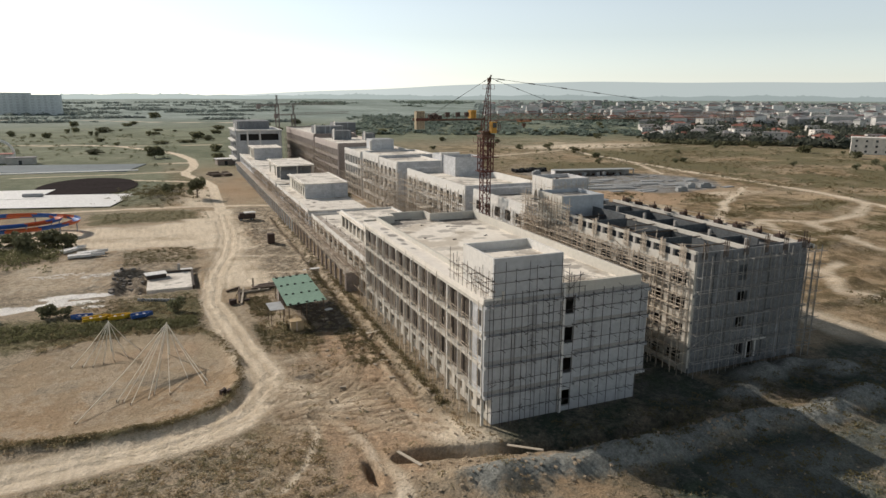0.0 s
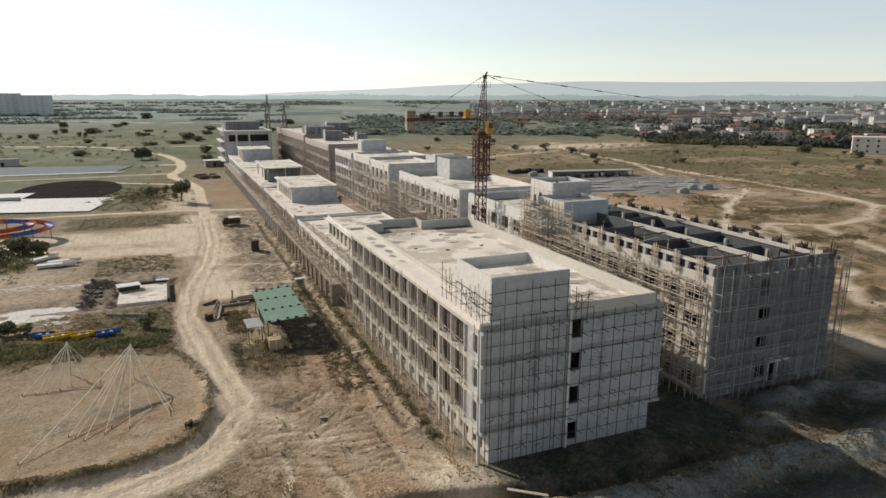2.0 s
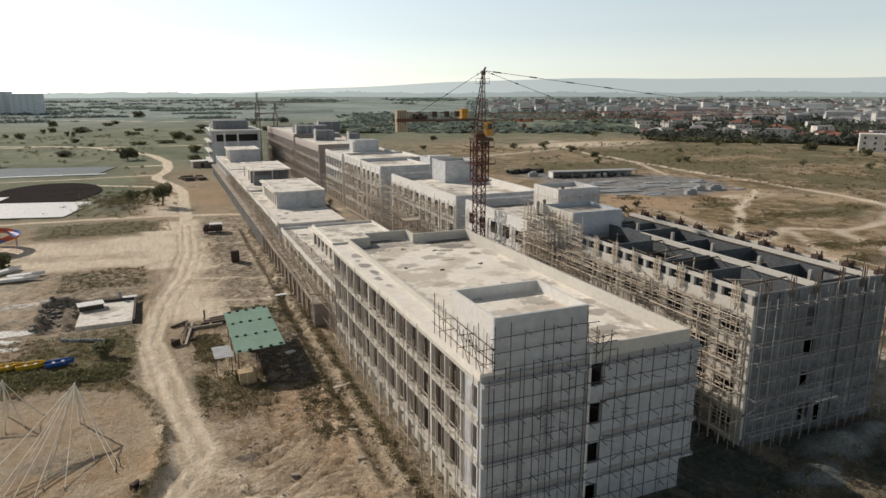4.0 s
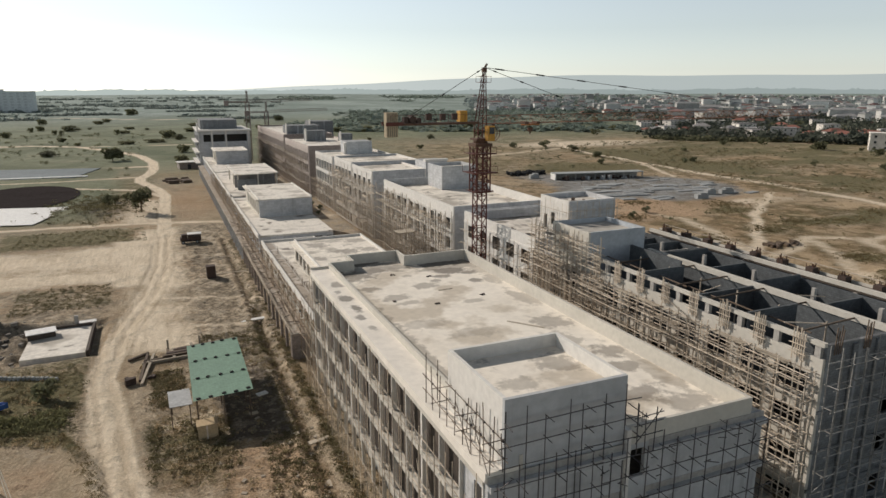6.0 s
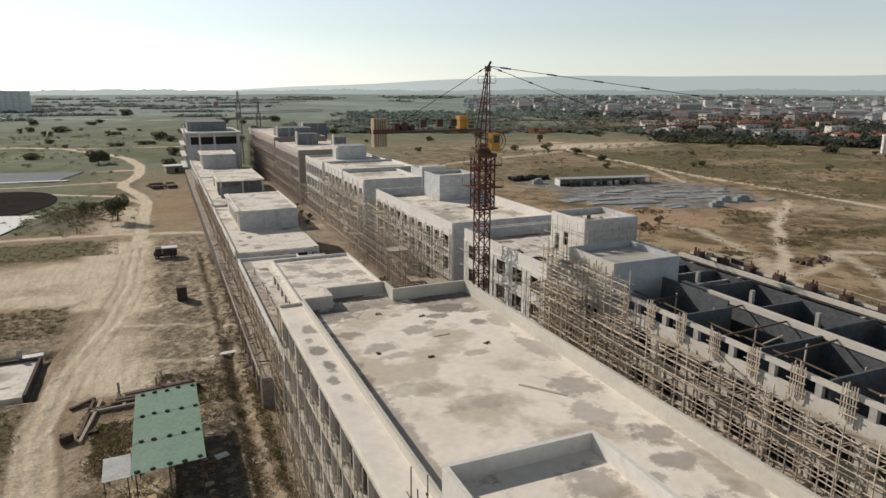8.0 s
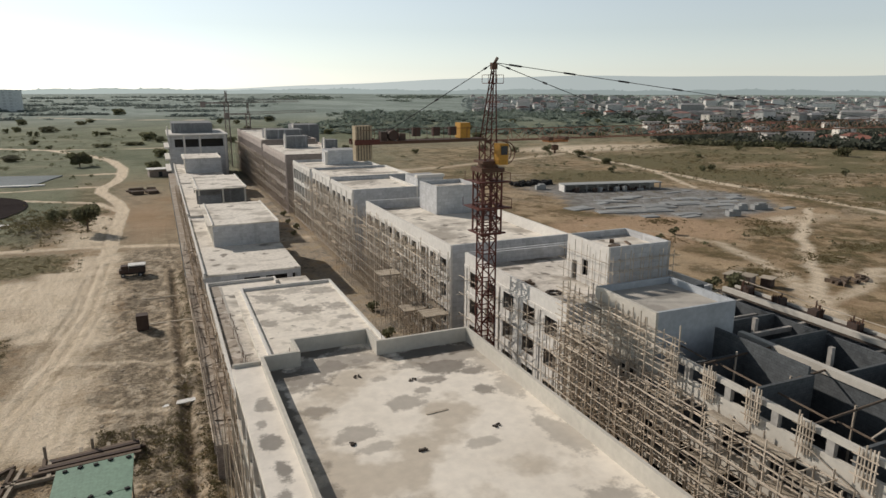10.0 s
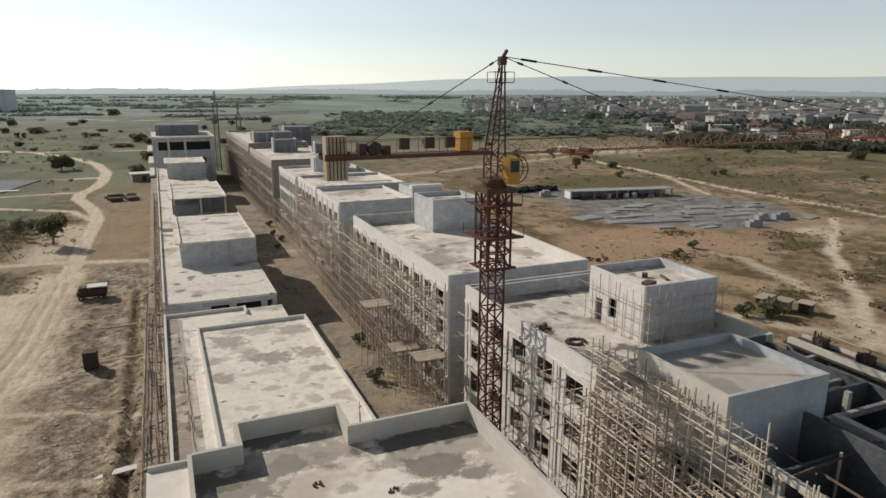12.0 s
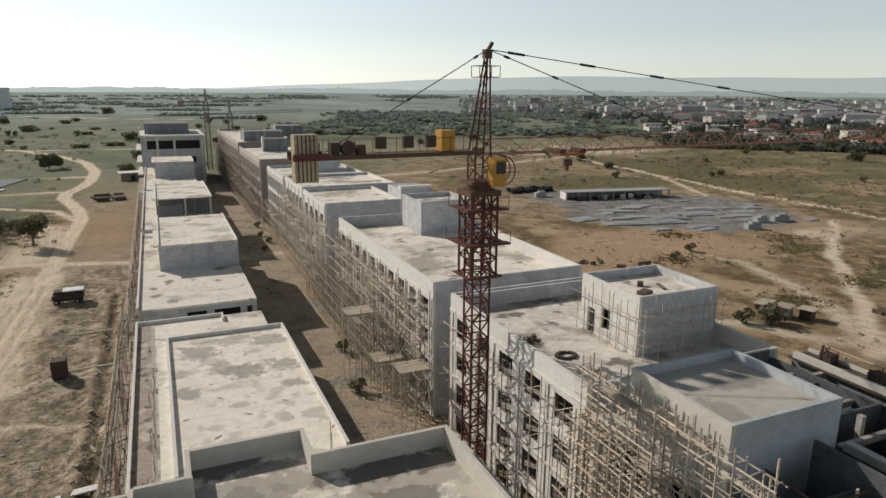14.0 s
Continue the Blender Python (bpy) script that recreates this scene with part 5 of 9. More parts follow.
for f in FLOORS[1:4]:
    slab("gallery_floor", -1.15, 1.0, 0.3, 43.9, f - 0.35, f, M_PLASTER, A, "pale floor edge band")
    slab("floor_slab", 1.0, 18.9, 0.3, 43.9, f - 0.2, f, M_CONC, A)
slab("edge_beam", -1.1, -0.75, 0.3, 44.2, 12.95, 13.35, M_PLASTER, A)
for f, top in zip(FLOORS[1:4], (6.4, 9.75, 12.95)):
    for i in range(NB + 1):
        y = 0.3 + i * PITCH
        w = 0.11 if i % 3 else 0.26
        slab("column", -1.08, -0.72, max(0.3, y - w / 2), min(44.1, y + w / 2), f, top, M_WALL_WHITE, A)
    for i in range(NB):
        y = 0.3 + i * PITCH
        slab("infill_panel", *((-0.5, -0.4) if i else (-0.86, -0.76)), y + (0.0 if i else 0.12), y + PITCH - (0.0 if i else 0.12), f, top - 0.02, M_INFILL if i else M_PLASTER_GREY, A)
    # dark slab on the panel paints the shade of a window opening
    slab("window_opening", -0.91, -0.865, 0.75, 1.75, f + 0.7, top - 0.5, M_ROOM_SHADE, A)
gf = [(1.4 + PITCH * i, 1.4 + PITCH * i + 2.0) for i in range(NB - 1)]
part("ground_wall", wall_x(Geo(), 0.0, 0.3, 0.3, 43.9, 0, 3.0, [(0.75, 2.45, gf)]), M_PLASTER, A, "pale ground-floor wall with open bays")
for i in range(NB + 1):
    y = 0.45 + i * PITCH
    slab("column", -1.0, -0.7, y - 0.13, y + 0.13, 0 - 0.3, 3.0, M_PLASTER, A)
# added inner walls, painted dark as room shade behind the openings
slab("inner_wall", 2.2, 2.4, 0.3, 43.9, 0, 3.0, M_ROOM_SHADE, A)
slab("inner_wall", 9.0, 9.2, 2.2, 43.9, 3.4, 13.0, M_ROOM_SHADE, A)
slab("stair_wall", 8.35, 9.75, 1.9, 2.1, 0, 13.1, M_ROOM_SHADE, A)
rebar_stubs(A, [(8.4, 8.4), (6.0, 8.1), (8.3, 2.4), (10.0, 0.6), (2.6, 8.6), (9.4, 6.2), (3.4, 8.9)], 13.4, RND, 2, 1.6)
rod("rebar", (8.2, 8.0, 13.4), (8.25, 8.0, 16.6), 0.03, M_REBAR, A, 4)
rod("rebar", (2.3, 8.3, 13.4), (2.3, 8.35, 16.2), 0.026, M_REBAR, A, 4)
rod("rebar", (9.6, 7.2, 13.4), (9.7, 7.2, 15.7), 0.026, M_REBAR, A, 4)

# loose things on the deck
for x, y, l, w, deg in ((13.2, 20.5, 3.6, 0.22, -52), (10.8, 33.2, 1.6, 0.18, 5)):
    single("plank", Geo().obox(x, y, 13.4, 13.45, l, w, deg), M_BOARD, "pale timber plank lying on the roof deck", "plank", "planks")
for x, y in ((4.6, 31.4), (11.0, 38.5), (8.2, 29.0), (13.6, 30.0), (7.4, 40.6)):
    g = Geo()
    for k in range(7):
        g.obox(x + RND.uniform(-0.25, 0.25), y + RND.uniform(-0.2, 0.2), 13.4, 13.4 + RND.uniform(0.04, 0.12), RND.uniform(0.08, 0.22), RND.uniform(0.06, 0.15), RND.uniform(0, 90))
    single("rubble_pile", g, M_INFILL, "small dark heap of mortar scraps on the roof", "rubble", "rubble piles", kind="stuff")

# scaffolds on the main block
scaffold("dark tube scaffold against the grey end wall", ((-0.7, -0.75), (19.6, -0.75)), (1.9, 3.6, 5.2, 6.9, 8.5, 10.2, 11.9, 13.3), 1.22, RND, M_STEEL_POLE,
         r=0.034, depth=-0.85, boards=False, over=1.3, rows=(0,), braces=False)
scaffold("dark tube scaffold against the tower room", ((-0.3, -0.55), (8.3, -0.55)), (14.4, 15.6, 16.8), 1.3, random.Random(5), M_STEEL_POLE,
         r=0.034, depth=-0.6, boards=False, over=1.0, braces=False, rows=(0,))
stubs = thing("scaffold", "short loose tubes clamped across the end-wall scaffold", "scaffold", (0, -0.9, 0), "timber scaffolds")
for k in range(90):
    x, z = RND.uniform(-0.8, 19.4), RND.choice((1.9, 3.6, 5.2, 6.9, 8.5, 10.2, 11.9, 13.3)) + RND.uniform(-0.5, 0.9)
    dx, dz = RND.uniform(-0.5, 0.5), RND.uniform(-0.1, 0.25)
    rod("tube", (x - dx, -0.8 - RND.uniform(0.0, 0.1), z - dz), (x + dx, -0.85 - RND.uniform(0, 0.2), z + dz), 0.03, M_STEEL_POLE, stubs, 4)
top_s = thing("scaffold", "dark tube scaffold with clamps on the gallery roof beside the tower", "scaffold", (-0.5, 4, 13.95), "timber scaffolds")
for i in range(9):
    y = -0.3 + i * 1.15
    for x in (-1.0, -0.2):
        if RND.random() < 0.15:
            continue
        h = 16.6 + RND.uniform(-0.6, 0.9)
        rod("standard", (x, y, 13.95), (x + RND.uniform(-0.12, 0.12), y + RND.uniform(-0.12, 0.12), h), 0.033, M_TUBE_BROWN, top_s)
        for z in (14.75, 15.75):
            rod("clamp", (x, y - 0.07, z + 0.03), (x, y + 0.07, z + 0.03), 0.07, M_STEEL_POLE, top_s, 4)
for z in (14.75, 15.75):
    rod("ledger", (-1.03, -0.8, z), (-1.03, 4.6, z + RND.uniform(-0.1, 0.1)), 0.03, M_TUBE_BROWN, top_s)
    rod("ledger", (-1.03, 4.2, z + 0.06), (-1.03, 9.4, z + RND.uniform(-0.1, 0.1)), 0.03, M_TUBE_BROWN, top_s)
    rod("ledger", (-0.17, -0.8, z), (-0.17, 3.6 + 4 * (z > 15), z + RND.uniform(-0.1, 0.1)), 0.03, M_TUBE_BROWN, top_s)
    for i in range(3):
        y = -0.2 + 3.6 * i + RND.uniform(-0.3, 0.3)
        rod("transom", (-1.4, y, z + 0.05), (0.0, y + RND.uniform(-0.1, 0.1), z + 0.05), 0.03, M_TUBE_BROWN, top_s)
for k in range(2):
    rod("brace", (-1.06, -0.2 + 2.2 * k, 14.0), (-1.06, 1.9 + 2.2 * k, 16.4), 0.028, M_TUBE_BROWN, top_s)
corner_s = thing("scaffold", "cluster of dark tubes in the angle beside the tower", "scaffold", (9.2, -0.4, 13.4), "timber scaffolds")
for x, y, zb in ((8.5, -0.6, 16.4), (9.1, -0.6, 15.7), (9.7, -0.65, 16.0), (8.6, 0.6, 16.2), (9.5, 0.6, 15.6)):
    rod("standard", (x, y, 13.1 if y < 0 else 13.4), (x + RND.uniform(-0.1, 0.1), y + RND.uniform(-0.1, 0.1), zb), 0.035, M_STEEL_POLE, corner_s)
for z in (14.3, 15.0, 15.5):
    rod("ledger", (8.2, -0.66, z), (10.3, -0.66, z + RND.uniform(-0.1, 0.15)), 0.033, M_STEEL_POLE, corner_s)
    rod("transom", (8.55 + 0.4 * (z > 15), -0.9, z + 0.05), (8.6 + 0.4 * (z > 15), 1.0, z + 0.1), 0.033, M_STEEL_POLE, corner_s)
rod("brace", (8.3, -0.7, 13.9), (10.1, -0.7, 15.8), 0.03, M_STEEL_POLE, corner_s)
left_s = thing("scaffold", "slender timber poles along the gallery front", "scaffold", (-1.6, 0, 0), "timber scaffolds")
for i in range(32):
    y = 0.4 + i * 1.38
    x = -1.55 + RND.uniform(-0.06, 0.06)
    rod("standard", (x, y, gz(x, y) - 0.05), (x + RND.uniform(-0.1, 0.1), y + RND.uniform(-0.1, 0.1), 11.6 + RND.uniform(0, 2.6)), 0.036, M_TIMBER, left_s)
for z in (1.7, 4.6, 7.9, 11.2):
    y = 0.0
    while y < 43:
        l = RND.uniform(4.5, 6.5)
        rod("ledger", (-1.62, y - 0.2, z + RND.uniform(-0.1, 0.1)), (-1.62, min(44, y + l), z + RND.uniform(-0.1, 0.1)), 0.032, M_TIMBER, left_s)
        y += l
for i in range(22):
    y = 1.0 + i * 2.02
    x = -2.3 + RND.uniform(-0.1, 0.1)
    rod("standard", (x, y, gz(x, y) - 0.05), (x + RND.uniform(-0.15, 0.15), y + RND.uniform(-0.15, 0.15), 9.0 + RND.uniform(0, 4.0)), 0.034, M_TIMBER, left_s)
for f in FLOORS[1:4]:
    for z in (1.05,):
        y = 3.4
        while y < 43:
            l = RND.uniform(5.0, 8.0)
            rod("rail", (-1.2, y, f + z + RND.uniform(-0.08, 0.08)), (-1.2, min(44, y + l + 0.4), f + z + RND.uniform(-0.08, 0.08)), 0.03, M_TIMBER, left_s, 4)
            y += l
for i in range(30):
    y, z = RND.uniform(1, 41), RND.choice((3.6, 7.0, 10.3))
    rod("brace", (-1.25, y, z), (-0.9, y + RND.uniform(1.2, 2.6), z + RND.uniform(1.4, 2.6)), 0.026, M_TIMBER, left_s)

# ---- low terrace row behind the main block ----
C = thing("terrace_building", "low concrete shop row with terrace roofs and timber porch", "building", (0, 47, 0), "buildings under construction")
slab("terrace_slab", 0.0, 14.2, 47.2, 93.5, 6.3, 6.6, M_ROOF, C, "stained terrace slab")
slab("terrace_edge", -0.25, 0.0, 47.2, 93.5, 6.2, 7.05, M_WALL_WHITE, C, "white terrace kerb")
slab("terrace_edge", 0.0, 9.3, 93.25, 93.5, 6.6, 7.0, M_WALL_WHITE, C)
slab("terrace_edge", 9.3, 9.55, 91.2, 93.5, 6.6, 7.05, M_WALL_WHITE, C)
rw = [(f + 0.6, f + 2.5, [(48.5 + 4.2 * i, 51.4 + 4.2 * i) for i in range(10)]) for f in (0.0, 3.35)]
part("street_wall", wall_x(Geo(), 13.9, 14.2, 47.2, 93.5, 0, 6.3, rw), M_PLASTER_GREY, C)
part("field_wall", wall_x(Geo(), 0.0, 0.3, 47.2, 93.5, 0, 6.2, rw), M_PLASTER, C, "pale wall with open shop bays")
part("end_wall", wall_y(Geo(), 93.2, 93.5, 0.3, 13.9, 0, 6.3, []), M_PLASTER_GREY, C)
slab("inner_wall", 4.0, 4.2, 47.3, 93.2, 0, 6.3, M_ROOM_SHADE, C)
# raised hall on it
part("hall_wall", wall_x(Geo(), 2.99, 3.25, 53.0, 78.0, 6.6, 9.75, [(6.9, 9.3, [(53.6 + 3.0 * i, 55.8 + 3.0 * i) for i in range(8)])]), M_PLASTER, C, "pale wall of the raised hall with door openings")
part("hall_wall", wall_x(Geo(), 14.05, 14.3, 53.0, 78.0, 6.6, 9.75, [(7.2, 9.0, [(54 + 4 * i, 56 + 4 * i) for i in range(6)])]), M_PLASTER_GREY, C)
slab("hall_wall", 3.25, 14.05, 77.75, 78.0, 6.6, 9.75, M_PLASTER_GREY, C)
slab("hall_wall", 3.25, 14.05, 53.0, 53.25, 6.6, 9.75, M_PLASTER_GREY, C)
slab("hall_roof", 2.2, 14.3, 52.0, 78.0, 9.75, 9.9, M_HALL_ROOF, C, "stained cream roof slab")
parapet_ring(C, 2.99, 14.3, 52.0, 78.0, 9.9, 10.25, 0.25, M_WALL_WHITE, "lrb")
slab("gutter_strip", 1.45, 1.75, 48.0, 92.0, 6.604, 6.63, M_ROOF_GREY, C, "dark gutter line")
slab("gutter_strip", 2.3, 2.99, 52.5, 78.0, 6.604, 6.62, M_ROOF_DIRTY, C)
slab("terrace_dirt", 0.02, 1.43, 47.4, 92.5, 6.604, 6.625, M_TERRACE_DIRT, C, "brown mortar droppings spread along the terrace")
slab("terrace_dirt", 1.77, 2.28, 52.4, 78.0, 6.604, 6.62, M_ROOF_DIRTY, C)
for i in range(46):
    y = 49.0 + i * 0.66 + RND.uniform(-0.1, 0.1)
    rod("rebar", (1.6 + RND.uniform(-0.05, 0.05), y, 6.6), (1.6 + RND.uniform(-0.12, 0.12), y + RND.uniform(-0.1, 0.1), 6.95 + RND.uniform(0, 0.35)), 0.028, M_REBAR, C, 4)
rebar_stubs(C, [(1.3, 56.0), (1.3, 63.5), (1.4, 71.0), (1.3, 84.0)], 6.6, RND, 2, 1.4)
for i in range(22):
    y = 54 + i * 1.1
    rod("rebar", (15.0, y, 3.0), (15.05, y + RND.uniform(-0.1, 0.1), 7.4 + RND.uniform(0, 0.6)), 0.03, M_REBAR, C, 4)
rod("rail", (15.0, 53.5, 6.9), (15.0, 78.5, 6.9), 0.035, M_TIMBER_DARK, C)
slab("ledge", 14.2, 15.4, 47.2, 93.0, 2.9, 3.1, M_CONC, C)
rebar_stubs(C, [(6, 52.3), (9.5, 52.3), (4.3, 52.3), (13, 52.2)], 9.9, RND, 2, 1.9)
# porch with shuttering along the field side
P = thing("porch", "unfinished concrete porch propped with brown timber shuttering", "porch", (-2.3, 53, 0), "porches")
slab("porch_roof", -2.4, -0.25, 52.5, 98.0, 3.25, 3.5, M_PORCH, P, "brown shuttered porch slab")
slab("porch_roof", -2.4, -0.25, 98.0, 262.0, 3.25, 3.5, M_PORCH, P)
slab("end_wall", -2.4, -0.25, 52.5, 52.75, 0, 3.25, M_BROWNWALL, P, "brown block end wall")
for i in range(52):
    y = 53.2 + i * 4.0
    slab("post", -2.4, -2.05, y, y + 0.35, -0.3, 3.25, M_BROWNWALL if i < 14 else M_PLASTER_GREY, P)
for i in range(90):
    y = 53 + i * 0.62
    rod("prop", (-2.5 + RND.uniform(-0.1, 0.1), y, 3.3), (-2.55 + RND.uniform(-0.1, 0.1), y + RND.uniform(-0.2, 0.2), 4.1 + RND.uniform(0, 0.5)), 0.04, M_TIMBER, P, 4)
for i in range(34):
    y = 53.0 + i * 2.4 + RND.uniform(-1.1, 1.1)
    a = RND.uniform(-1.3, 1.3)
    rod("joist", (-2.6 + RND.uniform(-0.3, 0.9), y - a, 3.56), (-0.3 - RND.uniform(0, 0.9), y + a, 3.56 + RND.uniform(-0.02, 0.06)), RND.uniform(0.035, 0.055), M_TIMBER_DARK if i % 3 else M_TIMBER, P, 4)
for i in range(20):
    rod("waler", (-0.7 - 0.45 * (i % 4), 53 + 4.2 * i, 3.66), (-0.7 - 0.45 * (i % 4) + RND.uniform(-0.3, 0.3), 59.5 + 4.2 * i, 3.68), 0.055, M_TIMBER if i % 2 else M_TIMBER_DARK, P, 4)
for k, z in enumerate((3.9, 4.3)):
    for i in range(10):
        rod("rail", (-2.6, 52.5 + i * 5.5, z), (-2.6, 58.6 + i * 5.5, z + RND.uniform(-0.1, 0.1)), 0.045, M_TIMBER, P, 4)
for i in range(20):
    rod("rail", (-0.5, 53 + i * 9.5, 6.0), (-0.5, 63 + i * 9.5, 6.05), 0.05, M_TIMBER, P, 4)


scaffold("brown timber poles along the low terrace row", ((-0.45, 45.5), (-0.45, 97.5)), (1.6, 3.9, 5.3, 6.2), 1.35, random.Random(17), M_POLE_BROWN, r=0.045, depth=0.8, boards=False, over=0.9, joined=True, skip=0.45)
scaffold("brown timber poles along the farther terrace rows", ((-0.45, 98.5), (-0.45, 205.0)), (1.6, 3.9, 5.3, 6.4), 2.1, random.Random(18), M_POLE_BROWN, r=0.055, depth=0.8, boards=False, over=0.7, joined=True, skip=0.2)


def shop_block(label, y0, y1, roof, top_box=None, canopy=False, x1=14.3):
    """One stretch of the low row: ground and first floor under a terrace, with a raised box."""
    e = thing("terrace_building", label, "building", (0, y0, 0), "buildings under construction")
    rws = [(0.6, 2.5, [(y0 + 1 + 4.0 * i, y0 + 3.6 + 4.0 * i) for i in range(int((y1 - y0) / 4.0))])]
    if roof > 6:
        rws.append((3.9, 5.9, rws[0][2]))
    part("field_wall", wall_x(Geo(), 0.0, 0.3, y0, y1, 0, roof - 0.3, rws), M_PLASTER_GREY, e)
    part("street_wall", wall_x(Geo(), x1 - 0.3, x1, y0, y1, 0, roof - 0.3, rws), M_PLASTER_GREY, e)
    part("end_wall", wall_y(Geo(), y0, y0 + 0.3, 0.3, x1 - 0.3, 0, roof - 0.3,
                            [(roof - 2.9, roof - 0.9, [(5.6, 8.0), (8.9, 12.2), (13.0, 13.7)])] if not canopy else []), M_PLASTER_GREY, e, "grey end wall with dark openings")
    slab("end_wall", 0.3, x1 - 0.3, y1 - 0.3, y1, 0, roof - 0.3, M_PLASTER_GREY, e)
    slab("inner_wall", 0.3, x1 - 0.3, y0 + 3.5, y0 + 3.7, 0, roof - 0.3, M_ROOM_SHADE, e)
    slab("roof_slab", 0.0, x1, y0, y1, roof - 0.3, roof, M_ROOF_PALE, e, "pale concrete terrace")
    slab("terrace_edge", -0.25, 0.0, y0, y1, roof - 0.5, roof + 0.4, M_WALL_WHITE, e, "white terrace kerb")
    if top_box:
        bx0, bx1, by0, by1, bt = top_box
        if canopy:
            for i in range(3):
                for x in (bx0 + 0.2, (bx0 + bx1) / 2, bx1 - 0.5):
                    slab("column", x, x + 0.35, by0 + 0.5 + i * (by1 - by0 - 1.5) / 2, by0 + 0.85 + i * (by1 - by0 - 1.5) / 2, roof, bt - 0.4, M_PLASTER, e)
            slab("back_wall", bx0, bx1, by0 + 6.0, by0 + 6.3, roof, bt - 0.4, M_BLOCK, e)
            slab("front_panel", bx0 + 0.2, bx0 + 5.2, by0 + 0.4, by0 + 0.6, roof, bt - 1.6, M_BLOCK, e)
        else:
            slab("box_wall", bx0, bx1, by0, by0 + 0.25, roof, bt - 0.3, M_PLASTER_GREY, e, "grey streaked wall of the raised box")
            slab("box_wall", bx0, bx1, by1 - 0.25, by1, roof, bt - 0.3, M_PLASTER_GREY, e)
            part("box_wall", wall_x(Geo(), bx0, bx0 + 0.25, by0 + 0.25, by1 - 0.25, roof, bt - 0.3,
                                    [(roof + 0.5, bt - 1.2, [(by0 + 1.0 + 3.4 * i, by0 + 3.0 + 3.4 * i) for i in range(int((by1 - by0) / 3.6))])]), M_PLASTER, e)
            slab("box_wall", bx1 - 0.25, bx1, by0 + 0.25, by1 - 0.25, roof, bt - 0.3, M_PLASTER_GREY, e)
            slab("inner_wall", bx0 + 2, bx0 + 2.2, by0 + 0.3, by1 - 0.3, roof, bt - 0.35, M_ROOM_SHADE, e)
        slab("box_roof", bx0 - 0.7, bx1, by0, by1, bt - 0.3, bt - 0.08, M_ROOF_PALE, e, "pale flat box roof with stains")
        slab("roof_kerb", bx0, bx0 + 0.2, by0, by1, bt - 0.08, bt + 0.15, M_WALL_WHITE, e)
        slab("roof_kerb", bx1 - 0.2, bx1, by0, by1, bt - 0.08, bt + 0.15, M_WALL_WHITE, e)
    return e


shop_block("low concrete shop with grey raised box on its pale roof", 98.0, 146.5, 6.9, (2.75, 14.3, 117.0, 141.0, 10.9))
shop_block("low concrete shop under a pale open-fronted canopy roof", 150.0, 204.0, 6.9, (2.7, 13.9, 160.0, 186.0, 11.4), canopy=True)
shop_block("low concrete shop with small grey raised box", 207.0, 262.0, 6.9, (2.9, 14.3, 231.0, 248.0, 11.9))
F = thing("end_building", "tall grey concrete block with white balconies at the row's end", "building", (-1, 265, 0), "buildings under construction")
part("end_wall", wall_y(Geo(), 268.0, 268.3, -1.0, 20.0, 0, 17.0, [(12.6, 15.6, [(1.0, 4.0), (4.8, 9.6), (10.4, 18.6)]), (7.6, 9.8, [(4.5, 9.5), (11, 17)])]), M_PLASTER_GREY, F, "grey wall with broad dark openings")
for x in (4.1, 9.8, 19.0):
    slab("pier", x, x + 0.6, 267.75, 268.0, 0, 17.0, M_WALL_WHITE, F)
part("field_wall", wall_x(Geo(), -1.0, -0.7, 268.3, 300, 0, 17, [(f + 1, f + 2.6, [(270 + 4 * i, 272.4 + 4 * i) for i in range(7)]) for f in (0, 4, 8, 12)]), M_BLOCK, F)
slab("street_wall", 19.7, 20.0, 268.3, 300, 0, 17, M_BLOCK, F)
slab("rear_wall", -0.7, 19.7, 299.7, 300, 0, 17, M_BLOCK, F)
slab("inner_wall", -0.7, 19.7, 272, 272.2, 0, 17, M_ROOM_SHADE, F)
slab("roof_slab", -1.6, 20.4, 266.5, 300.4, 17.0, 17.5, M_WALL_WHITE, F, "white roof slab edge")
for z in (3.6, 8.0, 12.3):
    slab("balcony", -2.8, -1.0, 267, 292, z, z + 0.5, M_WALL_WHITE, F, "white balcony slab")
slab("upper_storey", 0.5, 15.5, 275, 296, 17.5, 21.3, M_BLOCK, F, "grey upper storey")
slab("upper_fin", -1.4, -1.0, 267, 270, 17.5, 20.4, M_WALL_WHITE, F)

# ---- right-hand row ----
# roofless block with open top storey
B = thing("roofless_building", "four-storey grey concrete shell with roofless top storey", "building", (28.5, 2.9, 0), "buildings under construction")
nb = 10
bp_ = 38.2 / nb
bh = [(3.6 + bp_ * i + 0.55, 3.6 + bp_ * i + 3.15) for i in range(nb)]
part("street_wall", wall_x(Geo(), 28.5, 28.8, 2.9, 44.0, 0, 13.4, [(f + 0.7, f + 2.7, bh) for f in FLOORS[:4]]), M_PLASTER, B, "pale street wall with open window bays")
part("street_wall", wall_x(Geo(), 28.5, 28.75, 2.9, 33.0, 13.4, 14.3, []), M_PLASTER, B)
slab("edge_beam", 28.45, 28.8, 2.9, 33.0, 15.25, 15.6, M_PLASTER, B, "timber-shuttered edge beam")
for i in range(9):
    y = 3.2 + 3.7 * i
    slab("column", 28.5, 28.85, y, y + 0.5, 14.3, 15.25, M_CONC, B)
part("end_wall", wall_y(Geo(), 2.9, 3.2, 28.8, 46.9, 0, 15.4,
                        [(0.0, 2.8, [(36.2, 37.6), (38.2, 39.8)]), (4.9, 6.6, [(35.9, 37.3)]), (8.3, 10.1, [(35.8, 37.4)]), (11.3, 13.3, [(35.65, 37.05)])]),
     M_BLOCK, B, "grey blockwork end wall with a stair window column")
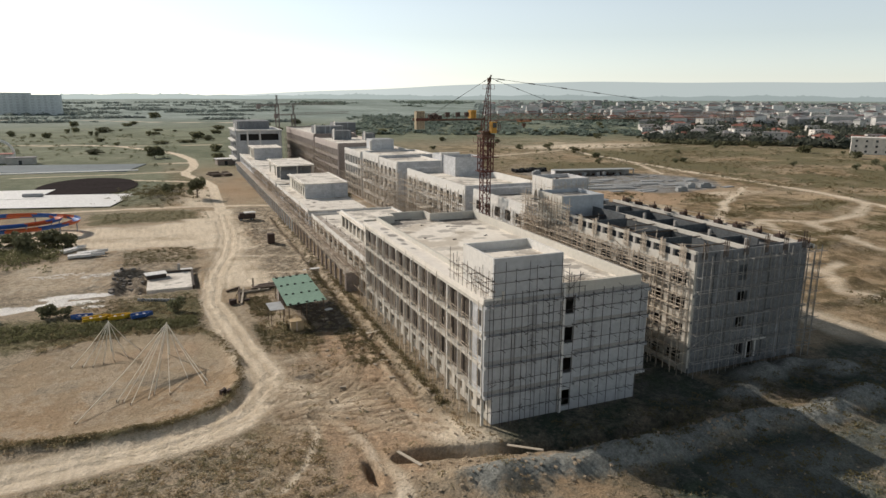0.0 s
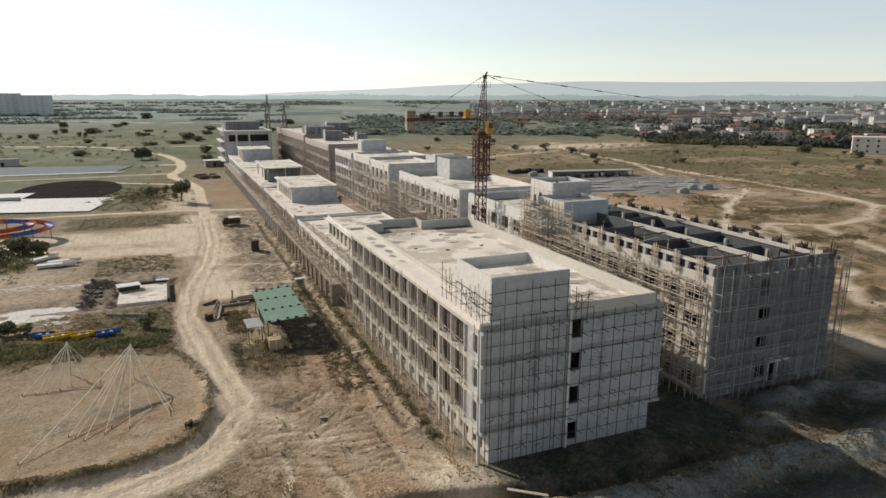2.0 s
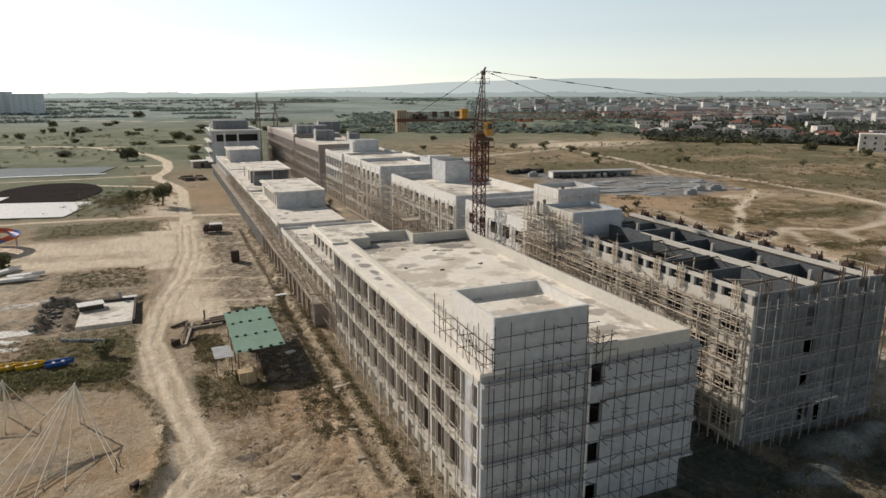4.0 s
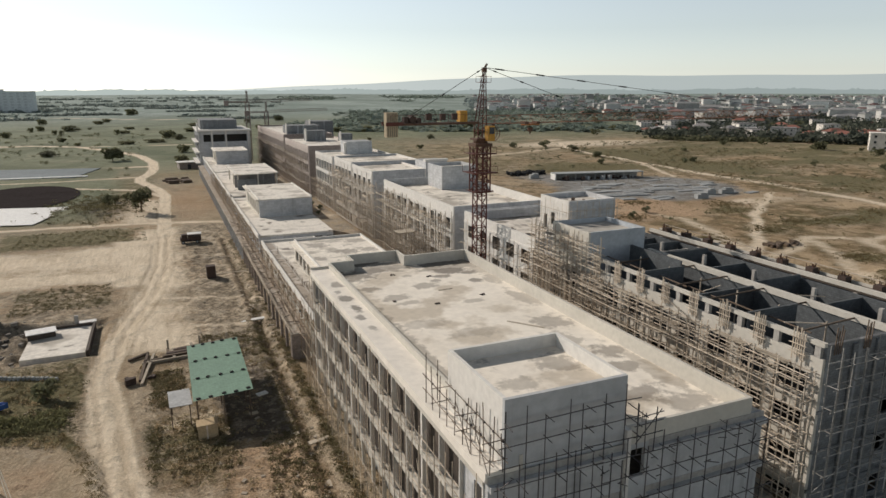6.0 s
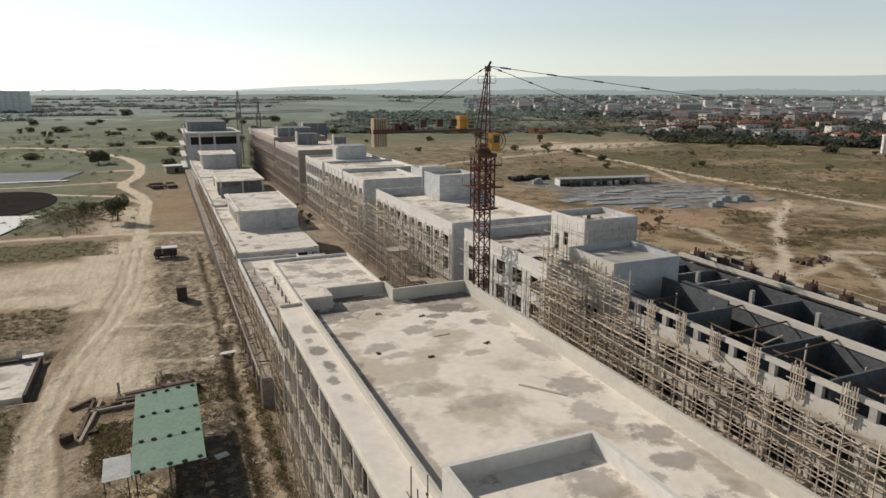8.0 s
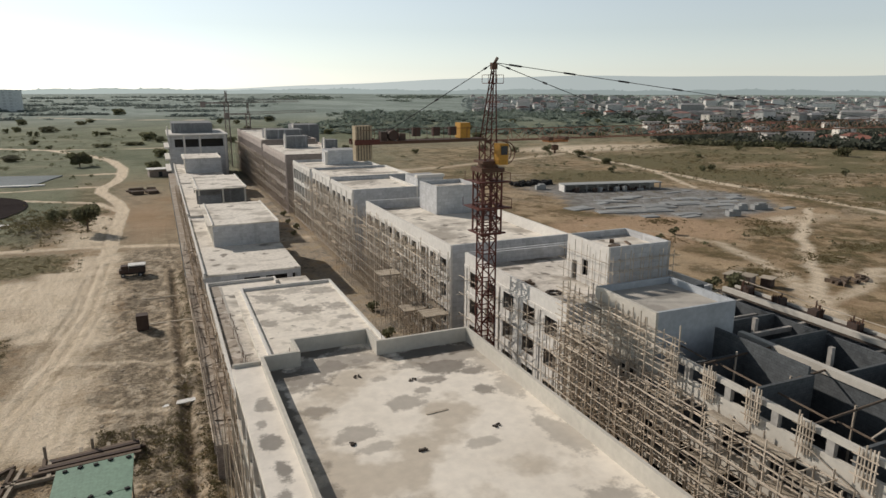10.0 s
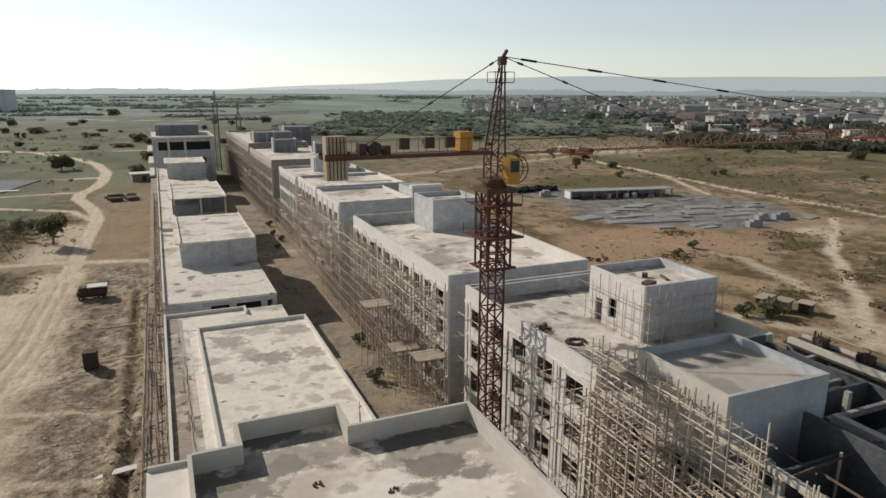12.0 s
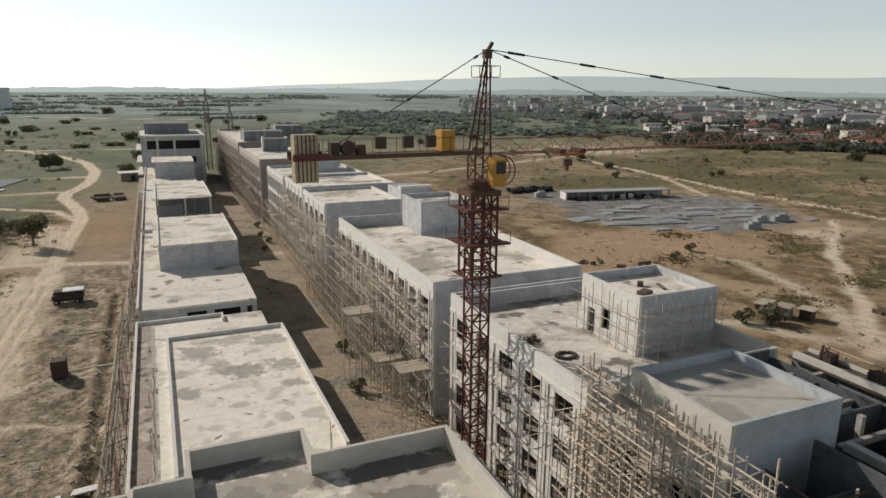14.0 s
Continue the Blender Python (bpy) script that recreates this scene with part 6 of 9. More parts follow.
slab("window_sill_panel", 36.2, 37.6, 2.95, 3.15, 0, 1.1, M_BLOCK, B)
slab("door_canopy", 37.4, 40.6, 2.0, 2.9, 3.3, 3.5, M_WALL_WHITE, B, "small white canopy slab over the door")
slab("door_frame", 38.2, 38.35, 2.85, 3.25, 0, 2.8, M_WALL_WHITE, B)
slab("door_frame", 39.65, 39.8, 2.85, 3.25, 0, 2.8, M_WALL_WHITE, B)
slab("plinth", 28.6, 47.1, 2.7, 2.9, 0, 0.6, M_BLOCK, B)
for x in (31.5, 34.2, 40.6, 43.6):
    slab("pilaster", x, x + 0.5, 2.72, 2.9, 0.6, 15.2, M_BLOCK, B)
for f in FLOORS[1:4]:
    slab("floor_band", 28.5, 47.2, 2.78, 2.9, f - 0.25, f, M_BLOCK, B)
part("field_wall", wall_x(Geo(), 46.9, 47.2, 2.9, 44.0, 0, 14.4, []), M_BLOCK, B)
for f in FLOORS[1:4]:
    # top floor takes the room-shade colour to darken the open storey
    slab("floor_slab", 28.8, 46.9, 3.2, 44.0, f - 0.25, f, M_ROOM_SHADE if f > 9 else M_CONC, B)
slab("roof_slab", 28.8, 36.6, 33.0, 44.0, 13.15, 13.4, M_CONC, B)
slab("stair_wall", 31, 31.2, 3.2, 44, 0, 9.85, M_ROOM_SHADE, B)
slab("stair_wall", 31.2, 46.9, 5.2, 5.4, 0, 9.85, M_ROOM_SHADE, B)
slab("spine_beam", 36.7, 37.25, 3.2, 32.6, 15.0, 15.5, M_PLASTER, B, "pale spine beam over the open rooms")
# walls of the open rooms, shade painted into their material
slab("spine_wall", 36.85, 37.1, 3.2, 43.6, 10.1, 15.0, M_ROOMWALL_SHADE, B)
# dark colour stands for the shade inside the gallery
slab("gallery_slab", 46.4, 48.5, 3.2, 44.0, 14.4, 14.6, M_INFILL, B, "outer slab strip painted dark for the shaded gallery interior")
slab("gallery_kerb", 48.5, 48.75, 3.2, 44.0, 14.3, 14.85, M_PLASTER, B)
slab("gallery_wall", 43.9, 44.15, 8, 43.6, 10.1, 15.0, M_ROOMWALL_SHADE, B)
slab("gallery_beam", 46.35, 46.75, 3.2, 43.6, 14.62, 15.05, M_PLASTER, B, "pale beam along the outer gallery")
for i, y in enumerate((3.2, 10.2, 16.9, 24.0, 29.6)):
    slab("cross_wall", 28.85, 34.5 if i % 2 else 36.85, y, y + 0.22, 10.1, 15.2 + 0.5 * (i % 2), M_ROOMWALL_SHADE, B)
    slab("cross_wall", 37.1, 43.9, y + 0.6, y + 0.82, 10.1, 15.4 - 0.5 * (i % 2), M_ROOMWALL_SHADE, B)
slab("cross_wall", 34.2, 34.42, 24.3, 32.6, 10.1, 16.2, M_ROOMWALL_SHADE, B)
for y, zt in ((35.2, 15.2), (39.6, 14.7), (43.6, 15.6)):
    slab("cross_wall", 37.1, 43.9, y, y + 0.22, 10.1, zt, M_ROOMWALL_SHADE, B)
for y in (33.4, 37.0, 41.4):
    slab("cross_beam", 37.1, 43.9, y, y + 0.3, 14.2, 14.6, M_CONC, B)
for y in (6.5, 13.0, 20.0, 27.0, 34.0, 41.0):
    slab("cross_beam", 44.15, 46.9, y, y + 0.3, 13.9, 14.4, M_CONC, B)
    slab("column", 40.2, 40.55, y, y + 0.35, 10.1, 15.6, M_CONC, B)
for i in range(6):
    y = 6.0 + 4.6 * i
    rod("prop_beam", (28.8, y, 15.3), (36.7, y + 0.5, 15.3), 0.09, M_TIMBER_DARK, B)
    rod("prop", (33, y + 0.3, 10.1), (33.1, y + 0.3, 15.6), 0.08, M_TIMBER, B)
    rod("prop_beam", (31, y, 15.0), (31.2, y + 4.6, 15.05), 0.07, M_TIMBER_DARK, B)
for k in range(18):
    x, y = RND.choice((RND.uniform(29.2, 35.5), RND.uniform(37.6, 43.0))), RND.uniform(4, 31)
    a, l = RND.uniform(0, 3.14), RND.uniform(1.2, 2.6)
    z = RND.choice((10.2, 10.4, 15.2))
    rod("loose_pole", (max(28.9, x - l * math.cos(a)), y - l * math.sin(a), z), (min(43.6, x + l * math.cos(a)), y + l * math.sin(a), z + RND.uniform(0, 0.3)), 0.06, M_TIMBER if k % 3 else M_TIMBER_DARK, B, 4)
for i in range(8):
    y = 4.4 + 3.7 * i
    for k in range(6):
        rod("formwork_stave", (28.28, y + 0.2 * k, 13.7 + RND.uniform(-0.2, 0.2)), (28.28 + RND.uniform(-0.05, 0.05), y + 0.2 * k, 15.7 + RND.uniform(0, 0.7)), 0.05, M_TIMBER, B, 4)
    for z in (14.2, 14.9, 15.4):
        rod("formwork_waler", (28.2, y - 0.2, z), (28.2, y + 1.3, z), 0.045, M_TIMBER, B, 4)
for i in range(11):
    y = 41.9 - 3.75 * i
    g = Geo()
    for k in range(9):
        px, py = 47.95 + RND.uniform(-0.55, 0.55), y + RND.uniform(-0.55, 0.55)
        rod("starter_bar", (px, py, 14.5), (px + RND.uniform(-0.2, 0.2), py + RND.uniform(-0.2, 0.2), 15.3 + RND.uniform(0, 0.6)), 0.06, M_REBAR, B, 4)
    g.box(47.5, 48.4, y - 0.45, y + 0.45, 14.6, 15.3)
    part("column_formwork", g, M_RUST, B, "dark shuttering box with starter bars")
rod("ledger", (48.6, 3.0, 15.5), (48.6, 24.0, 15.6), 0.05, M_TIMBER, B, 4)
rod("ledger", (48.6, 23.5, 15.5), (48.6, 43.5, 15.5), 0.05, M_TIMBER, B, 4)
for i in range(6):
    x = 29.4 + i * 3.3
    for k in range(4):
        rod("formwork_stave", (x + 0.22 * k, 2.75, 14.6), (x + 0.22 * k + RND.uniform(-0.1, 0.1), 2.7, 16.4 + RND.uniform(0, 0.8)), 0.05, M_TIMBER_DARK, B, 4)
# plastered rooftop room at its rear
R = thing("rooftop_room", "pale rendered rooftop room with shallow sunk roof", "rooftop room", (28.5, 33, 13.4), "rooftop rooms")
# sunlit west wall gets the paler material, shaded walls the bluish one
for nm, a in (("wall", (28.48, 28.75, 32.9, 40.45)), ("wall", (36.2, 36.48, 32.9, 40.45)), ("wall", (28.75, 36.2, 32.9, 33.15)), ("wall", (28.75, 36.2, 40.2, 40.45))):
    slab(nm, *a, 10.1 if a[0] > 28.6 and a[2] < 33 else 13.4, 18.06, M_PLASTER if a[1] < 29 else M_BLUEWHITE, R)
slab("roof", 28.75, 36.2, 33.15, 40.2, 17.3, 17.5, M_ROOF_GREY, R, "sunk concrete roof with darker patches")

scaffold("dense weathered timber scaffold on the street wall", ((28.0, 3.0), (28.0, 44.5)), (1.3, 2.7, 4.1, 5.5, 6.9, 8.3, 9.7, 11.1, 12.4, 13.3), 1.2, RND, M_TIMBER, r=0.055, depth=0.95, over=0.8)
scaffold("outer timber scaffold before the window bays", ((27.1, 3.0), (27.1, 33.0)), (2.0, 3.4, 4.8, 6.2, 7.6, 9.0, 10.4, 11.8, 12.9), 1.5, random.Random(66), M_TIMBER, r=0.045, depth=0.7, boards=False, over=1.3, skip=0.5)
scaffold("deep timber scaffold tower in the corner between the blocks", ((27.3, 33.0), (27.3, 44.6)), (1.6, 3.2, 4.8, 6.4, 8.0, 9.6, 11.2, 12.6), 1.05, RND, M_TIMBER, r=0.05, depth=0.9, over=1.3)
scaffold("close timber scaffold hiding the rooftop room's street side", ((27.95, 29.5), (27.95, 44.4)), (9.0, 10.2, 11.4, 12.5, 13.5, 14.5, 15.4, 16.2, 17.0), 0.95, random.Random(71), M_TIMBER, r=0.05, depth=0.55, boards=False, over=1.5, skip=0.12)
scaffold("upper timber scaffold with a plank walk before the rooftop room", ((27.35, 33.0), (27.35, 44.2)), (12.9, 14.0, 15.0, 15.9, 16.7), 1.25, random.Random(72), M_TIMBER, r=0.045, depth=0.5, over=1.6, skip=0.3, rows=(0,))
scaffold("dark pole scaffold against the grey end wall", ((28.2, 2.1), (48.6, 2.1)), (1.8, 3.6, 5.4, 7.2, 9.0, 10.8, 12.6, 14.4), 1.3, RND, M_POLE_GREY,
         r=0.045, depth=-0.8, boards=False, over=1.6)
scaffold("timber pole scaffold at the building's outer corner", ((48.4, 2.6), (48.4, 14.0)), (1.8, 3.6, 5.4, 7.2, 9.0, 10.8, 12.6), 1.5, RND, M_TIMBER,
         r=0.04, depth=-0.8, boards=False, joined=True)

D1 = terrace_block("street_building", "pale four-storey concrete building with barred window openings", 28.8, 46.5, 45.0, 67.4, 14.82, bay=3.6, win=2.3, frames=True, wallm=M_WALL_WHITE, roofm=M_ROOF_DIRTY)
slab("cross_parapet", 29.1, 46.2, 66.2, 66.5, 13.4, 14.8, M_PLASTER_GREY, D1)
S = thing("stair_tower", "grey rendered stair tower wrapped in pale scaffold poles", "stair tower", (37.4, 50.5, 13.4), "rooftop rooms")
part("wall", wall_x(Geo(), 37.4, 37.65, 50.5, 58.1, 13.4, 18.35, [(13.4, 15.6, [(56.1, 57.0)]), (14.3, 16.1, [(54.0, 55.1)])]), M_WALL_WHITE, S)
slab("wall", 45.3, 45.55, 50.5, 58.1, 13.4, 18.35, M_PLASTER_GREY, S)
slab("wall", 37.65, 45.3, 50.5, 50.75, 13.4, 18.35, M_PLASTER_GREY, S)
slab("wall", 37.65, 45.3, 57.85, 58.1, 13.4, 18.35, M_PLASTER_GREY, S)
slab("roof", 37.65, 45.3, 50.75, 57.85, 17.4, 17.6, M_ROOF_PALE, S, "pale roof with rubble scraps")
slab("inner_wall", 39.5, 39.7, 50.8, 57.8, 13.4, 17.3, M_ROOM_SHADE, S)
scaffold("pale pole scaffold round the stair tower", ((37.2, 50.0), (45.9, 50.0)), (14.6, 15.8, 17.0), 1.3, random.Random(3), M_TIMBER, r=0.035, depth=-0.6, boards=False, over=1.5, joined=True)
for k in range(8):
    rod("pole", (36.9, 50.2 + 1.1 * k, 13.4), (36.85, 50.2 + 1.1 * k + RND.uniform(-0.1, 0.1), 16.8 + RND.uniform(0, 1.8)), 0.035, M_TIMBER, S, 4)
for z in (14.4, 15.6, 16.8):
    rod("pole", (36.85, 49.5, z), (36.85, 59.0, z), 0.035, M_TIMBER, S, 4)
for x, y, h, l, w, deg in ((40, 53, 0.3, 1.2, 0.8, 20), (41.2, 55, 0.4, 0.5, 0.5, 50), (42.6, 54, 0.15, 1.6, 0.3, 70)):
    single("timber_offcut", Geo().obox(x, y, 17.6, 17.6 + h, l, w, deg), M_TIMBER_DARK, "dark timber offcut lying on the tower roof", "offcut", "offcuts")
hole = Geo()
for k in range(14):
    a = 2 * math.pi * k / 14
    hole.obox(32.3 + 0.75 * math.cos(a), 52.7 + 0.6 * math.sin(a), 13.4, 13.5 + RND.uniform(0, 0.1), 0.5, 0.3, math.degrees(a) + 90)
single("mortar_ring", hole, M_INFILL, "dark ring of mixed mortar on the roof", "mortar", kind="stuff")
g = Geo()
for k in range(16):
    g.obox(31.2 + RND.uniform(-0.7, 0.7), 56.6 + RND.uniform(-0.5, 0.5), 13.4, 13.4 + RND.uniform(0.1, 0.5), RND.uniform(0.2, 0.7), RND.uniform(0.1, 0.3), RND.uniform(0, 180))
single("rubble_pile", g, M_TIMBER_DARK, "dark pile of boards and rubble on the roof", "rubble", "rubble piles", kind="stuff")
scaffold("thin timber scaffold against the barred windows", ((28.1, 46.5), (28.1, 67.4)), (1.7, 4.4, 7.1, 9.8, 12.0), 1.5, RND, M_TIMBER, r=0.04, depth=0.9, boards=False, over=2.2, rows=(0,), skip=0.15)

terrace_block("street_building", "long pale four-storey concrete building with scaffolded street wall", 28.4, 46.5, 70.9, 108.4, 14.95, bay=3.4, win=2.0, wallm=M_WALL_WHITE, roofm=M_ROOF)
H2 = thing("rooftop_room", "grey rendered rooftop room beside the parapet", "rooftop room", (38, 99, 13.4), "rooftop rooms")
for a in ((38.0, 38.25, 98.5, 106.5), (45.8, 46.05, 98.5, 106.5), (38.25, 45.8, 98.5, 98.75), (38.25, 45.8, 106.25, 106.5)):
    slab("wall", *a, 13.4, 18.3, M_PLASTER_GREY, H2)
slab("roof", 38.25, 45.8, 98.75, 106.25, 17.4, 17.6, M_ROOF_PALE, H2)
terrace_block("street_building", "grey four-storey concrete building stepping up towards the street", 28.2, 41.5, 116.5, 133.5, 15.8, bay=3.3, win=2.2, wallm=M_WALL_WHITE, roofm=M_ROOF, floors=(0, 3.6, 7.2, 10.8, 15.3), sill=0.5, head=2.9)
terrace_block("street_building", "grey four-storey concrete building with dark bay openings", 28.2, 46.5, 134.0, 152.0, 16.1, bay=3.3, win=2.2, wallm=M_WALL_WHITE, roofm=M_ROOF, floors=(0, 3.6, 7.2, 10.9, 15.6), sill=0.5, head=2.9)
H3 = thing("rooftop_room", "grey rooftop stair room with doorway", "rooftop room", (41.6, 118, 0), "rooftop rooms")
part("walls", wall_x(Geo(), 41.6, 47, 116.8, 124, 0, 17.4, []), M_PLASTER_GREY, H3)
slab("coping", 41.4, 47.2, 116.6, 118.0, 17.4, 17.9, M_WALL_WHITE, H3)
terrace_block("street_building", "tall grey four-storey concrete shell with open bays", 28.4, 47.0, 155.5, 177.0, 15.5, bay=3.3, win=2.5, wallm=M_WALL_WHITE, endm=M_PLASTER_GREY, floors=(0, 3.5, 7.0, 10.6, 14.9), sill=0.3, head=2.9)
H4 = thing("rooftop_room", "grey rooftop tank room", "rooftop room", (36, 168, 14.9), "rooftop rooms")
slab("walls", 36, 44, 168, 175, 14.9, 18.6, M_PLASTER_GREY, H4)
slab("fin", 35.2, 35.9, 168, 168.6, 14.9, 18.2, M_WALL_WHITE, H4)
terrace_block("street_building", "brown four-storey concrete shell with deep open bays", 27.6, 46.5, 184.0, 226.0, 16.4, bay=3.2, win=2.1, wallm=M_PINK, endm=M_BROWNWALL, floors=(0, 3.8, 7.5, 11.2, 15.8), sill=0.4, head=2.9)
terrace_block("street_building", "brown four-storey concrete shell at the far end", 27.6, 46.5, 229.0, 300.0, 17.4, bay=3.3, win=2.1, wallm=M_PINK, endm=M_BROWNWALL, floors=(0, 3.9, 7.8, 11.7, 16.8), sill=0.4, head=2.9)
for x0, x1, y0, y1, zt in ((31, 44, 240, 250, 20.0), (33, 40, 212, 217, 19.5), (44, 48, 205, 210, 18.6), (45, 55, 262, 274, 20.5)):
    e = thing("rooftop_room", "grey rooftop room with white corner fin", "rooftop room", (x0, y0, 15), "rooftop rooms")
    slab("walls", x0, x1, y0, y1, 0 if x1 > 47 else 14.9, zt, M_BLOCK, e)
    slab("fin", x0 - 0.5, x0 - 0.02, y0 - 0.3, y0 + 0.8, 15.1, zt + 0.8, M_WALL_WHITE, e)
scaffold("timber scaffold along the long street wall", ((27.8, 70.5), (27.8, 109.0)), (1.6, 3.1, 4.6, 6.1, 7.6, 9.1, 10.6, 12.1), 1.15, RND, M_TIMBER, r=0.055, depth=0.95, over=2.2)
scaffold("outer timber scaffold in the service street", ((26.2, 76.0), (26.2, 118.0)), (1.6, 3.2, 4.8, 6.4, 8.0), 1.2, RND, M_TIMBER, depth=1.2, joined=True)
scaffold("timber scaffold on the stepped grey building", ((27.6, 112.0), (27.6, 153.0)), (1.6, 3.2, 4.8, 6.4, 8.0, 9.6, 11.2, 12.8), 1.25, RND, M_TIMBER, depth=1.0, joined=True)
scaffold("timber scaffold on the tall grey shell", ((27.8, 155.0), (27.8, 178.0)), (1.8, 3.6, 5.4, 7.2), 1.7, RND, M_TIMBER, depth=1.0, joined=True)
scaffold("timber scaffold on the brown shells", ((27.0, 184.0), (27.0, 298.0)), (2, 4.5, 7, 9.5, 12), 2.2, RND, M_TIMBER, r=0.06, depth=1.0, joined=True)
# loading platforms on posts in the street
for x, y, z in ((23.7, 82.5, 8.9), (25.0, 76.0, 5.5), (25.6, 70.0, 6.6)):
    e = thing("loading_platform", "timber loading platform on crossed poles", "platform", (x, y, 0), "loading platforms")
    for k in range(9):
        slab("board", x - 1.6, x + 1.6, y - 1.4 + 0.31 * k, y - 1.4 + 0.31 * k + 0.28, z, z + 0.06, M_BOARD, e)
    for dx in (-1.5, 0, 1.5):
        for dy in (-1.3, 1.3):
            rod("post", (x + dx, y + dy, gz(x + dx, y + dy) - 0.05), (x + dx, y + dy, z + RND.uniform(0.1, 0.7)), 0.05, M_TIMBER, e)
    for zz in (z * 0.35, z * 0.7, z - 0.08):
        for dy in (-1.36, 1.36):
            rod("ledger", (x - 1.8, y + dy, zz), (x + 1.8, y + dy, zz), 0.045, M_TIMBER, e)
    rod("brace", (x - 1.5, y - 1.42, 0.2), (x + 1.5, y - 1.42, z * 0.7), 0.04, M_TIMBER, e)
    rod("brace", (x + 1.5, y + 1.42, 0.2), (x - 1.5, y + 1.42, z * 0.7), 0.04, M_TIMBER, e)

# ---- tower crane ----


def lattice(e, name, p, q, w, h, step, r, material, tri=False, up=Vector((0, 0, 1)), lace=0.6, split=False):
    """A lattice beam from p to q: chords and lacing as one mesh part."""
    p, q = Vector(p), Vector(q)
    d = (q - p).normalized()
    side = d.cross(up).normalized()
    u = side.cross(d).normalized()
    offs = [side * -w / 2, side * w / 2, side * w / 2 + u * h, side * -w / 2 + u * h]
    if tri:
        offs = [side * -w / 2, side * w / 2, u * h]
    g = Geo()
    n = max(2, int(round((q - p).length / step)))
    if split:
        frame_ = part(name, Geo().pole(p + offs[0], q + offs[0], r, 5), material, e)
        for o in offs[1:]:
            rod("chord", p + o, q + o, r, material, frame_)
        for i in range(n):
            a, b = p.lerp(q, i / n), p.lerp(q, (i + 1) / n)
            for k in range(len(offs)):
                o, o2 = offs[k], offs[(k + 1) % len(offs)]
                rod("cross_bar", a + o, a + o2, r * lace, material, frame_, 4)
                rod("lacing", a + (o if i % 2 else o2), b + (o2 if i % 2 else o), r * lace, material, frame_, 4)
        return frame_
    for o in offs:
        g.pole(p + o, q + o, r, 5)
    for i in range(n):
        a, b = p.lerp(q, i / n), p.lerp(q, (i + 1) / n)
        for k in range(len(offs)):
            o, o2 = offs[k], offs[(k + 1) % len(offs)]
            g.pole(a + o, a + o2, r * lace, 4)
            g.pole(a + (o if i % 2 else o2), b + (o2 if i % 2 else o), r * lace, 4)
    return part(name, g, material, e)


CX, CY, CA = 26.55, 57.3, radians(2)
K = thing("tower_crane", "faded red and yellow tower crane with lattice jib", "crane", (CX, CY, 0), "tower cranes")
jd = Vector((math.cos(CA), math.sin(CA), 0))
jn = Vector((-jd.y, jd.x, 0))
c0 = Vector((CX, CY, 0))
slab("base", CX - 2.0, CX + 2.0, CY - 2.0, CY + 2.0, -0.2, 0.5, M_CONC, K, "concrete crane footing")
lattice(K, "mast", c0 + Vector((0, -0.75, 0.5)), c0 + Vector((0, -0.75, 26.6)), 1.5, 1.5, 1.5, 0.1, M_CRANE_RED, up=Vector((0, 1, 0)), lace=0.7, split=True)
lattice(K, "climbing_cage", c0 + Vector((0, -1.1, 19.5)), c0 + Vector((0, -1.1, 26.0)), 2.2, 2.2, 1.6, 0.11, M_CRANE_RED, up=Vector((0, 1, 0)), split=True)
for z, w in ((22.3, 1.9), (19.6, 1.5), (25.0, 1.75)):
    g = Geo()
    g.box(CX - w, CX + w, CY - w, CY - 1.15, z, z + 0.16).box(CX - w, CX + w, CY + 1.15, CY + w, z, z + 0.08)
    g.box(CX + 1.15, CX + w, CY - 1.15, CY + 1.15, z, z + 0.08).box(CX - w, CX - 1.15, CY - 1.15, CY + 1.15, z, z + 0.08)
    part("walkway", g, M_CRANE_RED, K)
    if z != 19.6:
        for sx, sy in ((-1, -1), (1, -1), (1, 1), (-1, 1)):
            rod("rail_post", (CX + w * sx, CY + w * sy, z), (CX + w * sx, CY + w * sy, z + 1.0), 0.03, M_CRANE_RED, K, 4)
        rod("handrail", (CX - w, CY - w, z + 1.0), (CX + w, CY - w, z + 1.0), 0.03, M_CRANE_RED, K, 4)
        rod("handrail", (CX + w, CY - w, z + 1.0), (CX + w, CY + w, z + 1.0), 0.03, M_CRANE_RED, K, 4)
part("slewing_ring", Geo().box(CX - 1.3, CX + 1.3, CY - 1.3, CY + 1.3, 26.05, 26.5).pole((CX, CY, 26.5), (CX, CY, 26.95), 1.0, 20).box(CX - 1.1, CX + 1.1, CY - 1.1, CY + 1.1, 26.95, 27.2), M_CRANE_BROWN, K)
lattice(K, "tower_head", c0 + Vector((0, -0.65, 27.2)), c0 + Vector((0, -0.65, 29.4)), 1.3, 1.3, 1.1, 0.08, M_CRANE_RED, up=Vector((0, 1, 0)), split=True)
g = Geo()
apex = Vector((CX + 0.5, CY, 36.4))
for sx in (-0.65, 0.65):
    for sy in (-0.6, 0.6):
        foot = Vector((CX + sx, CY + sy, 29.2))
        g.pole(foot, apex + Vector((0.12 * (1 if sx > 0 else -1), 0.2 * (1 if sy > 0 else -1), 0)), 0.075, 5)
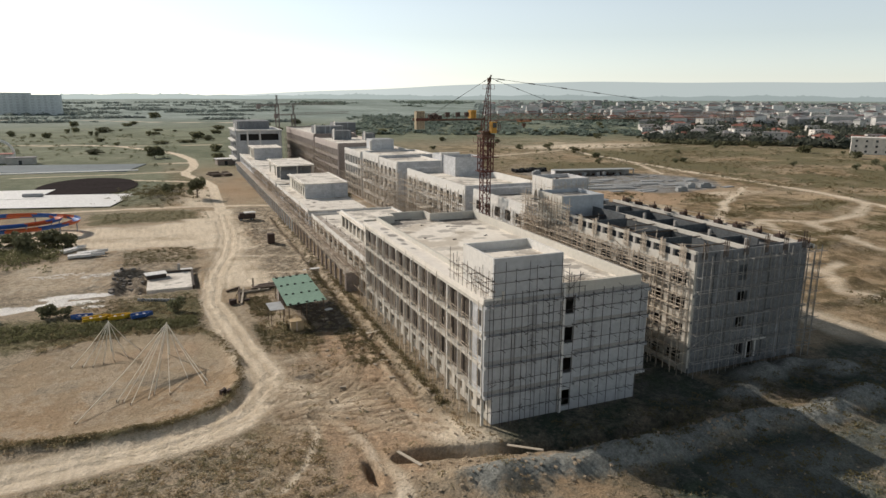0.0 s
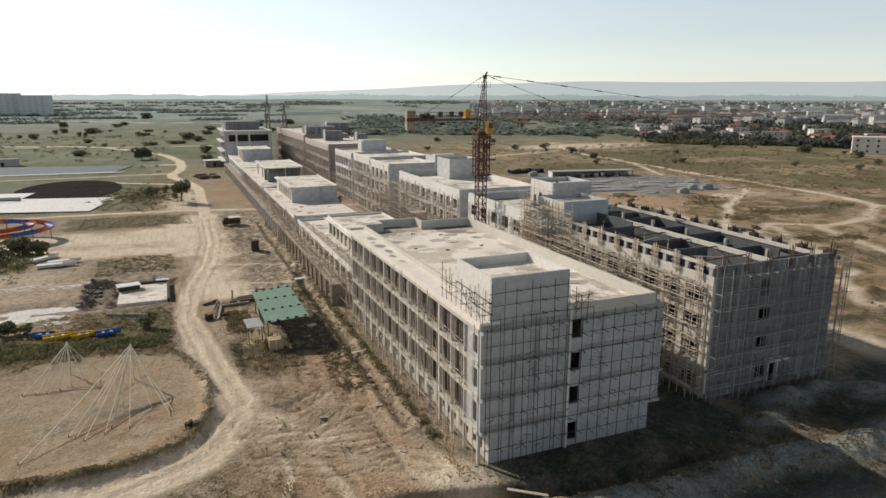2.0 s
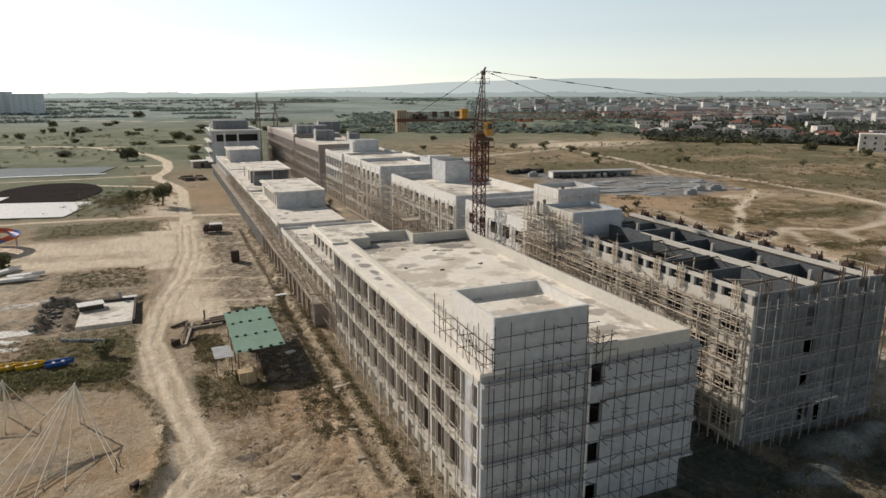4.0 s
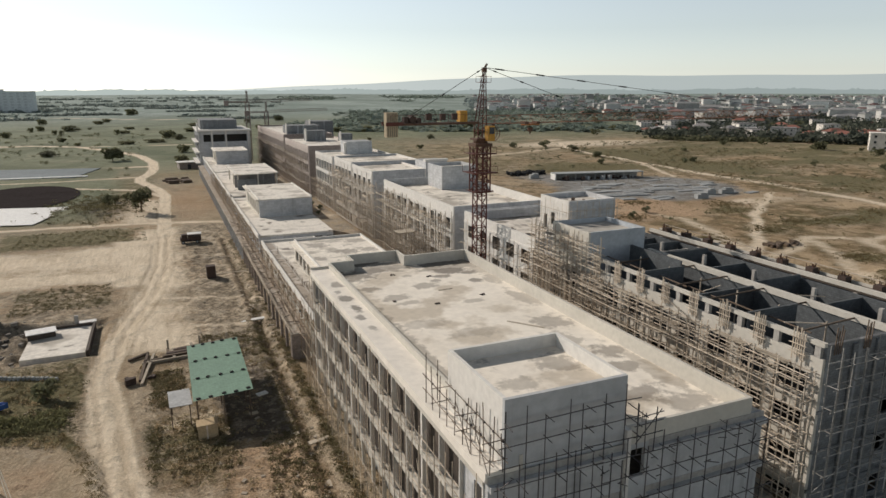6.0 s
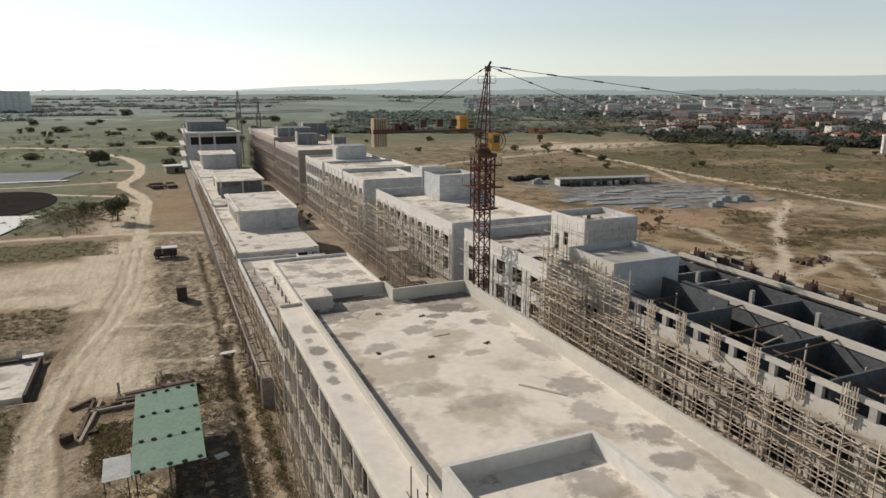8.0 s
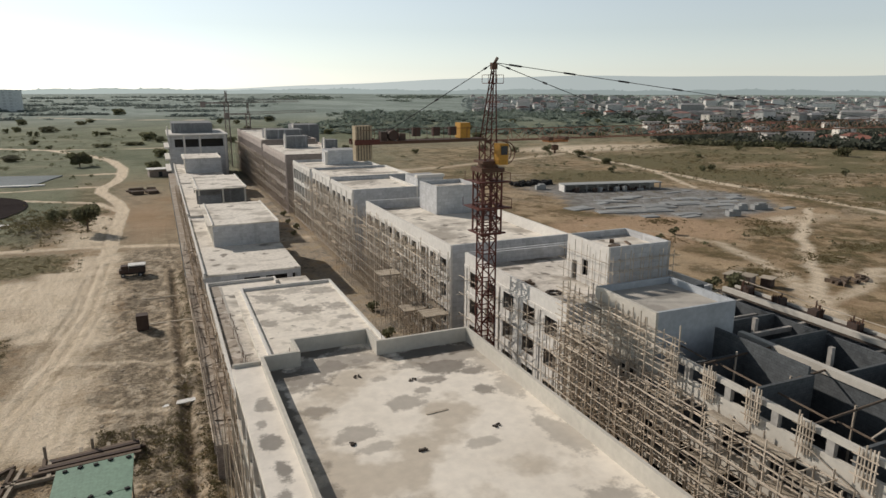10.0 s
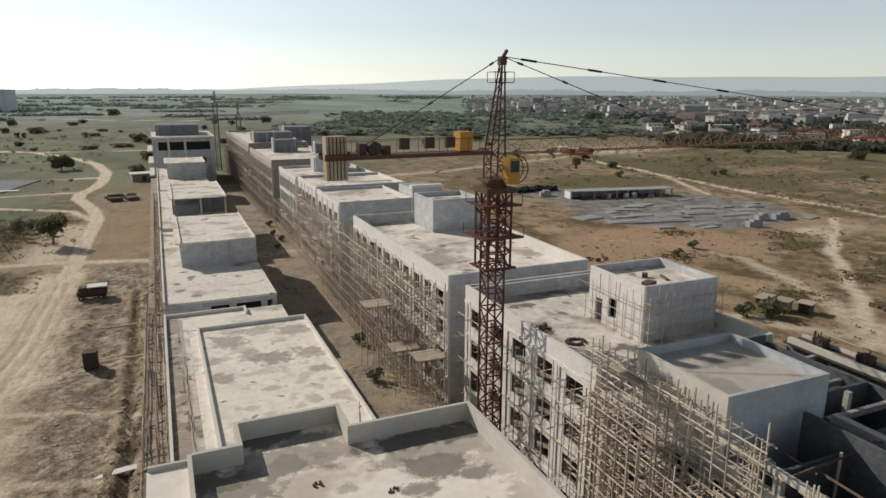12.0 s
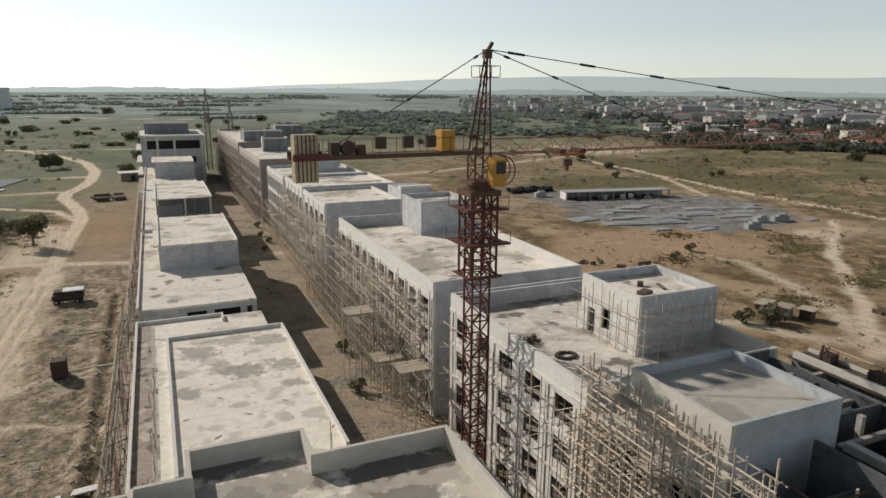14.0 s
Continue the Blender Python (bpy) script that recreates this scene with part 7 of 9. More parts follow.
for i in range(6):
    za, zb = 29.2 + i * 1.15, 29.2 + (i + 1) * 1.15
    ta, tb = (za - 29.2) / 7.0, (zb - 29.2) / 7.0
    for sy in (-1, 1):
        a = Vector((CX - 0.65 * (1 - ta) + 0.23 * ta, CY + sy * (0.6 * (1 - ta) + 0.2 * ta), za))
        b = Vector((CX + 0.65 * (1 - tb) + 0.47 * tb, CY + sy * (0.6 * (1 - tb) + 0.2 * tb), zb))
        g.pole(a, b, 0.04, 4)
        a2 = Vector((CX + 0.65 * (1 - ta) + 0.47 * ta, CY + sy * (0.6 * (1 - ta) + 0.2 * ta), za))
        g.pole(a, a2, 0.04, 4)
part("peak_frame", g, M_CRANE_RED, K)
part("peak_head", Geo().box(CX + 0.2, CX + 0.8, CY - 0.25, CY + 0.25, 36.3, 36.95).pole((CX + 0.6, CY, 36.95), (CX + 0.9, CY, 37.45), 0.16, 8), M_CRANE_BROWN, K)
g = Geo().box(CX - 0.45, CX + 1.25, CY - 0.7, CY + 0.7, 34.9, 34.96)
for x in (CX - 0.45, CX + 1.25):
    for y in (CY - 0.7, CY + 0.7):
        g.pole((x, y, 34.96), (x, y, 35.75), 0.03, 4)
    g.pole((x, CY - 0.7, 35.75), (x, CY + 0.7, 35.75), 0.03, 4)
for y in (CY - 0.7, CY + 0.7):
    g.pole((CX - 0.45, y, 35.75), (CX + 1.25, y, 35.75), 0.03, 4)
part("peak_platform", g, M_CRANE_RED, K)
# jib, counter-jib
j0 = c0 + jd * 0.7 + Vector((0, 0, 29.2))
j1 = c0 + jd * 70 + Vector((0, 0, 29.2))
lattice(K, "jib", j0, j1, 1.2, 1.15, 1.9, 0.06, M_CRANE_JIB, tri=True, lace=0.5, split=True)


def along_jib(d0, d1, n0, n1, z0, z1):
    """A box laid along the jib's direction."""
    mid = c0 + jd * (d0 + d1) / 2 + jn * (n0 + n1) / 2
    return Geo().obox(mid.x, mid.y, z0, z1, abs(d1 - d0), abs(n1 - n0), math.degrees(CA))


part("counter_jib_beam", along_jib(-14.5, -0.6, 0.55, 0.8, 29.25, 29.55), M_CRANE_BROWN, K)
part("counter_jib_beam", along_jib(-14.5, -0.6, -0.8, -0.55, 29.25, 29.55), M_CRANE_BROWN, K)
part("counter_jib_deck", along_jib(-12.0, -0.8, -0.55, 0.55, 29.45, 29.52), M_CRANE_BROWN, K)
for i in range(6):
    d = -14.35 + 0.28 * i
    part("ballast_block", along_jib(d, d + 0.2, -0.5, 0.5, 27.75, 31.0), M_BALLAST, K, "cream concrete ballast plate")
for i in range(5):
    d = -14.14 + 0.28 * i
    part("ballast_spacer", along_jib(d, d + 0.06, -0.48, 0.48, 27.85, 30.95), M_RUBBER, K)
part("ballast_frame", along_jib(-14.55, -12.1, 0.82, 0.95, 29.3, 29.75), M_CRANE_RED, K)
part("ballast_frame", along_jib(-14.55, -12.1, -0.95, -0.82, 29.3, 29.75), M_CRANE_RED, K)
wd = c0 - jd * 10.6
part("winch_drum", Geo().pole(wd + jn * -0.6 + Vector((0, 0, 30.05)), wd + jn * 0.6 + Vector((0, 0, 30.05)), 0.5, 14), M_RUST, K)
part("winch_motor", along_jib(-11.8, -11.2, -0.4, 0.4, 29.55, 30.4), M_RUST, K)
part("winch_motor", along_jib(-9.9, -9.3, -0.4, 0.3, 29.55, 30.2), M_RUST, K)
for d in (-8.2, -6.1, -4.3):
    part("switch_box", along_jib(d - 0.4, d + 0.4, -0.55, -0.2, 29.9, 30.75), M_RUST, K)
part("engine_house", along_jib(-3.5, -2.4, -0.6, 0.6, 29.6, 31.1), M_CRANE_YELLOW, K, "yellow sheet-metal machine box")
for s in (-0.75, 0.75):
    a = c0 - jd * 13.9 + jn * s + Vector((0, 0, 30.6))
    b = c0 - jd * 1.0 + jn * s + Vector((0, 0, 30.6))
    rod("handrail", a, b, 0.025, M_CRANE_RED, K, 4)
    for i in range(8):
        t = i / 7
        pp = a.lerp(b, t)
        rod("rail_post", pp - Vector((0, 0, 1.05)), pp, 0.025, M_CRANE_RED, K, 4)
# cab and ring
CAB = part("cab", Geo().box(CX + 0.3, CX + 1.25, CY - 2.1, CY - 0.75, 26.9, 29.0), M_CRANE_YELLOW, K, "yellow operator cab")
part("cab_window", Geo().box(CX + 0.4, CX + 1.15, CY - 2.15, CY - 2.1, 27.9, 28.8), M_WINDOW, CAB)
for yy in (CY - 1.4, CY - 0.6):
    ring_pts = [(CX + 1.3 + 1.1 * math.cos(-math.pi / 2 + math.pi * i / 14), yy, 28.0 + 1.15 * math.sin(-math.pi / 2 + math.pi * i / 14)) for i in range(15)]
    part("cab_guard", Geo().tube(ring_pts, 0.05), M_CRANE_RED, K)
for zz in (27.9, 28.2):
    rod("guard_bar", (CX + 1.3, CY - 1.4, zz), (CX + 2.4, CY - 1.4, zz), 0.04, M_CRANE_RED, K, 4)
# tie bars with joints, trolley, hook
head = Vector((CX + 0.55, CY, 36.95))


def tie(p, q, joints):
    rod("tie_bar", p, q, 0.038, M_CABLE, K)
    for t in joints:
        rod("tie_joint", p.lerp(q, t - 0.012), p.lerp(q, t + 0.012), 0.1, M_CABLE, K)


for s in (0.0,):
    tie(head, c0 - jd * 12.2 + jn * s + Vector((0, 0, 29.7)), (0.08, 0.5))
tie(head, c0 + jd * 21 + Vector((0, 0, 30.4)), (0.08, 0.3, 0.6))
tie(head, c0 + jd * 62 + Vector((0, 0, 30.4)), (0.04, 0.15, 0.27, 0.4, 0.55, 0.75))
tr = c0 + jd * 8.3
part("trolley", along_jib(7.1, 9.5, -0.7, 0.7, 28.85, 29.05), M_CRANE_ORANGE, K, "orange jib trolley")
for d in (7.3, 9.3):
    part("trolley_wheel", along_jib(d - 0.25, d + 0.25, -0.75, 0.75, 29.05, 29.4), M_CRANE_BROWN, K)
rod("hoist_rope", tr + Vector((-0.15, 0, 28.85)), tr + Vector((-0.1, 0, 28.45)), 0.03, M_CABLE, K, 4)
rod("hoist_rope", tr + Vector((0.15, 0, 28.85)), tr + Vector((0.1, 0, 28.45)), 0.03, M_CABLE, K, 4)
part("hook_block", Geo().box(tr.x - 0.35, tr.x + 0.35, tr.y - 0.15, tr.y + 0.15, 27.95, 28.5).pole((tr.x, tr.y, 27.96), (tr.x, tr.y, 27.6), 0.12, 6), M_CRANE_BROWN, K, "dark hook block")

for fx, fy, top, side in ((24.5, 308, 33.5, -1), (35.0, 320, 28.2, 1)):
    e = thing("tower_crane", "dark tower crane far off behind the brown shells", "crane", (fx, fy, 0), "tower cranes")
    lattice(e, "mast", (fx, fy, 0), (fx, fy, top - 5), 1.8, 1.8, 3.0, 0.16, M_CRANE_FAR, up=Vector((0, 1, 0)))
    lattice(e, "peak_frame", (fx, fy, top - 5), (fx, fy, top), 0.6, 0.6, 1.5, 0.14, M_CRANE_FAR, up=Vector((0, 1, 0)))
    lattice(e, "jib", (fx, fy, top - 5.5), (fx + 34, fy + 10, top - 5.0), 1.1, 1.1, 2.5, 0.08, M_CRANE_FAR, tri=True)
    lattice(e, "counter_jib", (fx, fy, top - 5.5), (fx - 10, fy - 3, top - 5.5), 1.1, 0.5, 2.0, 0.12, M_CRANE_FAR)
    part("ballast_block", Geo().box(fx - 11, fx - 9, fy - 3.6, fy - 2.4, top - 7, top - 4.6), M_CRANE_FAR, e)

# ---- field side: shed, stores, play-ground things ----
SH = thing("shed", "open shed with faded green corrugated roof held by black weights", "shed", (-12, 45, 0))
NR = 42
SHEETS = []
for j in range(3):
    y0, y1 = 37.6 + 5.2 * j, 37.6 + 5.2 * (j + 1) + 0.25
    za, zb = 3.50 + 0.02 * j, 3.50 + 0.02 * j
    gs = Geo()
    for i in range(NR):
        xa, xb = -14.95 + 5.9 * i / NR, -14.95 + 5.9 * (i + 1) / NR
        ha, hb = 0.003 * (i % 2), 0.003 * ((i + 1) % 2)
        ta, tb = 0.3 * i / NR, 0.3 * (i + 1) / NR
        gs.quad((xa, y0, za + ha + ta), (xb, y0, za + hb + tb), (xb, y1, zb + hb + tb), (xa, y1, zb + ha + ta))
        gs.quad((xa, y0, za + ha + ta - 0.02), (xa, y1, zb + ha + ta - 0.02), (xb, y1, zb + hb + tb - 0.02), (xb, y0, za + hb + tb - 0.02))
    SHEETS.append(part("roof_sheet", gs, M_GREEN_ROOF, SH, "green corrugated roof sheet"))
for j in range(4):
    for i in range(5):
        x, y = -14.3 + 1.2 * i + RND.uniform(-0.15, 0.15), (37.9, 42.9, 48.1, 53.0)[j] + RND.uniform(-0.15, 0.15)
        part("roof_weight", Geo().obox(x, y, 3.5 + 0.06 * i + 0.02 * j, 3.66 + 0.06 * i + 0.02 * j, 0.36, 0.26, RND.uniform(0, 60)), M_RUBBER, SHEETS[min(j, 2)])
for x in (-14.6, -12.0, -9.4):
    for y in (38.2, 43.0, 48.0, 52.6):
        rod("post", (x, y, -0.1), (x, y, 3.55), 0.07, M_TIMBER_DARK, SH)
for y in (38.2, 43.0, 48.0, 52.6):
    rod("rafter", (-14.9, y, 3.42), (-9.1, y, 3.68), 0.06, M_TIMBER_DARK, SH)
part("side_awning", Geo().obox(-16.2, 41.0, 2.55, 2.6, 2.2, 4.0, 2), M_GREY_SHEET, SH, "grey zinc awning sheet")
for dx, dy in ((-17.1, 39.2), (-17.1, 42.8), (-15.3, 39.2), (-15.3, 42.8)):
    rod("awning_post", (dx, dy, -0.1), (dx, dy, 2.56), 0.05, M_TIMBER_DARK, SH)
slab("back_store", -14.4, -11.5, 49.0, 52.2, 0, 2.4, M_BROWNWALL, SH)
bx = thing("plywood_crate", "pale plywood crate in front of the shed", "crate", (-13.8, 36.6, 0))
slab("crate_side", -14.8, -12.9, 35.9, 37.2, 0, 1.5, M_CRATE, bx)
slab("crate_lid", -14.9, -12.8, 35.8, 37.3, 1.5, 1.56, M_CRATE, bx, "pale board lid")
slab("crate_rib", -14.0, -13.85, 35.82, 35.9, 0, 1.5, M_TIMBER, bx)

for k, (x, y, l, deg) in enumerate(((-19.6, 56.5, 9.5, 82), (-20.1, 57.2, 8.5, 85), (-20.8, 61.0, 3.0, 40), (-13.6, 60.2, 8.0, 4), (-13.0, 61.0, 9.0, 6),
                                    (-13.3, 61.9, 7.0, 3), (-17.6, 58.6, 5.5, 5), (-17.2, 59.3, 6.0, 8))):
    single("timber_beam", Geo().obox(x, y, 0.02, 0.32, l, 0.32, deg), M_TIMBER_DARK if k % 3 else M_BOARD, "long timber beam lying on the dirt beside the shed", "beam", "timber beams")
rk = thing("timber_rack", "low rack of dark reddish timbers behind the shed", "timber rack", (-13.5, 61, 0))
for k in range(5):
    part("timber", Geo().obox(-13.4 + 0.2 * k, 59.6 + 0.55 * k, 0.32, 0.55 + 0.08 * (k % 2), 9.0 - 0.5 * k, 0.4, 4 + k), M_RUST if k % 2 else M_TIMBER_DARK, rk)
for x in (-17.2, -13.2, -9.6):
    part("bearer", Geo().obox(x, 60.8, -0.05, 0.32, 0.3, 3.2, 4), M_TIMBER_DARK, rk)
    part("upright", Geo().obox(x, 62.3, -0.05, 1.5, 0.25, 0.2, 4), M_BOARD, rk, "pale short upright")
for x, y in ((-16.6, 60.0), (-14.2, 61.4), (-11.8, 61.5), (-9.7, 60.5)):
    single("trestle_board", Geo().obox(x, y, 0.33, 0.42, 0.35, 3.2, 4), M_BOARD, "pale board laid across dark beams", "board", "boards")
for x, y, l, w, deg in ((-5.2, 70.0, 3.6, 0.9, 8), (-4.6, 78.5, 2.6, 0.3, 110), (-6.2, 98.5, 7, 0.35, 3), (-7.5, 44.0, 1.2, 0.8, 20), (-5.8, 33.0, 0.8, 0.5, 10), (-3.8, 31.0, 2.2, 0.6, 12),
                        (-4.4, 24.0, 1.1, 0.7, 60), (-9.0, 39.5, 0.9, 0.5, 10), (-6.2, 112, 5, 0.3, 5)):
    z = gz(x, y)
    single("board", Geo().obox(x, y, z, z + 0.12, l, w, deg), M_WHITE if w > 0.7 else M_BOARD, "pale board lying on the rutted earth", "board", "boards")
for x, y, l, deg in ((-10.2, -3.2, 3.4, -68), (1.0, -5.6, 3.6, -38)):
    single("plank", Geo().obox(x, y, 0.12, 0.2, l, 0.35, deg), M_BOARD, "weathered plank laid across the trench", "plank", "planks")
for x, y, s in ((-21.5, 53.0, 0.9), (-25.2, 17.8, 0.8), (-19.2, 53.5, 0.6)):
    g = Geo()
    for k in range(10):
        g.obox(x + RND.uniform(-0.5, 0.5) * s, y + RND.uniform(-0.5, 0.5) * s, 0, RND.uniform(0.3, 0.9) * s, RND.uniform(0.3, 0.8) * s, RND.uniform(0.3, 0.6) * s, RND.uniform(0, 90))
    single("scrap_heap", g, M_RUST, "small dark scrap heap on bare sand", "scrap", "scrap heaps", kind="stuff")

# small lorry
T = thing("lorry", "small dark lorry with a pale canopy parked on dirt", "lorry", (-11.2, 129, 0))
slab("chassis", -13.2, -9.2, 128.0, 129.8, 0.55, 0.85, M_RUBBER, T)
slab("cargo_bed", -11.9, -9.1, 127.9, 129.9, 0.85, 1.75, M_RUST, T)
slab("canopy", -12.0, -9.0, 127.8, 130.0, 2.15, 2.3, M_WHITE, T, "pale canvas canopy")
TC = part("cab", Geo().box(-13.6, -12.0, 128.0, 129.8, 0.7, 1.45).box(-13.2, -12.05, 128.1, 129.7, 1.45, 2.15), M_RUST, T)
part("windscreen", Geo().box(-13.26, -13.2, 128.2, 129.6, 1.5, 2.1), M_WINDOW, TC)
for x in (-13.0, -10.0):
    for y in (127.95, 129.85):
        w = part("wheel", Geo().pole((x, y - 0.12, 0.42), (x, y + 0.12, 0.42), 0.42, 14), M_RUBBER, T)
        tagged(hang(new("rim", Geo().pole((x, y - 0.13, 0.42), (x, y + 0.13, 0.42), 0.2, 10).mesh("rim", M_GREY_SHEET)), w))
for x in (-11.8, -9.2):
    for y in (128.0, 129.8):
        rod("canopy_post", (x, y, 1.7), (x, y, 2.2), 0.04, M_RUST, T, 4)
tk = thing("water_tank", "rusty brown box tank standing on the dirt", "tank", (-9.2, 97.2, 0))
slab("tank_body", -10.0, -8.4, 96.4, 98.0, 0.15, 2.3, M_RUST, tk)
slab("tank_foot", -9.9, -8.5, 96.5, 96.8, -0.05, 0.15, M_RUBBER, tk)
slab("tank_foot", -9.9, -8.5, 97.6, 97.9, -0.05, 0.15, M_RUBBER, tk)
rod("tank_rim", (-10.05, 96.35, 2.3), (-8.35, 96.35, 2.3), 0.06, M_RUST, tk)

pf = thing("concrete_platform", "grey concrete platform in a shallow dark pit", "platform", (-31, 71, 0))
slab("deck", -35.0, -27.4, 65.8, 77.0, -0.9, 0.1, M_ROOF_PALE, pf, "smooth pale grey deck")
slab("kerb", -27.35, -27.0, 65.8, 78.0, -0.9, 0.3, M_INFILL, pf)
slab("kerb", -35.0, -27.4, 77.05, 77.4, -0.9, 0.5, M_INFILL, pf)
part("leaning_sheet", Geo().obox(-33.6, 74.5, 0.9, 1.0, 3.8, 2.4, 12), M_WHITE, pf, "white sheet on a low stack")
part("sheet_plinth", Geo().obox(-33.6, 74.5, 0.1, 0.9, 3.4, 2.0, 12), M_INFILL, pf)
part("post", Geo().box(-29.7, -29.2, 77.6, 78.1, -0.8, 1.6), M_CONC, pf)
part("loose_slab", Geo().obox(-28.2, 79.0, 0.0, 0.2, 2.4, 1.2, 6), M_WHITE, pf, "white loose slab")
g = Geo()
for k in range(34):
    x, y = RND.uniform(-41.5, -35.2), RND.uniform(66, 81)
    s = RND.uniform(0.25, 0.8)
    g.obox(x, y, gz(x, y) - 0.1, gz(x, y) + s * 0.5, s, s * 0.7, RND.uniform(0, 90))
single("rubble", g, M_RUBBLE, "dark broken concrete rubble in earth beside the platform", "rubble", kind="stuff")

# rope poles in the arena
for x, y, h, feet in ((-31.3, 33.5, 4.4, ((-36.2, 20.4), (-36.9, 20.9), (-35.4, 19.6), (-40.6, 16.8), (-33.6, 20.3), (-33.0, 21.2), (-31.3, 20.6), (-27.3, 22.0), (-27.0, 22.9), (-29.2, 24.5))),
                      (-38.6, 38.2, 4.0, ((-43, 33.5), (-41.6, 33.2), (-40.4, 32.8), (-39.2, 33.2), (-38.0, 33.8), (-36.4, 34.5), (-35.0, 36.6)))):
    e = thing("rope_mast", "timber mast with pale ropes fanned out to pegs", "mast", (x, y, 0), "rope masts")
    rod("mast_pole", (x, y, -0.3), (x, y, h), 0.09, M_ROPE, e, 8)
    for fx, fy in feet:
        q = Vector((fx, fy, gz(fx, fy) + 0.02))
        p = Vector((x, y, h - 0.1))
        mid = p.lerp(q, 0.55) - Vector((0, 0, 0.25))
        rod("rope", p, mid, 0.046, M_ROPE, e, 4)
        rod("rope", mid, q, 0.046, M_ROPE, e, 4)
        rod("peg", q - Vector((0, 0, 0.1)), q + Vector((0, 0, 0.3)), 0.05, M_TIMBER_DARK, e, 4)

# water slide
W = thing("water_slide", "orange and blue half-pipe water slide loops on posts", "water slide", (-64, 126, 0))
for loop, (lx, ly, rx, ry, zz) in enumerate(((-66, 128, 13.5, 9, 2.6), (-68, 126, 12, 6.5, 3.6))):
    for i in range(24):
        a0, a1 = 2 * math.pi * i / 24, 2 * math.pi * (i + 1) / 24
        g = Geo()
        for s in range(3):
            b0, b1 = a0 + (a1 - a0) * s / 3, a0 + (a1 - a0) * (s + 1) / 3
            prof = [(-1.0, 0.75), (-0.75, 0.2), (0, 0), (0.75, 0.2), (1.0, 0.75)]
            for (o0, h0), (o1, h1) in zip(prof, prof[1:]):
                def at(b, o, h):
                    return (lx + (rx + o) * math.cos(b), ly + (ry + o) * math.sin(b), zz + h + 0.3 * math.sin(b))
                g.quad(at(b0, o0, h0), at(b1, o0, h0), at(b1, o1, h1), at(b0, o1, h1))
                g.quad(at(b0, o0, h0 - 0.08), at(b0, o1, h1 - 0.08), at(b1, o1, h1 - 0.08), at(b1, o0, h0 - 0.08))
        part("flume", g, M_ORANGE if (i // 2 + loop) % 2 else M_BLUE, W)
        if i % 4 == 0:
            rod("post", (lx + rx * math.cos(a0), ly + ry * math.sin(a0), -0.2), (lx + rx * math.cos(a0), ly + ry * math.sin(a0), zz + 0.1 + 0.3 * math.sin(a0)), 0.18, M_GREY_SHEET, W)


def boat(x, y, deg, l, w, hull, label):
    """A small open hull with a rounded bow and two benches."""
    e = thing("boat", label, "boat", (x, y, 0), "boats")
    c, s = math.cos(radians(deg)), math.sin(radians(deg))

    def tw(u, v, z):
        return (x + u * c - v * s, y + u * s + v * c, z)
    g = Geo()
    prof = []
    for i in range(9):
        t = i / 8
        k = (1 - max(0, (t - 0.55) / 0.45) ** 2)
        prof.append((-l / 2 + l * t, w / 2 * max(k, 0.04), 0.15 * max(0, t - 0.6)))
    for (u0, v0, r0), (u1, v1, r1) in zip(prof, prof[1:]):
        for sg in (-1, 1):
            g.quad(tw(u0, 0, 0.05 + r0), tw(u1, 0, 0.05 + r1), tw(u1, sg * v1 * 0.8, 0.12 + r1), tw(u0, sg * v0 * 0.8, 0.12 + r0))
            g.quad(tw(u0, sg * v0 * 0.8, 0.12 + r0), tw(u1, sg * v1 * 0.8, 0.12 + r1), tw(u1, sg * v1, 0.7 + r1), tw(u0, sg * v0, 0.7 + r0))
            g.quad(tw(u0, sg * v0, 0.7 + r0), tw(u1, sg * v1, 0.7 + r1), tw(u1, sg * v1 * 0.8, 0.7 + r1), tw(u0, sg * v0 * 0.8, 0.7 + r0))
    g.quad(tw(-l / 2, -w / 2, 0.7), tw(-l / 2, w / 2, 0.7), tw(-l / 2, w * 0.4, 0.1), tw(-l / 2, -w * 0.4, 0.1))
    part("hull", g, hull, e)
    cover = Geo()
    for (u0, v0, r0), (u1, v1, r1) in zip(prof[:5], prof[1:6]):
        cover.quad(tw(u0, -v0 * 0.78, 0.66 + r0), tw(u1, -v1 * 0.78, 0.66 + r1), tw(u1, v1 * 0.78, 0.66 + r1), tw(u0, v0 * 0.78, 0.66 + r0))
    if hull is M_WHITE:
        part("cover", cover, M_WHITE, e, "taut white boat cover")
    for u in (-l * 0.2, l * 0.12):
        part("bench", Geo().obox(x + u * c, y + u * s, 0.45, 0.52, 0.35, w * 0.9, deg), M_WHITE, e)
    return e


for x, y, deg, l, w, m_, lb in ((-46.5, 100.5, 15, 6.0, 1.7, M_WHITE, "white open boat lying on sand"), (-47.5, 97.8, 5, 7.0, 1.9, M_WHITE, "white open boat lying on sand"),
                                (-50.6, 105.0, 50, 6.5, 1.5, M_WHITE, "white open boat lying on sand"), (-41.5, 51.8, 10, 4.0, 1.5, M_YELLOW, "yellow open boat by the hedge"),
                                (-38.3, 51.4, 5, 3.4, 1.4, M_YELLOW, "yellow open boat by the hedge"), (-35.2, 51.0, 12, 3.2, 1.4, M_BLUE, "blue open boat by the hedge"),
                                (-43.8, 53.4, 170, 3.0, 1.3, M_BLUE, "blue open boat by the hedge"), (-57.0, 55.0, 30, 4.5, 1.5, M_BLUE, "blue open boat by the hedge")):
    boat(x, y, deg, l, w, m_, lb)

# lined pond with white sheets
g = Geo()
n = 40
cx_, cy_ = -59, 219
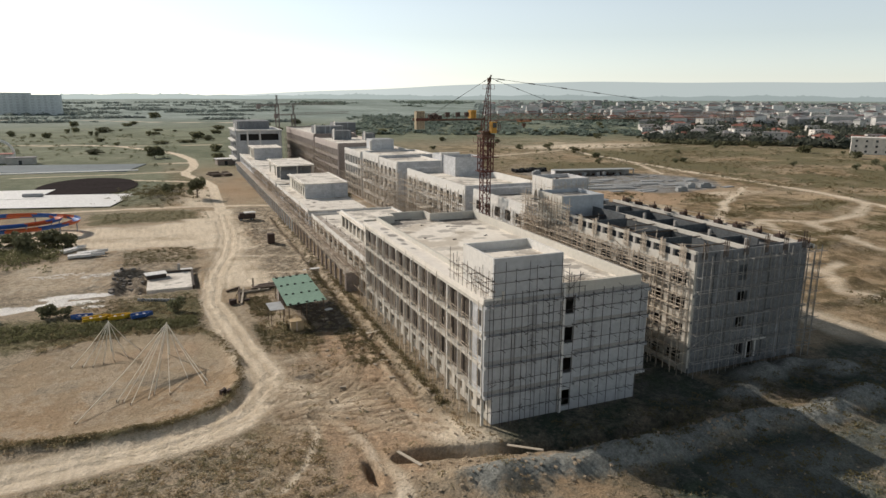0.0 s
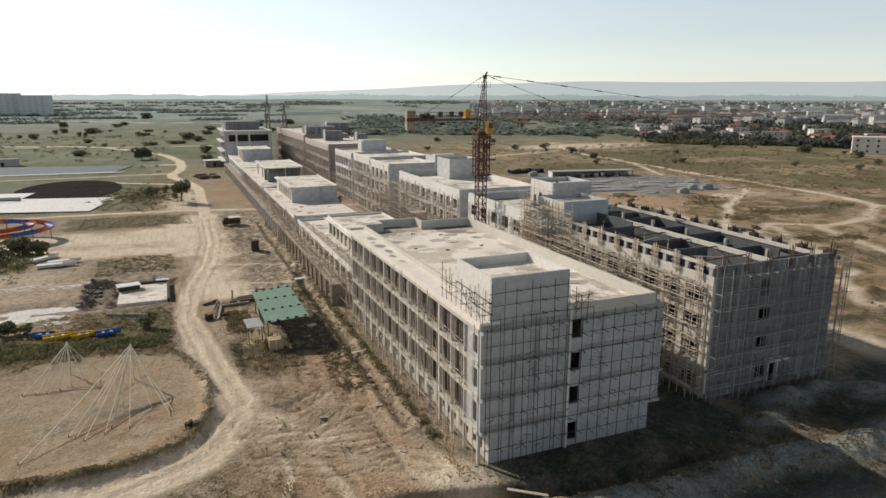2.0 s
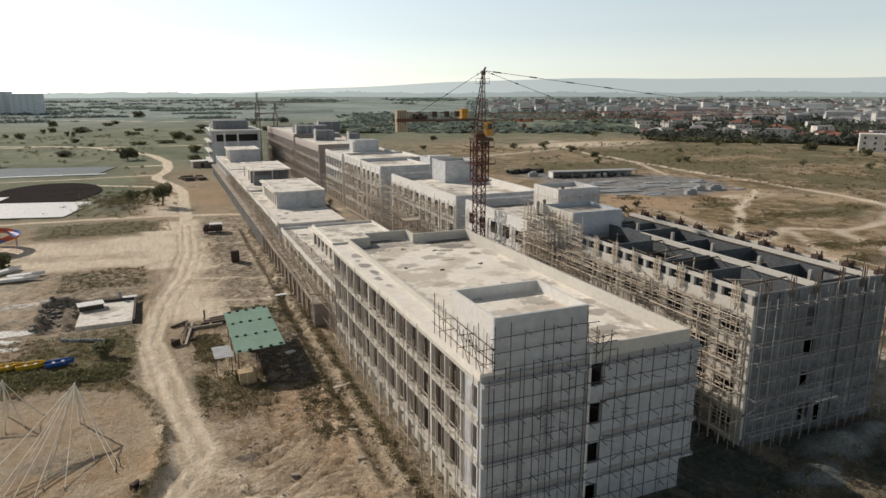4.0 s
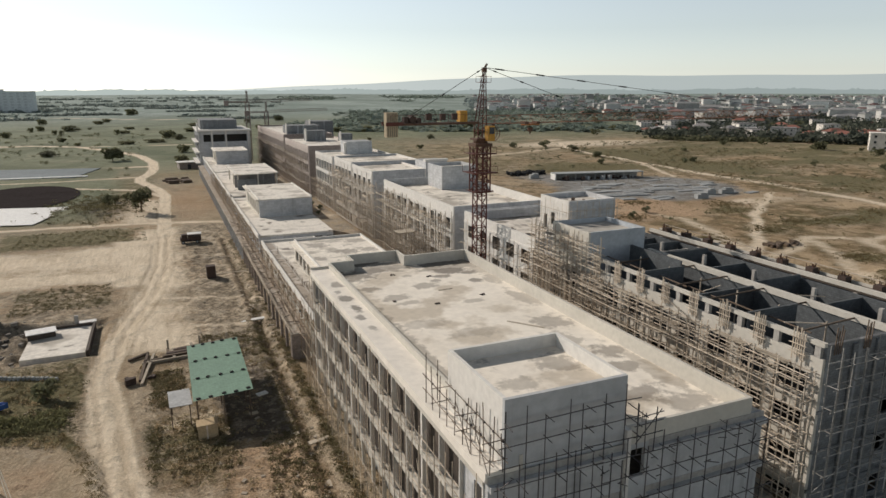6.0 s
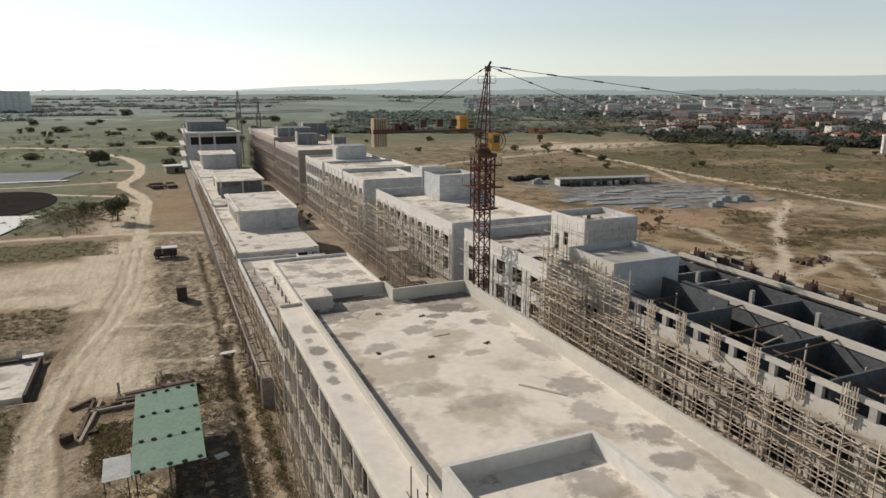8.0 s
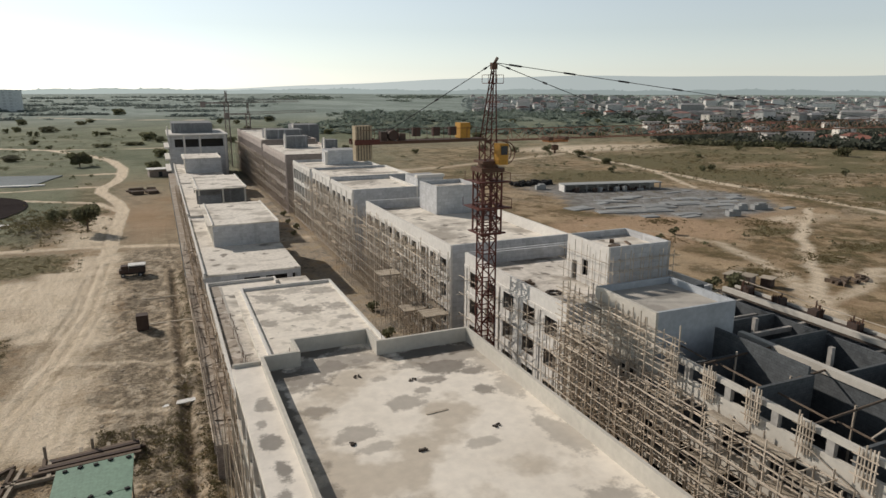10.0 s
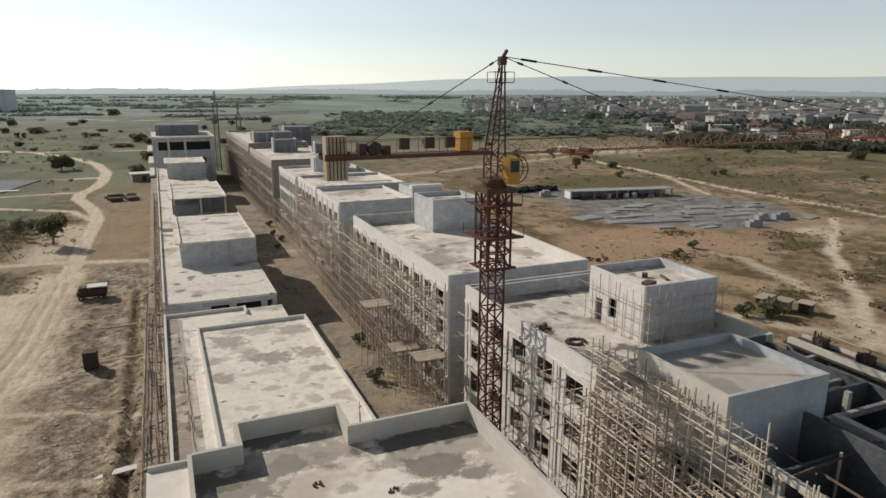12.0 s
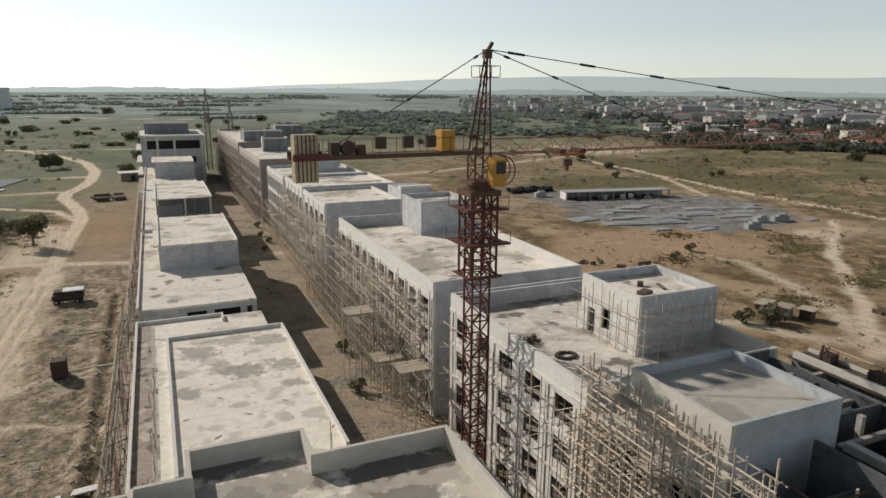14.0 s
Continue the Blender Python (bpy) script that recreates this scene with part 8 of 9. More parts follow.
for i in range(n):
    a0, a1 = 2 * math.pi * i / n, 2 * math.pi * (i + 1) / n
    g.quad((cx_, cy_, 0.22), (cx_ + 17 * math.cos(a0), cy_ + 27 * math.sin(a0), 0.22), (cx_ + 17 * math.cos(a1), cy_ + 27 * math.sin(a1), 0.22), (cx_, cy_, 0.22))
    g.quad((cx_ + 17 * math.cos(a0), cy_ + 27 * math.sin(a0), 0.22), (cx_ + 17.6 * math.cos(a0), cy_ + 28 * math.sin(a0), 0.0), (cx_ + 17.6 * math.cos(a1), cy_ + 28 * math.sin(a1), 0.0), (cx_ + 17 * math.cos(a1), cy_ + 27 * math.sin(a1), 0.22))
gg = Geo()
for i in range(n):
    a0, a1 = 2 * math.pi * i / n, 2 * math.pi * (i + 1) / n
    m0 = len(gg.v)
    gg.v += [(cx_, cy_, 0.24), (cx_ + 17 * math.cos(a0), cy_ + 27 * math.sin(a0), 0.24), (cx_ + 17 * math.cos(a1), cy_ + 27 * math.sin(a1), 0.24)]
    gg.f.append((m0, m0 + 1, m0 + 2))
pond = thing("lined_pond", "round black-lined pond half covered by white sheets", "pond", (cx_, cy_, 0))
part("liner", gg, M_BLACKLINER, pond)
part("liner_edge", Geo().obox(cx_, cy_ - 40, 0.2, 0.26, 0.5, 0.5, 0), M_WHITE, pond)
part("white_sheet", Geo().obox(-66, 184, 0.28, 0.34, 44, 27, -14), M_WHITE, pond, "white plastic sheet")
part("white_sheet", Geo().obox(-88, 204, 0.36, 0.42, 36, 22, -8), M_WHITE, pond, "white plastic sheet")
part("sheet_roll", Geo().pole((-76, 196, 0.9), (-70, 195, 0.9), 0.6, 10), M_GREY_SHEET, pond)
single("sports_court", Geo().obox(-83, 293, -0.1, 0.3, 78, 32, -13), M_BLUEGREY, "blue-grey court floor with pale border", "court")
single("court_border", Geo().obox(-76, 273.6, 0.05, 0.4, 64, 2.4, -4), M_WHITE, "long white concrete strip beside the court", "kerb")
for x, y, l, w, h, m1, m2, deg in ((-5.0, 286, 9, 6, 2.8, M_BROWNWALL, M_WHITE, 8), (-112, 330, 18, 8, 4.5, M_TOWN_WALL, M_TERRACOTTA, 5), (-128, 352, 16, 8, 5, M_TOWN_WALL, M_TERRACOTTA, 0),
                                   (-98, 322, 12, 6, 3.2, M_TOWN_WALL, M_TOWN_ROOF, 0)):
    e = thing("hut", "small single-storey hut with flat sheet roof in the field", "hut", (x, y, 0), "huts")
    part("wall", Geo().obox(x, y, -0.1, h, l, w, deg), m1, e)
    part("roof", Geo().obox(x, y, h, h + 0.25, l + 1, w + 1, deg), m2, e)
    part("doorway", Geo().obox(x, y - w / 2 - 0.02, 0, 2.0, 1.4, 0.1, deg), M_WINDOW, e)
for k in range(9):
    x, y = -11 + RND.uniform(-5, 6), 240 + RND.uniform(-4, 6)
    single("stacked_timber", Geo().obox(x, y, -0.05, RND.uniform(0.5, 1.2), RND.uniform(2, 5), RND.uniform(1, 2), RND.uniform(-10, 20)), M_TIMBER_DARK, "dark stack of timber on the ground", "timber", "stacked timber")
arch = thing("entrance_arch", "white arched gateway in the field", "arch", (-113, 350, 0))
arch_pts = [(-106, 350, -0.2)] + [(-113 + 7 * math.cos(math.pi * i / 12), 350, 3 + 7 * math.sin(math.pi * i / 12)) for i in range(13)] + [(-120, 350, -0.2)]
part("arch_ring", Geo().tube(arch_pts, 0.7, 8), M_WHITE, arch)

# ---- right-hand field ----
L = thing("open_store", "long low open store with pale flat roof", "store", (140, 185, 0))
DEG = -10.5
part("roof", Geo().obox(140.5, 185, 2.3, 2.55, 37, 5.0, DEG), M_SLAB, L, "pale flat roof strip")
part("back_wall", Geo().obox(140.9, 187.3, -0.1, 2.5, 36.5, 0.3, DEG), M_CONC, L)
cd, sd = math.cos(radians(DEG)), math.sin(radians(DEG))
for i in range(10):
    u = -18 + 4 * i
    part("post", Geo().obox(140.5 + u * cd + 2.2 * sd, 185 + u * sd - 2.2 * cd, -0.1, 2.5, 0.35, 0.35, DEG), M_CONC, L)
part("end_wall", Geo().obox(140.5 - 18.3 * cd, 185 - 18.3 * sd, -0.1, 2.5, 0.3, 4.6, DEG), M_WHITE, L)
for k in range(16):
    u = RND.uniform(-16, 16)
    x, y = 140.5 + u * cd + 1.6 * sd, 185 + u * sd - RND.uniform(1.5, 4.5) * cd
    single("crate", Geo().obox(x, y, -0.05, RND.uniform(0.6, 1.8), RND.uniform(0.8, 2.0), RND.uniform(0.8, 1.6), RND.uniform(0, 60)), M_RUST if k % 3 else M_SLAB, "dark crate stored before the open store", "crate", "crates")
for k in range(24):
    x, y = 144 + RND.uniform(-26, 26), 152 + RND.uniform(-20, 22)
    h = RND.uniform(0.1, 0.35)
    single("precast_slab", Geo().obox(x, y, -0.05, h, RND.uniform(3, 9), RND.uniform(1.5, 3.5), RND.uniform(-25, 15)), M_SLAB, "low stack of bluish precast slabs on gravel", "slabs", "slab stacks")
for x, y, l, w, deg in ((108, 157, 8, 5, 10), (115, 148, 12, 4, -14), (126, 146, 11, 5, -10), (132, 151, 10, 6, -16), (143, 152, 13, 6, -12), (131, 137.5, 8, 3, -5), (150, 158, 9, 4, -20), (166, 154, 6, 4, -8)):
    single("precast_slab", Geo().obox(x, y, -0.05, 0.3, l, w, deg).obox(x + 0.5, y + 0.3, 0.3, 0.42, l * 0.6, w * 0.7, deg + 4), M_SLAB, "low stack of bluish precast slabs on gravel", "slabs", "slab stacks")
for x, y, s in ((141.5, 131, 3.6), (157, 136, 4.2), (151, 137, 3.0), (118, 195, 3.5)):
    single("concrete_block", Geo().obox(x, y, -0.05, 1.4, s, 2.2, -15).obox(x + 0.4, y, 1.4, 1.9, s * 0.6, 1.8, -12), M_SLAB, "stack of grey concrete blocks on gravel", "blocks", "block stacks")
g = Geo()
for k in range(90):
    x, y = 120 + RND.uniform(-7, 9), 206 + RND.uniform(-3, 4)
    g.obox(x, y, -0.1, RND.uniform(0.4, 1.6), RND.uniform(0.5, 2), RND.uniform(0.4, 1.5), RND.uniform(0, 90))
single("rubble", g, M_RUBBER, "dark heap of scrap beside the gravel yard", "scrap", kind="stuff")
for cx, cy, nn in ((111, 74, 26), (80, 118, 10), (90, 112, 8)):
    g = Geo()
    for k in range(nn):
        x, y = cx + RND.uniform(-5, 5), cy + RND.uniform(-1.5, 1.5)
        g.obox(x, y, -0.05, RND.uniform(0.2, 0.8), RND.uniform(0.6, 3), RND.uniform(0.2, 0.5), RND.uniform(0, 180))
    single("timber_debris", g, M_TIMBER_DARK, "dark scattered timber debris on dry grass", "debris", "debris heaps", kind="stuff")
for x, y, l, w, h, m_ in ((91, 79.5, 2.4, 1.8, 1.8, M_BROWNWALL), (93.6, 77.5, 1.8, 1.8, 1.6, M_RUST), (92, 84, 3.4, 1.6, 0.9, M_INFILL)):
    e = thing("site_hut", "small brown site hut beside the building", "hut", (x, y, 0), "site huts")
    part("wall", Geo().obox(x, y, -0.1, h, l, w, 20), m_, e)
    part("roof", Geo().obox(x, y, h, h + 0.12, l + 0.6, w + 0.6, 20), M_BOARD, e)

# ---- plants ----


def leaf_cloud(g, rnd, cx, cy, cz, rx, ry, rz, n, size):
    """Many small leaf quads scattered in an uneven crown."""
    lumps = [(rnd.uniform(-0.55, 0.55), rnd.uniform(-0.55, 0.55), rnd.uniform(-0.4, 0.55), rnd.uniform(0.35, 0.6)) for _ in range(9)]
    for _ in range(n):
        lx, ly, lz, lr = rnd.choice(lumps)
        d = Vector((rnd.gauss(0, 1), rnd.gauss(0, 1), rnd.gauss(0, 1))).normalized() * lr * rnd.uniform(0.6, 1.05)
        c = Vector((cx + (lx + d.x) * rx, cy + (ly + d.y) * ry, cz + (lz + d.z) * rz))
        a = Vector((rnd.gauss(0, 1), rnd.gauss(0, 1), rnd.gauss(0, 0.6))).normalized()
        b = a.orthogonal().normalized()
        s = size * rnd.uniform(0.6, 1.4)
        g.quad(c - a * s - b * s * 0.6, c + a * s - b * s * 0.6, c + a * s * 0.8 + b * s * 0.6, c - a * s * 0.8 + b * s * 0.6)


def tree(seed, h, spread, leaves, leaf_size, label, low=0.62):
    rnd = random.Random(seed)
    e = thing("tree", label, "tree", (0, 0, 0), "trees")
    g = Geo()
    top = Vector((rnd.uniform(-0.3, 0.3), rnd.uniform(-0.3, 0.3), h * 0.55))
    g.pole((0, 0, -0.2), top, h * 0.035, 7, h * 0.022)
    for k in range(6):
        a = k * 1.05 + rnd.uniform(-0.3, 0.3)
        st = Vector((0, 0, 0)).lerp(top, rnd.uniform(0.5, 1.0))
        g.pole(st, st + Vector((math.cos(a) * spread * 0.6, math.sin(a) * spread * 0.6, h * rnd.uniform(0.15, 0.32))), h * 0.016, 5, h * 0.006)
    part("trunk", g, M_BARK, e)
    g = Geo()
    leaf_cloud(g, rnd, 0, 0, h * low, spread, spread, h * 0.42, leaves, leaf_size)
    part("crown", g, M_LEAF, e)
    return e


def shrub(seed, r, h, leaves, label):
    rnd = random.Random(seed)
    e = thing("shrub", label, "shrub", (0, 0, 0), "shrubs")
    g = Geo()
    for k in range(5):
        a = rnd.uniform(0, 6.28)
        g.pole((0, 0, -0.1), (math.cos(a) * r * 0.6, math.sin(a) * r * 0.6, h * 0.7), 0.05, 4, 0.02)
    part("stem", g, M_BARK, e)
    g = Geo()
    leaf_cloud(g, rnd, 0, 0, h * 0.5, r, r, h * 0.6, leaves, r * 0.14)
    part("foliage", g, M_LEAF, e)
    return e


big = tree(1, 7.6, 5.4, 2300, 0.36, "broad dense dark-green tree beside the dirt track", low=0.46)
big.location = (-38, 332.5, 0)
t2 = tree(2, 7.4, 3.1, 900, 0.3, "slender dark-green tree by the track")
t2.location = (-22.5, 174.6, 0)
s1 = shrub(3, 1.5, 2.2, 260, "dusty green shrub in dry grass")
s1.location = (83, 79.5, 0)
s2 = shrub(4, 2.2, 2.6, 320, "dusty green shrub in dry grass")
s2.location = (87, 78, 0)
RIGHT_SHRUBS = [(s2, 190, 254, 1.0, 10), (s2, 193, 256, 0.8, 60), (s1, 172, 225, 1.2, 0), (s2, 212, 215, 0.8, 30), (s2, 218, 216, 0.8, 70), (s2, 280, 150, 1.2, 0), (s1, 270, 158, 1.3, 0), (s1, 300, 170, 1.4, 20), (s1, 255, 180, 1.1, 0), (s1, -27, 201, 1.0, 15), (s1, -31.8, 194, 1.3, 80), (s1, -30, 197, 1.0, 0), (s1, -24, 186, 0.8, 0), (s2, -7, 300, 1.6, 0)]
STREET_SHRUBS = [(s1, 23.5, 153, 0.5, 20), (s1, 25.5, 160, 0.6, 70), (s1, 24.8, 168, 0.5, 0), (s1, 25.6, 179, 0.6, 10)]
LEFT_SHRUBS = [(s2, -48.5, 56, 0.7, 0), (s1, -46, 55.5, 0.7, 0), (s1, -30, 52, 1.0, 0), (s1, 24.5, 92, 0.7, 0), (s1, 22.8, 79.5, 0.7, 0), (s1, 109, 118, 0.8, 0), (s1, 101, 114, 0.7, 0), (s2, -56, 112, 1.3, 0), (s2, -60, 108, 1.4, 40), (s2, -52, 110, 1.1, 90), (s1, -64, 114, 1.5, 0), (s2, -68, 110, 1.4, 10), (s2, 20, 340, 2.2, 0), (s2, 8, 330, 2.5, 0), (s2, 60, 380, 2.4, 0)]
for src, x, y, sc, rz in RIGHT_SHRUBS + LEFT_SHRUBS + STREET_SHRUBS:
    c = copy_thing(src, pose(x, y, 0, 0, 0, rz))
    c.scale = (sc, sc, sc)
# bushes dotted over the plain beyond the track: place, width and height factors
for x, y, sw, sh in ((-90, 560, 1.3, 1.8), (-85, 556, 1.3, 1.7), (-84, 612, 3.6, 1.7), (-46, 541, 1.5, 1.9), (-10, 489, 2.6, 2.0), (-3, 472, 2.2, 1.4), (-5, 368, 1.9, 1.5), (-112, 602, 1.5, 1.8),
                     (-122, 738, 2.2, 2.0), (-72, 635, 1.4, 0.8), (-72, 727, 2.6, 1.2), (-40, 622, 2.2, 0.8), (-26, 602, 1.3, 0.9), (-42, 563, 2.4, 0.8), (-77, 480, 1.6, 1.0), (-63, 440, 1.4, 1.0),
                     (-37, 444, 3.0, 0.7), (-19, 452, 3.2, 0.8), (-70, 371, 2.6, 1.1), (-118, 538, 1.9, 1.5), (-131, 556, 1.4, 1.3), (-147, 567, 1.8, 1.6), (-108, 622, 1.6, 1.5), (-156, 545, 1.6, 1.8),
                     (-68, 775, 2.8, 1.3), (-48, 980, 4.0, 3.0), (8, 560, 2.2, 1.2), (16, 640, 3.4, 1.4)):
    c = copy_thing(s2 if sw > 1.5 else s1, pose(x, y, gz(x, y) - 0.1, 0, 0, 37 * x + 11 * y))
    c.scale = (sw, sw, sh)
rs = random.Random(21)
for k in range(70):
    az = radians(rs.uniform(-14, 60))
    d = rs.uniform(330, 760)
    x, y = d * math.sin(az), d * math.cos(az)
    if y < 200 and x > 330 or x < 30:
        continue
    c = copy_thing(rs.choice((s1, s2)), pose(x, y, gz(x, y), 0, 0, rs.uniform(0, 360)))
    sc = rs.uniform(0.8, 2.0)
    c.scale = (sc * 1.3, sc * 1.3, sc)


def clumps(name, label, count, place, size, leaves, material, seed, category="shrubs", flat=0.7, blade=0.3):
    """A large uncounted mass of foliage, as one mesh of small leaf quads."""
    rnd = random.Random(seed)
    g = Geo()
    spots = [p for p in (place(rnd) for _ in range(count)) if p[0] is not None]
    zs = ground_height(np.array([p[0] for p in spots]), np.array([p[1] for p in spots])).tolist()
    for (x, y, s), z in zip(spots, zs):
        for _k in range(leaves):
            a = rnd.uniform(0, 6.283)
            rr = s * math.sqrt(rnd.random()) * 0.9
            c = Vector((x + rr * math.cos(a), y + rr * math.sin(a), z + s * size * rnd.uniform(0.1, 1.0) * (1.1 - 0.6 * rr / s)))
            d = Vector((rnd.gauss(0, 1), rnd.gauss(0, 1), rnd.gauss(0, flat))).normalized() * s * blade * rnd.uniform(0.6, 1.3)
            b = d.orthogonal().normalized() * s * blade * 0.5
            if flat < 0.5:
                b = Vector((-d.y, d.x, rnd.gauss(0, flat) * s * 0.1)) * 0.7
            g.quad(c - d - b, c + d - b * 0.7, c + d * 0.8 + b, c - d * 0.9 + b * 0.8)
    return single(name, g, material, label, category, kind="stuff")


def hedge_place(r):
    x = r.uniform(-66, -27.5)
    return x, 45.8 + (x + 27) * -0.08 + r.uniform(-2.2, 2.2 + 4.5 * max(0, -34 - x) / 30), r.uniform(0.35, 1.0)


clumps("hedge_scrub", "tangled green scrub along the arena's back edge", 700, hedge_place, 0.7, 26, M_HEDGE, 5, blade=0.16)


def tuft_place(r):
    while True:
        x, y = r.uniform(-48, 0), r.uniform(-26, 62)
        d = float(along(np.array([x]), np.array([y]), TRACK)[0])
        if d < 4.0 or math.hypot(x + 37.5, y - 27.5) < 15.2:
            continue
        p = 0.15
        if y < 6:
            p = 0.5
        if (-17 < x and y < 12) or (-22 < x < -6 and 5 < y < 18):
            p = 0.03
        if math.hypot(x + 37.5, y - 27.5) < 16.8:
            p = 1.0
        if -3.4 < x < -2 or (-20 < x < -12 and 28 < y < 41) or (-19 < x < -15.5 and 45 < y < 55):
            p = 0.5
        elif -12.6 < x < -5.6 and 34 < y < 50:
            p = 0.04
        if r.random() < p:
            return x, y, r.uniform(0.22, 0.6)


clumps("dry_tufts", "dry yellow and olive grass tufts on bare soil", 2600, tuft_place, 0.7, 13, M_LEAF_DRY, 6, "grass", blade=0.19)
clumps("green_tufts", "low dusty olive weeds on bare soil", 1100, tuft_place, 0.7, 15, M_WEED, 8, "weeds", blade=0.19)


def weed_place(r):
    zone = r.choice(((-19.5, -11.5, 29.5, 40.5), (-19.2, -15.8, 44.5, 55), (-44, -26.5, 52, 62), (-52, -26.5, 42, 50), (-3.3, -2.2, 6, 60),
                     (-9, -4.5, 20, 34), (-4.6, -2.2, 8, 130), (-40, -26, 86, 100), (-48, -21, 136, 153), (-13, -5, 56, 66)))
    return r.uniform(zone[0], zone[1]), r.uniform(zone[2], zone[3]), r.uniform(0.2, 0.55)


clumps("weed_patches", "tangled dark olive weeds in patches on the site", 3300, weed_place, 0.6, 18, M_SCRUB, 18, "weeds", blade=0.17)


def slide_scrub(r):
    return r.uniform(-68, -53), 103 + r.gauss(0, 4.5), r.uniform(0.5, 1.3)


clumps("slide_scrub", "dark green thicket under the water slide", 300, slide_scrub, 0.9, 20, M_HEDGE, 34, "scrub", blade=0.17)
for i in range(13):
    x, y = -36.0 + 0.52 * i, 60.4 - 0.25 * i
    single("block", Geo().obox(x, y, gz(x, y) - 0.05, gz(x, y) + 0.42, 0.4, 0.3, -26 + RND.uniform(-12, 12)), M_SLAB, "small pale block set out in a row", "block", "row of blocks")


def pond_scrub(r):
    return -34 + r.gauss(0, 6.5), 190 + r.gauss(0, 12), r.uniform(0.5, 1.2)


clumps("pond_scrub", "rough dark scrub between the pond and the track", 420, pond_scrub, 0.7, 14, M_SCRUB, 33, "scrub", blade=0.2)


def ring_place(r):
    k = r.randrange(len(RING) - 2) + 1
    (xa, ya), (xb, yb) = RING[k], RING[k + 1]
    t = r.random()
    return xa + (xb - xa) * t + r.gauss(0, 0.35), ya + (yb - ya) * t + r.gauss(0, 0.35), r.uniform(0.18, 0.42)


clumps("bank_weeds", "dry dark weeds on the bank round the arena", 800, ring_place, 0.6, 14, M_FIELD_GRASS, 28, "weeds", blade=0.16)


def strip_place(r):
    y = r.uniform(33, 80)
    return -5.5 + (1.9 * max(0, y - 62) / 18) + r.gauss(0, 0.6), y, r.uniform(0.2, 0.5)


clumps("strip_weeds", "dark weeds along the rough strip beside the building", 420, strip_place, 0.6, 14, M_SCRUB, 29, "weeds", blade=0.17)


def right_tufts(r):
    return r.uniform(60, 260), r.uniform(40, 230), r.uniform(0.3, 0.8)


clumps("field_tufts", "dry grass tufts over the brown field", 1500, right_tufts, 0.45, 6, M_LEAF_FIELD, 9, "grass")


def grass_place(r):
    if r.random() < 0.5:
        cx, cy, rx, ry = r.choice(FIELD_GRASS)
        return cx + r.gauss(0, 0.5) * rx, cy + r.gauss(0, 0.5) * ry, r.uniform(0.3, 0.75)
    while True:
        x, y = r.uniform(186, 330), r.uniform(60, 330)
        if float(vnoise(np.array([x]), np.array([y]), 16.0)[0]) > r.uniform(0.35, 0.75):
            return x, y, r.uniform(0.4, 1.1)


clumps("field_grass", "dark dry grass and low scrub in drifts over the brown field", 4200, grass_place, 0.5, 9, M_FIELD_GRASS, 31, "grass", blade=0.26)


def front_tufts(r):
    return r.uniform(5, 90), r.uniform(-36, -2), r.uniform(0.25, 0.7)



def clods():
    """Loose clods and stones over the bare earth."""
    rnd = random.Random(44)
    g = Geo()
    spots = [(rnd.uniform(-46, 30), rnd.uniform(-26, 62)) for _ in range(5200)]
    xs, ys = np.array([p[0] for p in spots]), np.array([p[1] for p in spots])
    ds = along(xs, ys, [(-11, -6), (2, -9.6), (12, -11.3), (24, -10.2), (44, -10)])
    dt = along(xs, ys, TRACK)
    for x, y, d, near_, z in zip(xs.tolist(), ys.tolist(), ds.tolist(), dt.tolist(), ground_height(xs, ys).tolist()):
        if (x > 0 and y > -3) or near_ < 3.5 or math.hypot(x + 37.5, y - 27.5) < 14:
            continue
        if rnd.random() > (1.0 if d < 3 else 0.35):
            continue
        s = rnd.uniform(0.05, 0.16) * (1.5 if d < 3 else 1)
        g.obox(x, y, z - 0.05, z + s * 0.7, s * 1.5, s, rnd.uniform(0, 180))
    return single("clods", g, M_CLOD, "scattered earth clods and stones", "stones", kind="stuff")


clods()
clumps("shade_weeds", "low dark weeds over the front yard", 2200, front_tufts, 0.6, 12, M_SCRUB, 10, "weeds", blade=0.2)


def wood_place(r):
    while True:
        az = radians(r.uniform(-14, 64))
        d = 520 + 2600 * r.random() ** 1.1
        if az < radians(9):
            continue
        x, y = d * math.sin(az), d * math.cos(az)
        if float(vnoise(np.array([x]), np.array([y * 0.8]), 70 + 0.07 * d)[0]) > 0.55 + 0.16 * (r.random() - 0.5):
            break
    return x, y, r.uniform(3.5, 8.5) * (1 + d / 2200)


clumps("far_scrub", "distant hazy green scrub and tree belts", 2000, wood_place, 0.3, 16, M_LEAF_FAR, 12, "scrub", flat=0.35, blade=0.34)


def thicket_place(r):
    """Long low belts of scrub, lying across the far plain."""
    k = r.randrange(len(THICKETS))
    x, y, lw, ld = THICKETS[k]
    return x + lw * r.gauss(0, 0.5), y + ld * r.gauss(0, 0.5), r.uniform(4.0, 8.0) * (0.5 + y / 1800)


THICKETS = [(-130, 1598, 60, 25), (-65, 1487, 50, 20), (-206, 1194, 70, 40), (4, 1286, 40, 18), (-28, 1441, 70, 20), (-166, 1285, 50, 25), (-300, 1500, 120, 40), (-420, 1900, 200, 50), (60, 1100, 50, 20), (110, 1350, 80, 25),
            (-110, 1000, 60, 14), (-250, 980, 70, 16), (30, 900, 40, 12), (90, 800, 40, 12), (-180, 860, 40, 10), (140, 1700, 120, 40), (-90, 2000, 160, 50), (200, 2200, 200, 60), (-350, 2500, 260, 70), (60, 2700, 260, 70)]
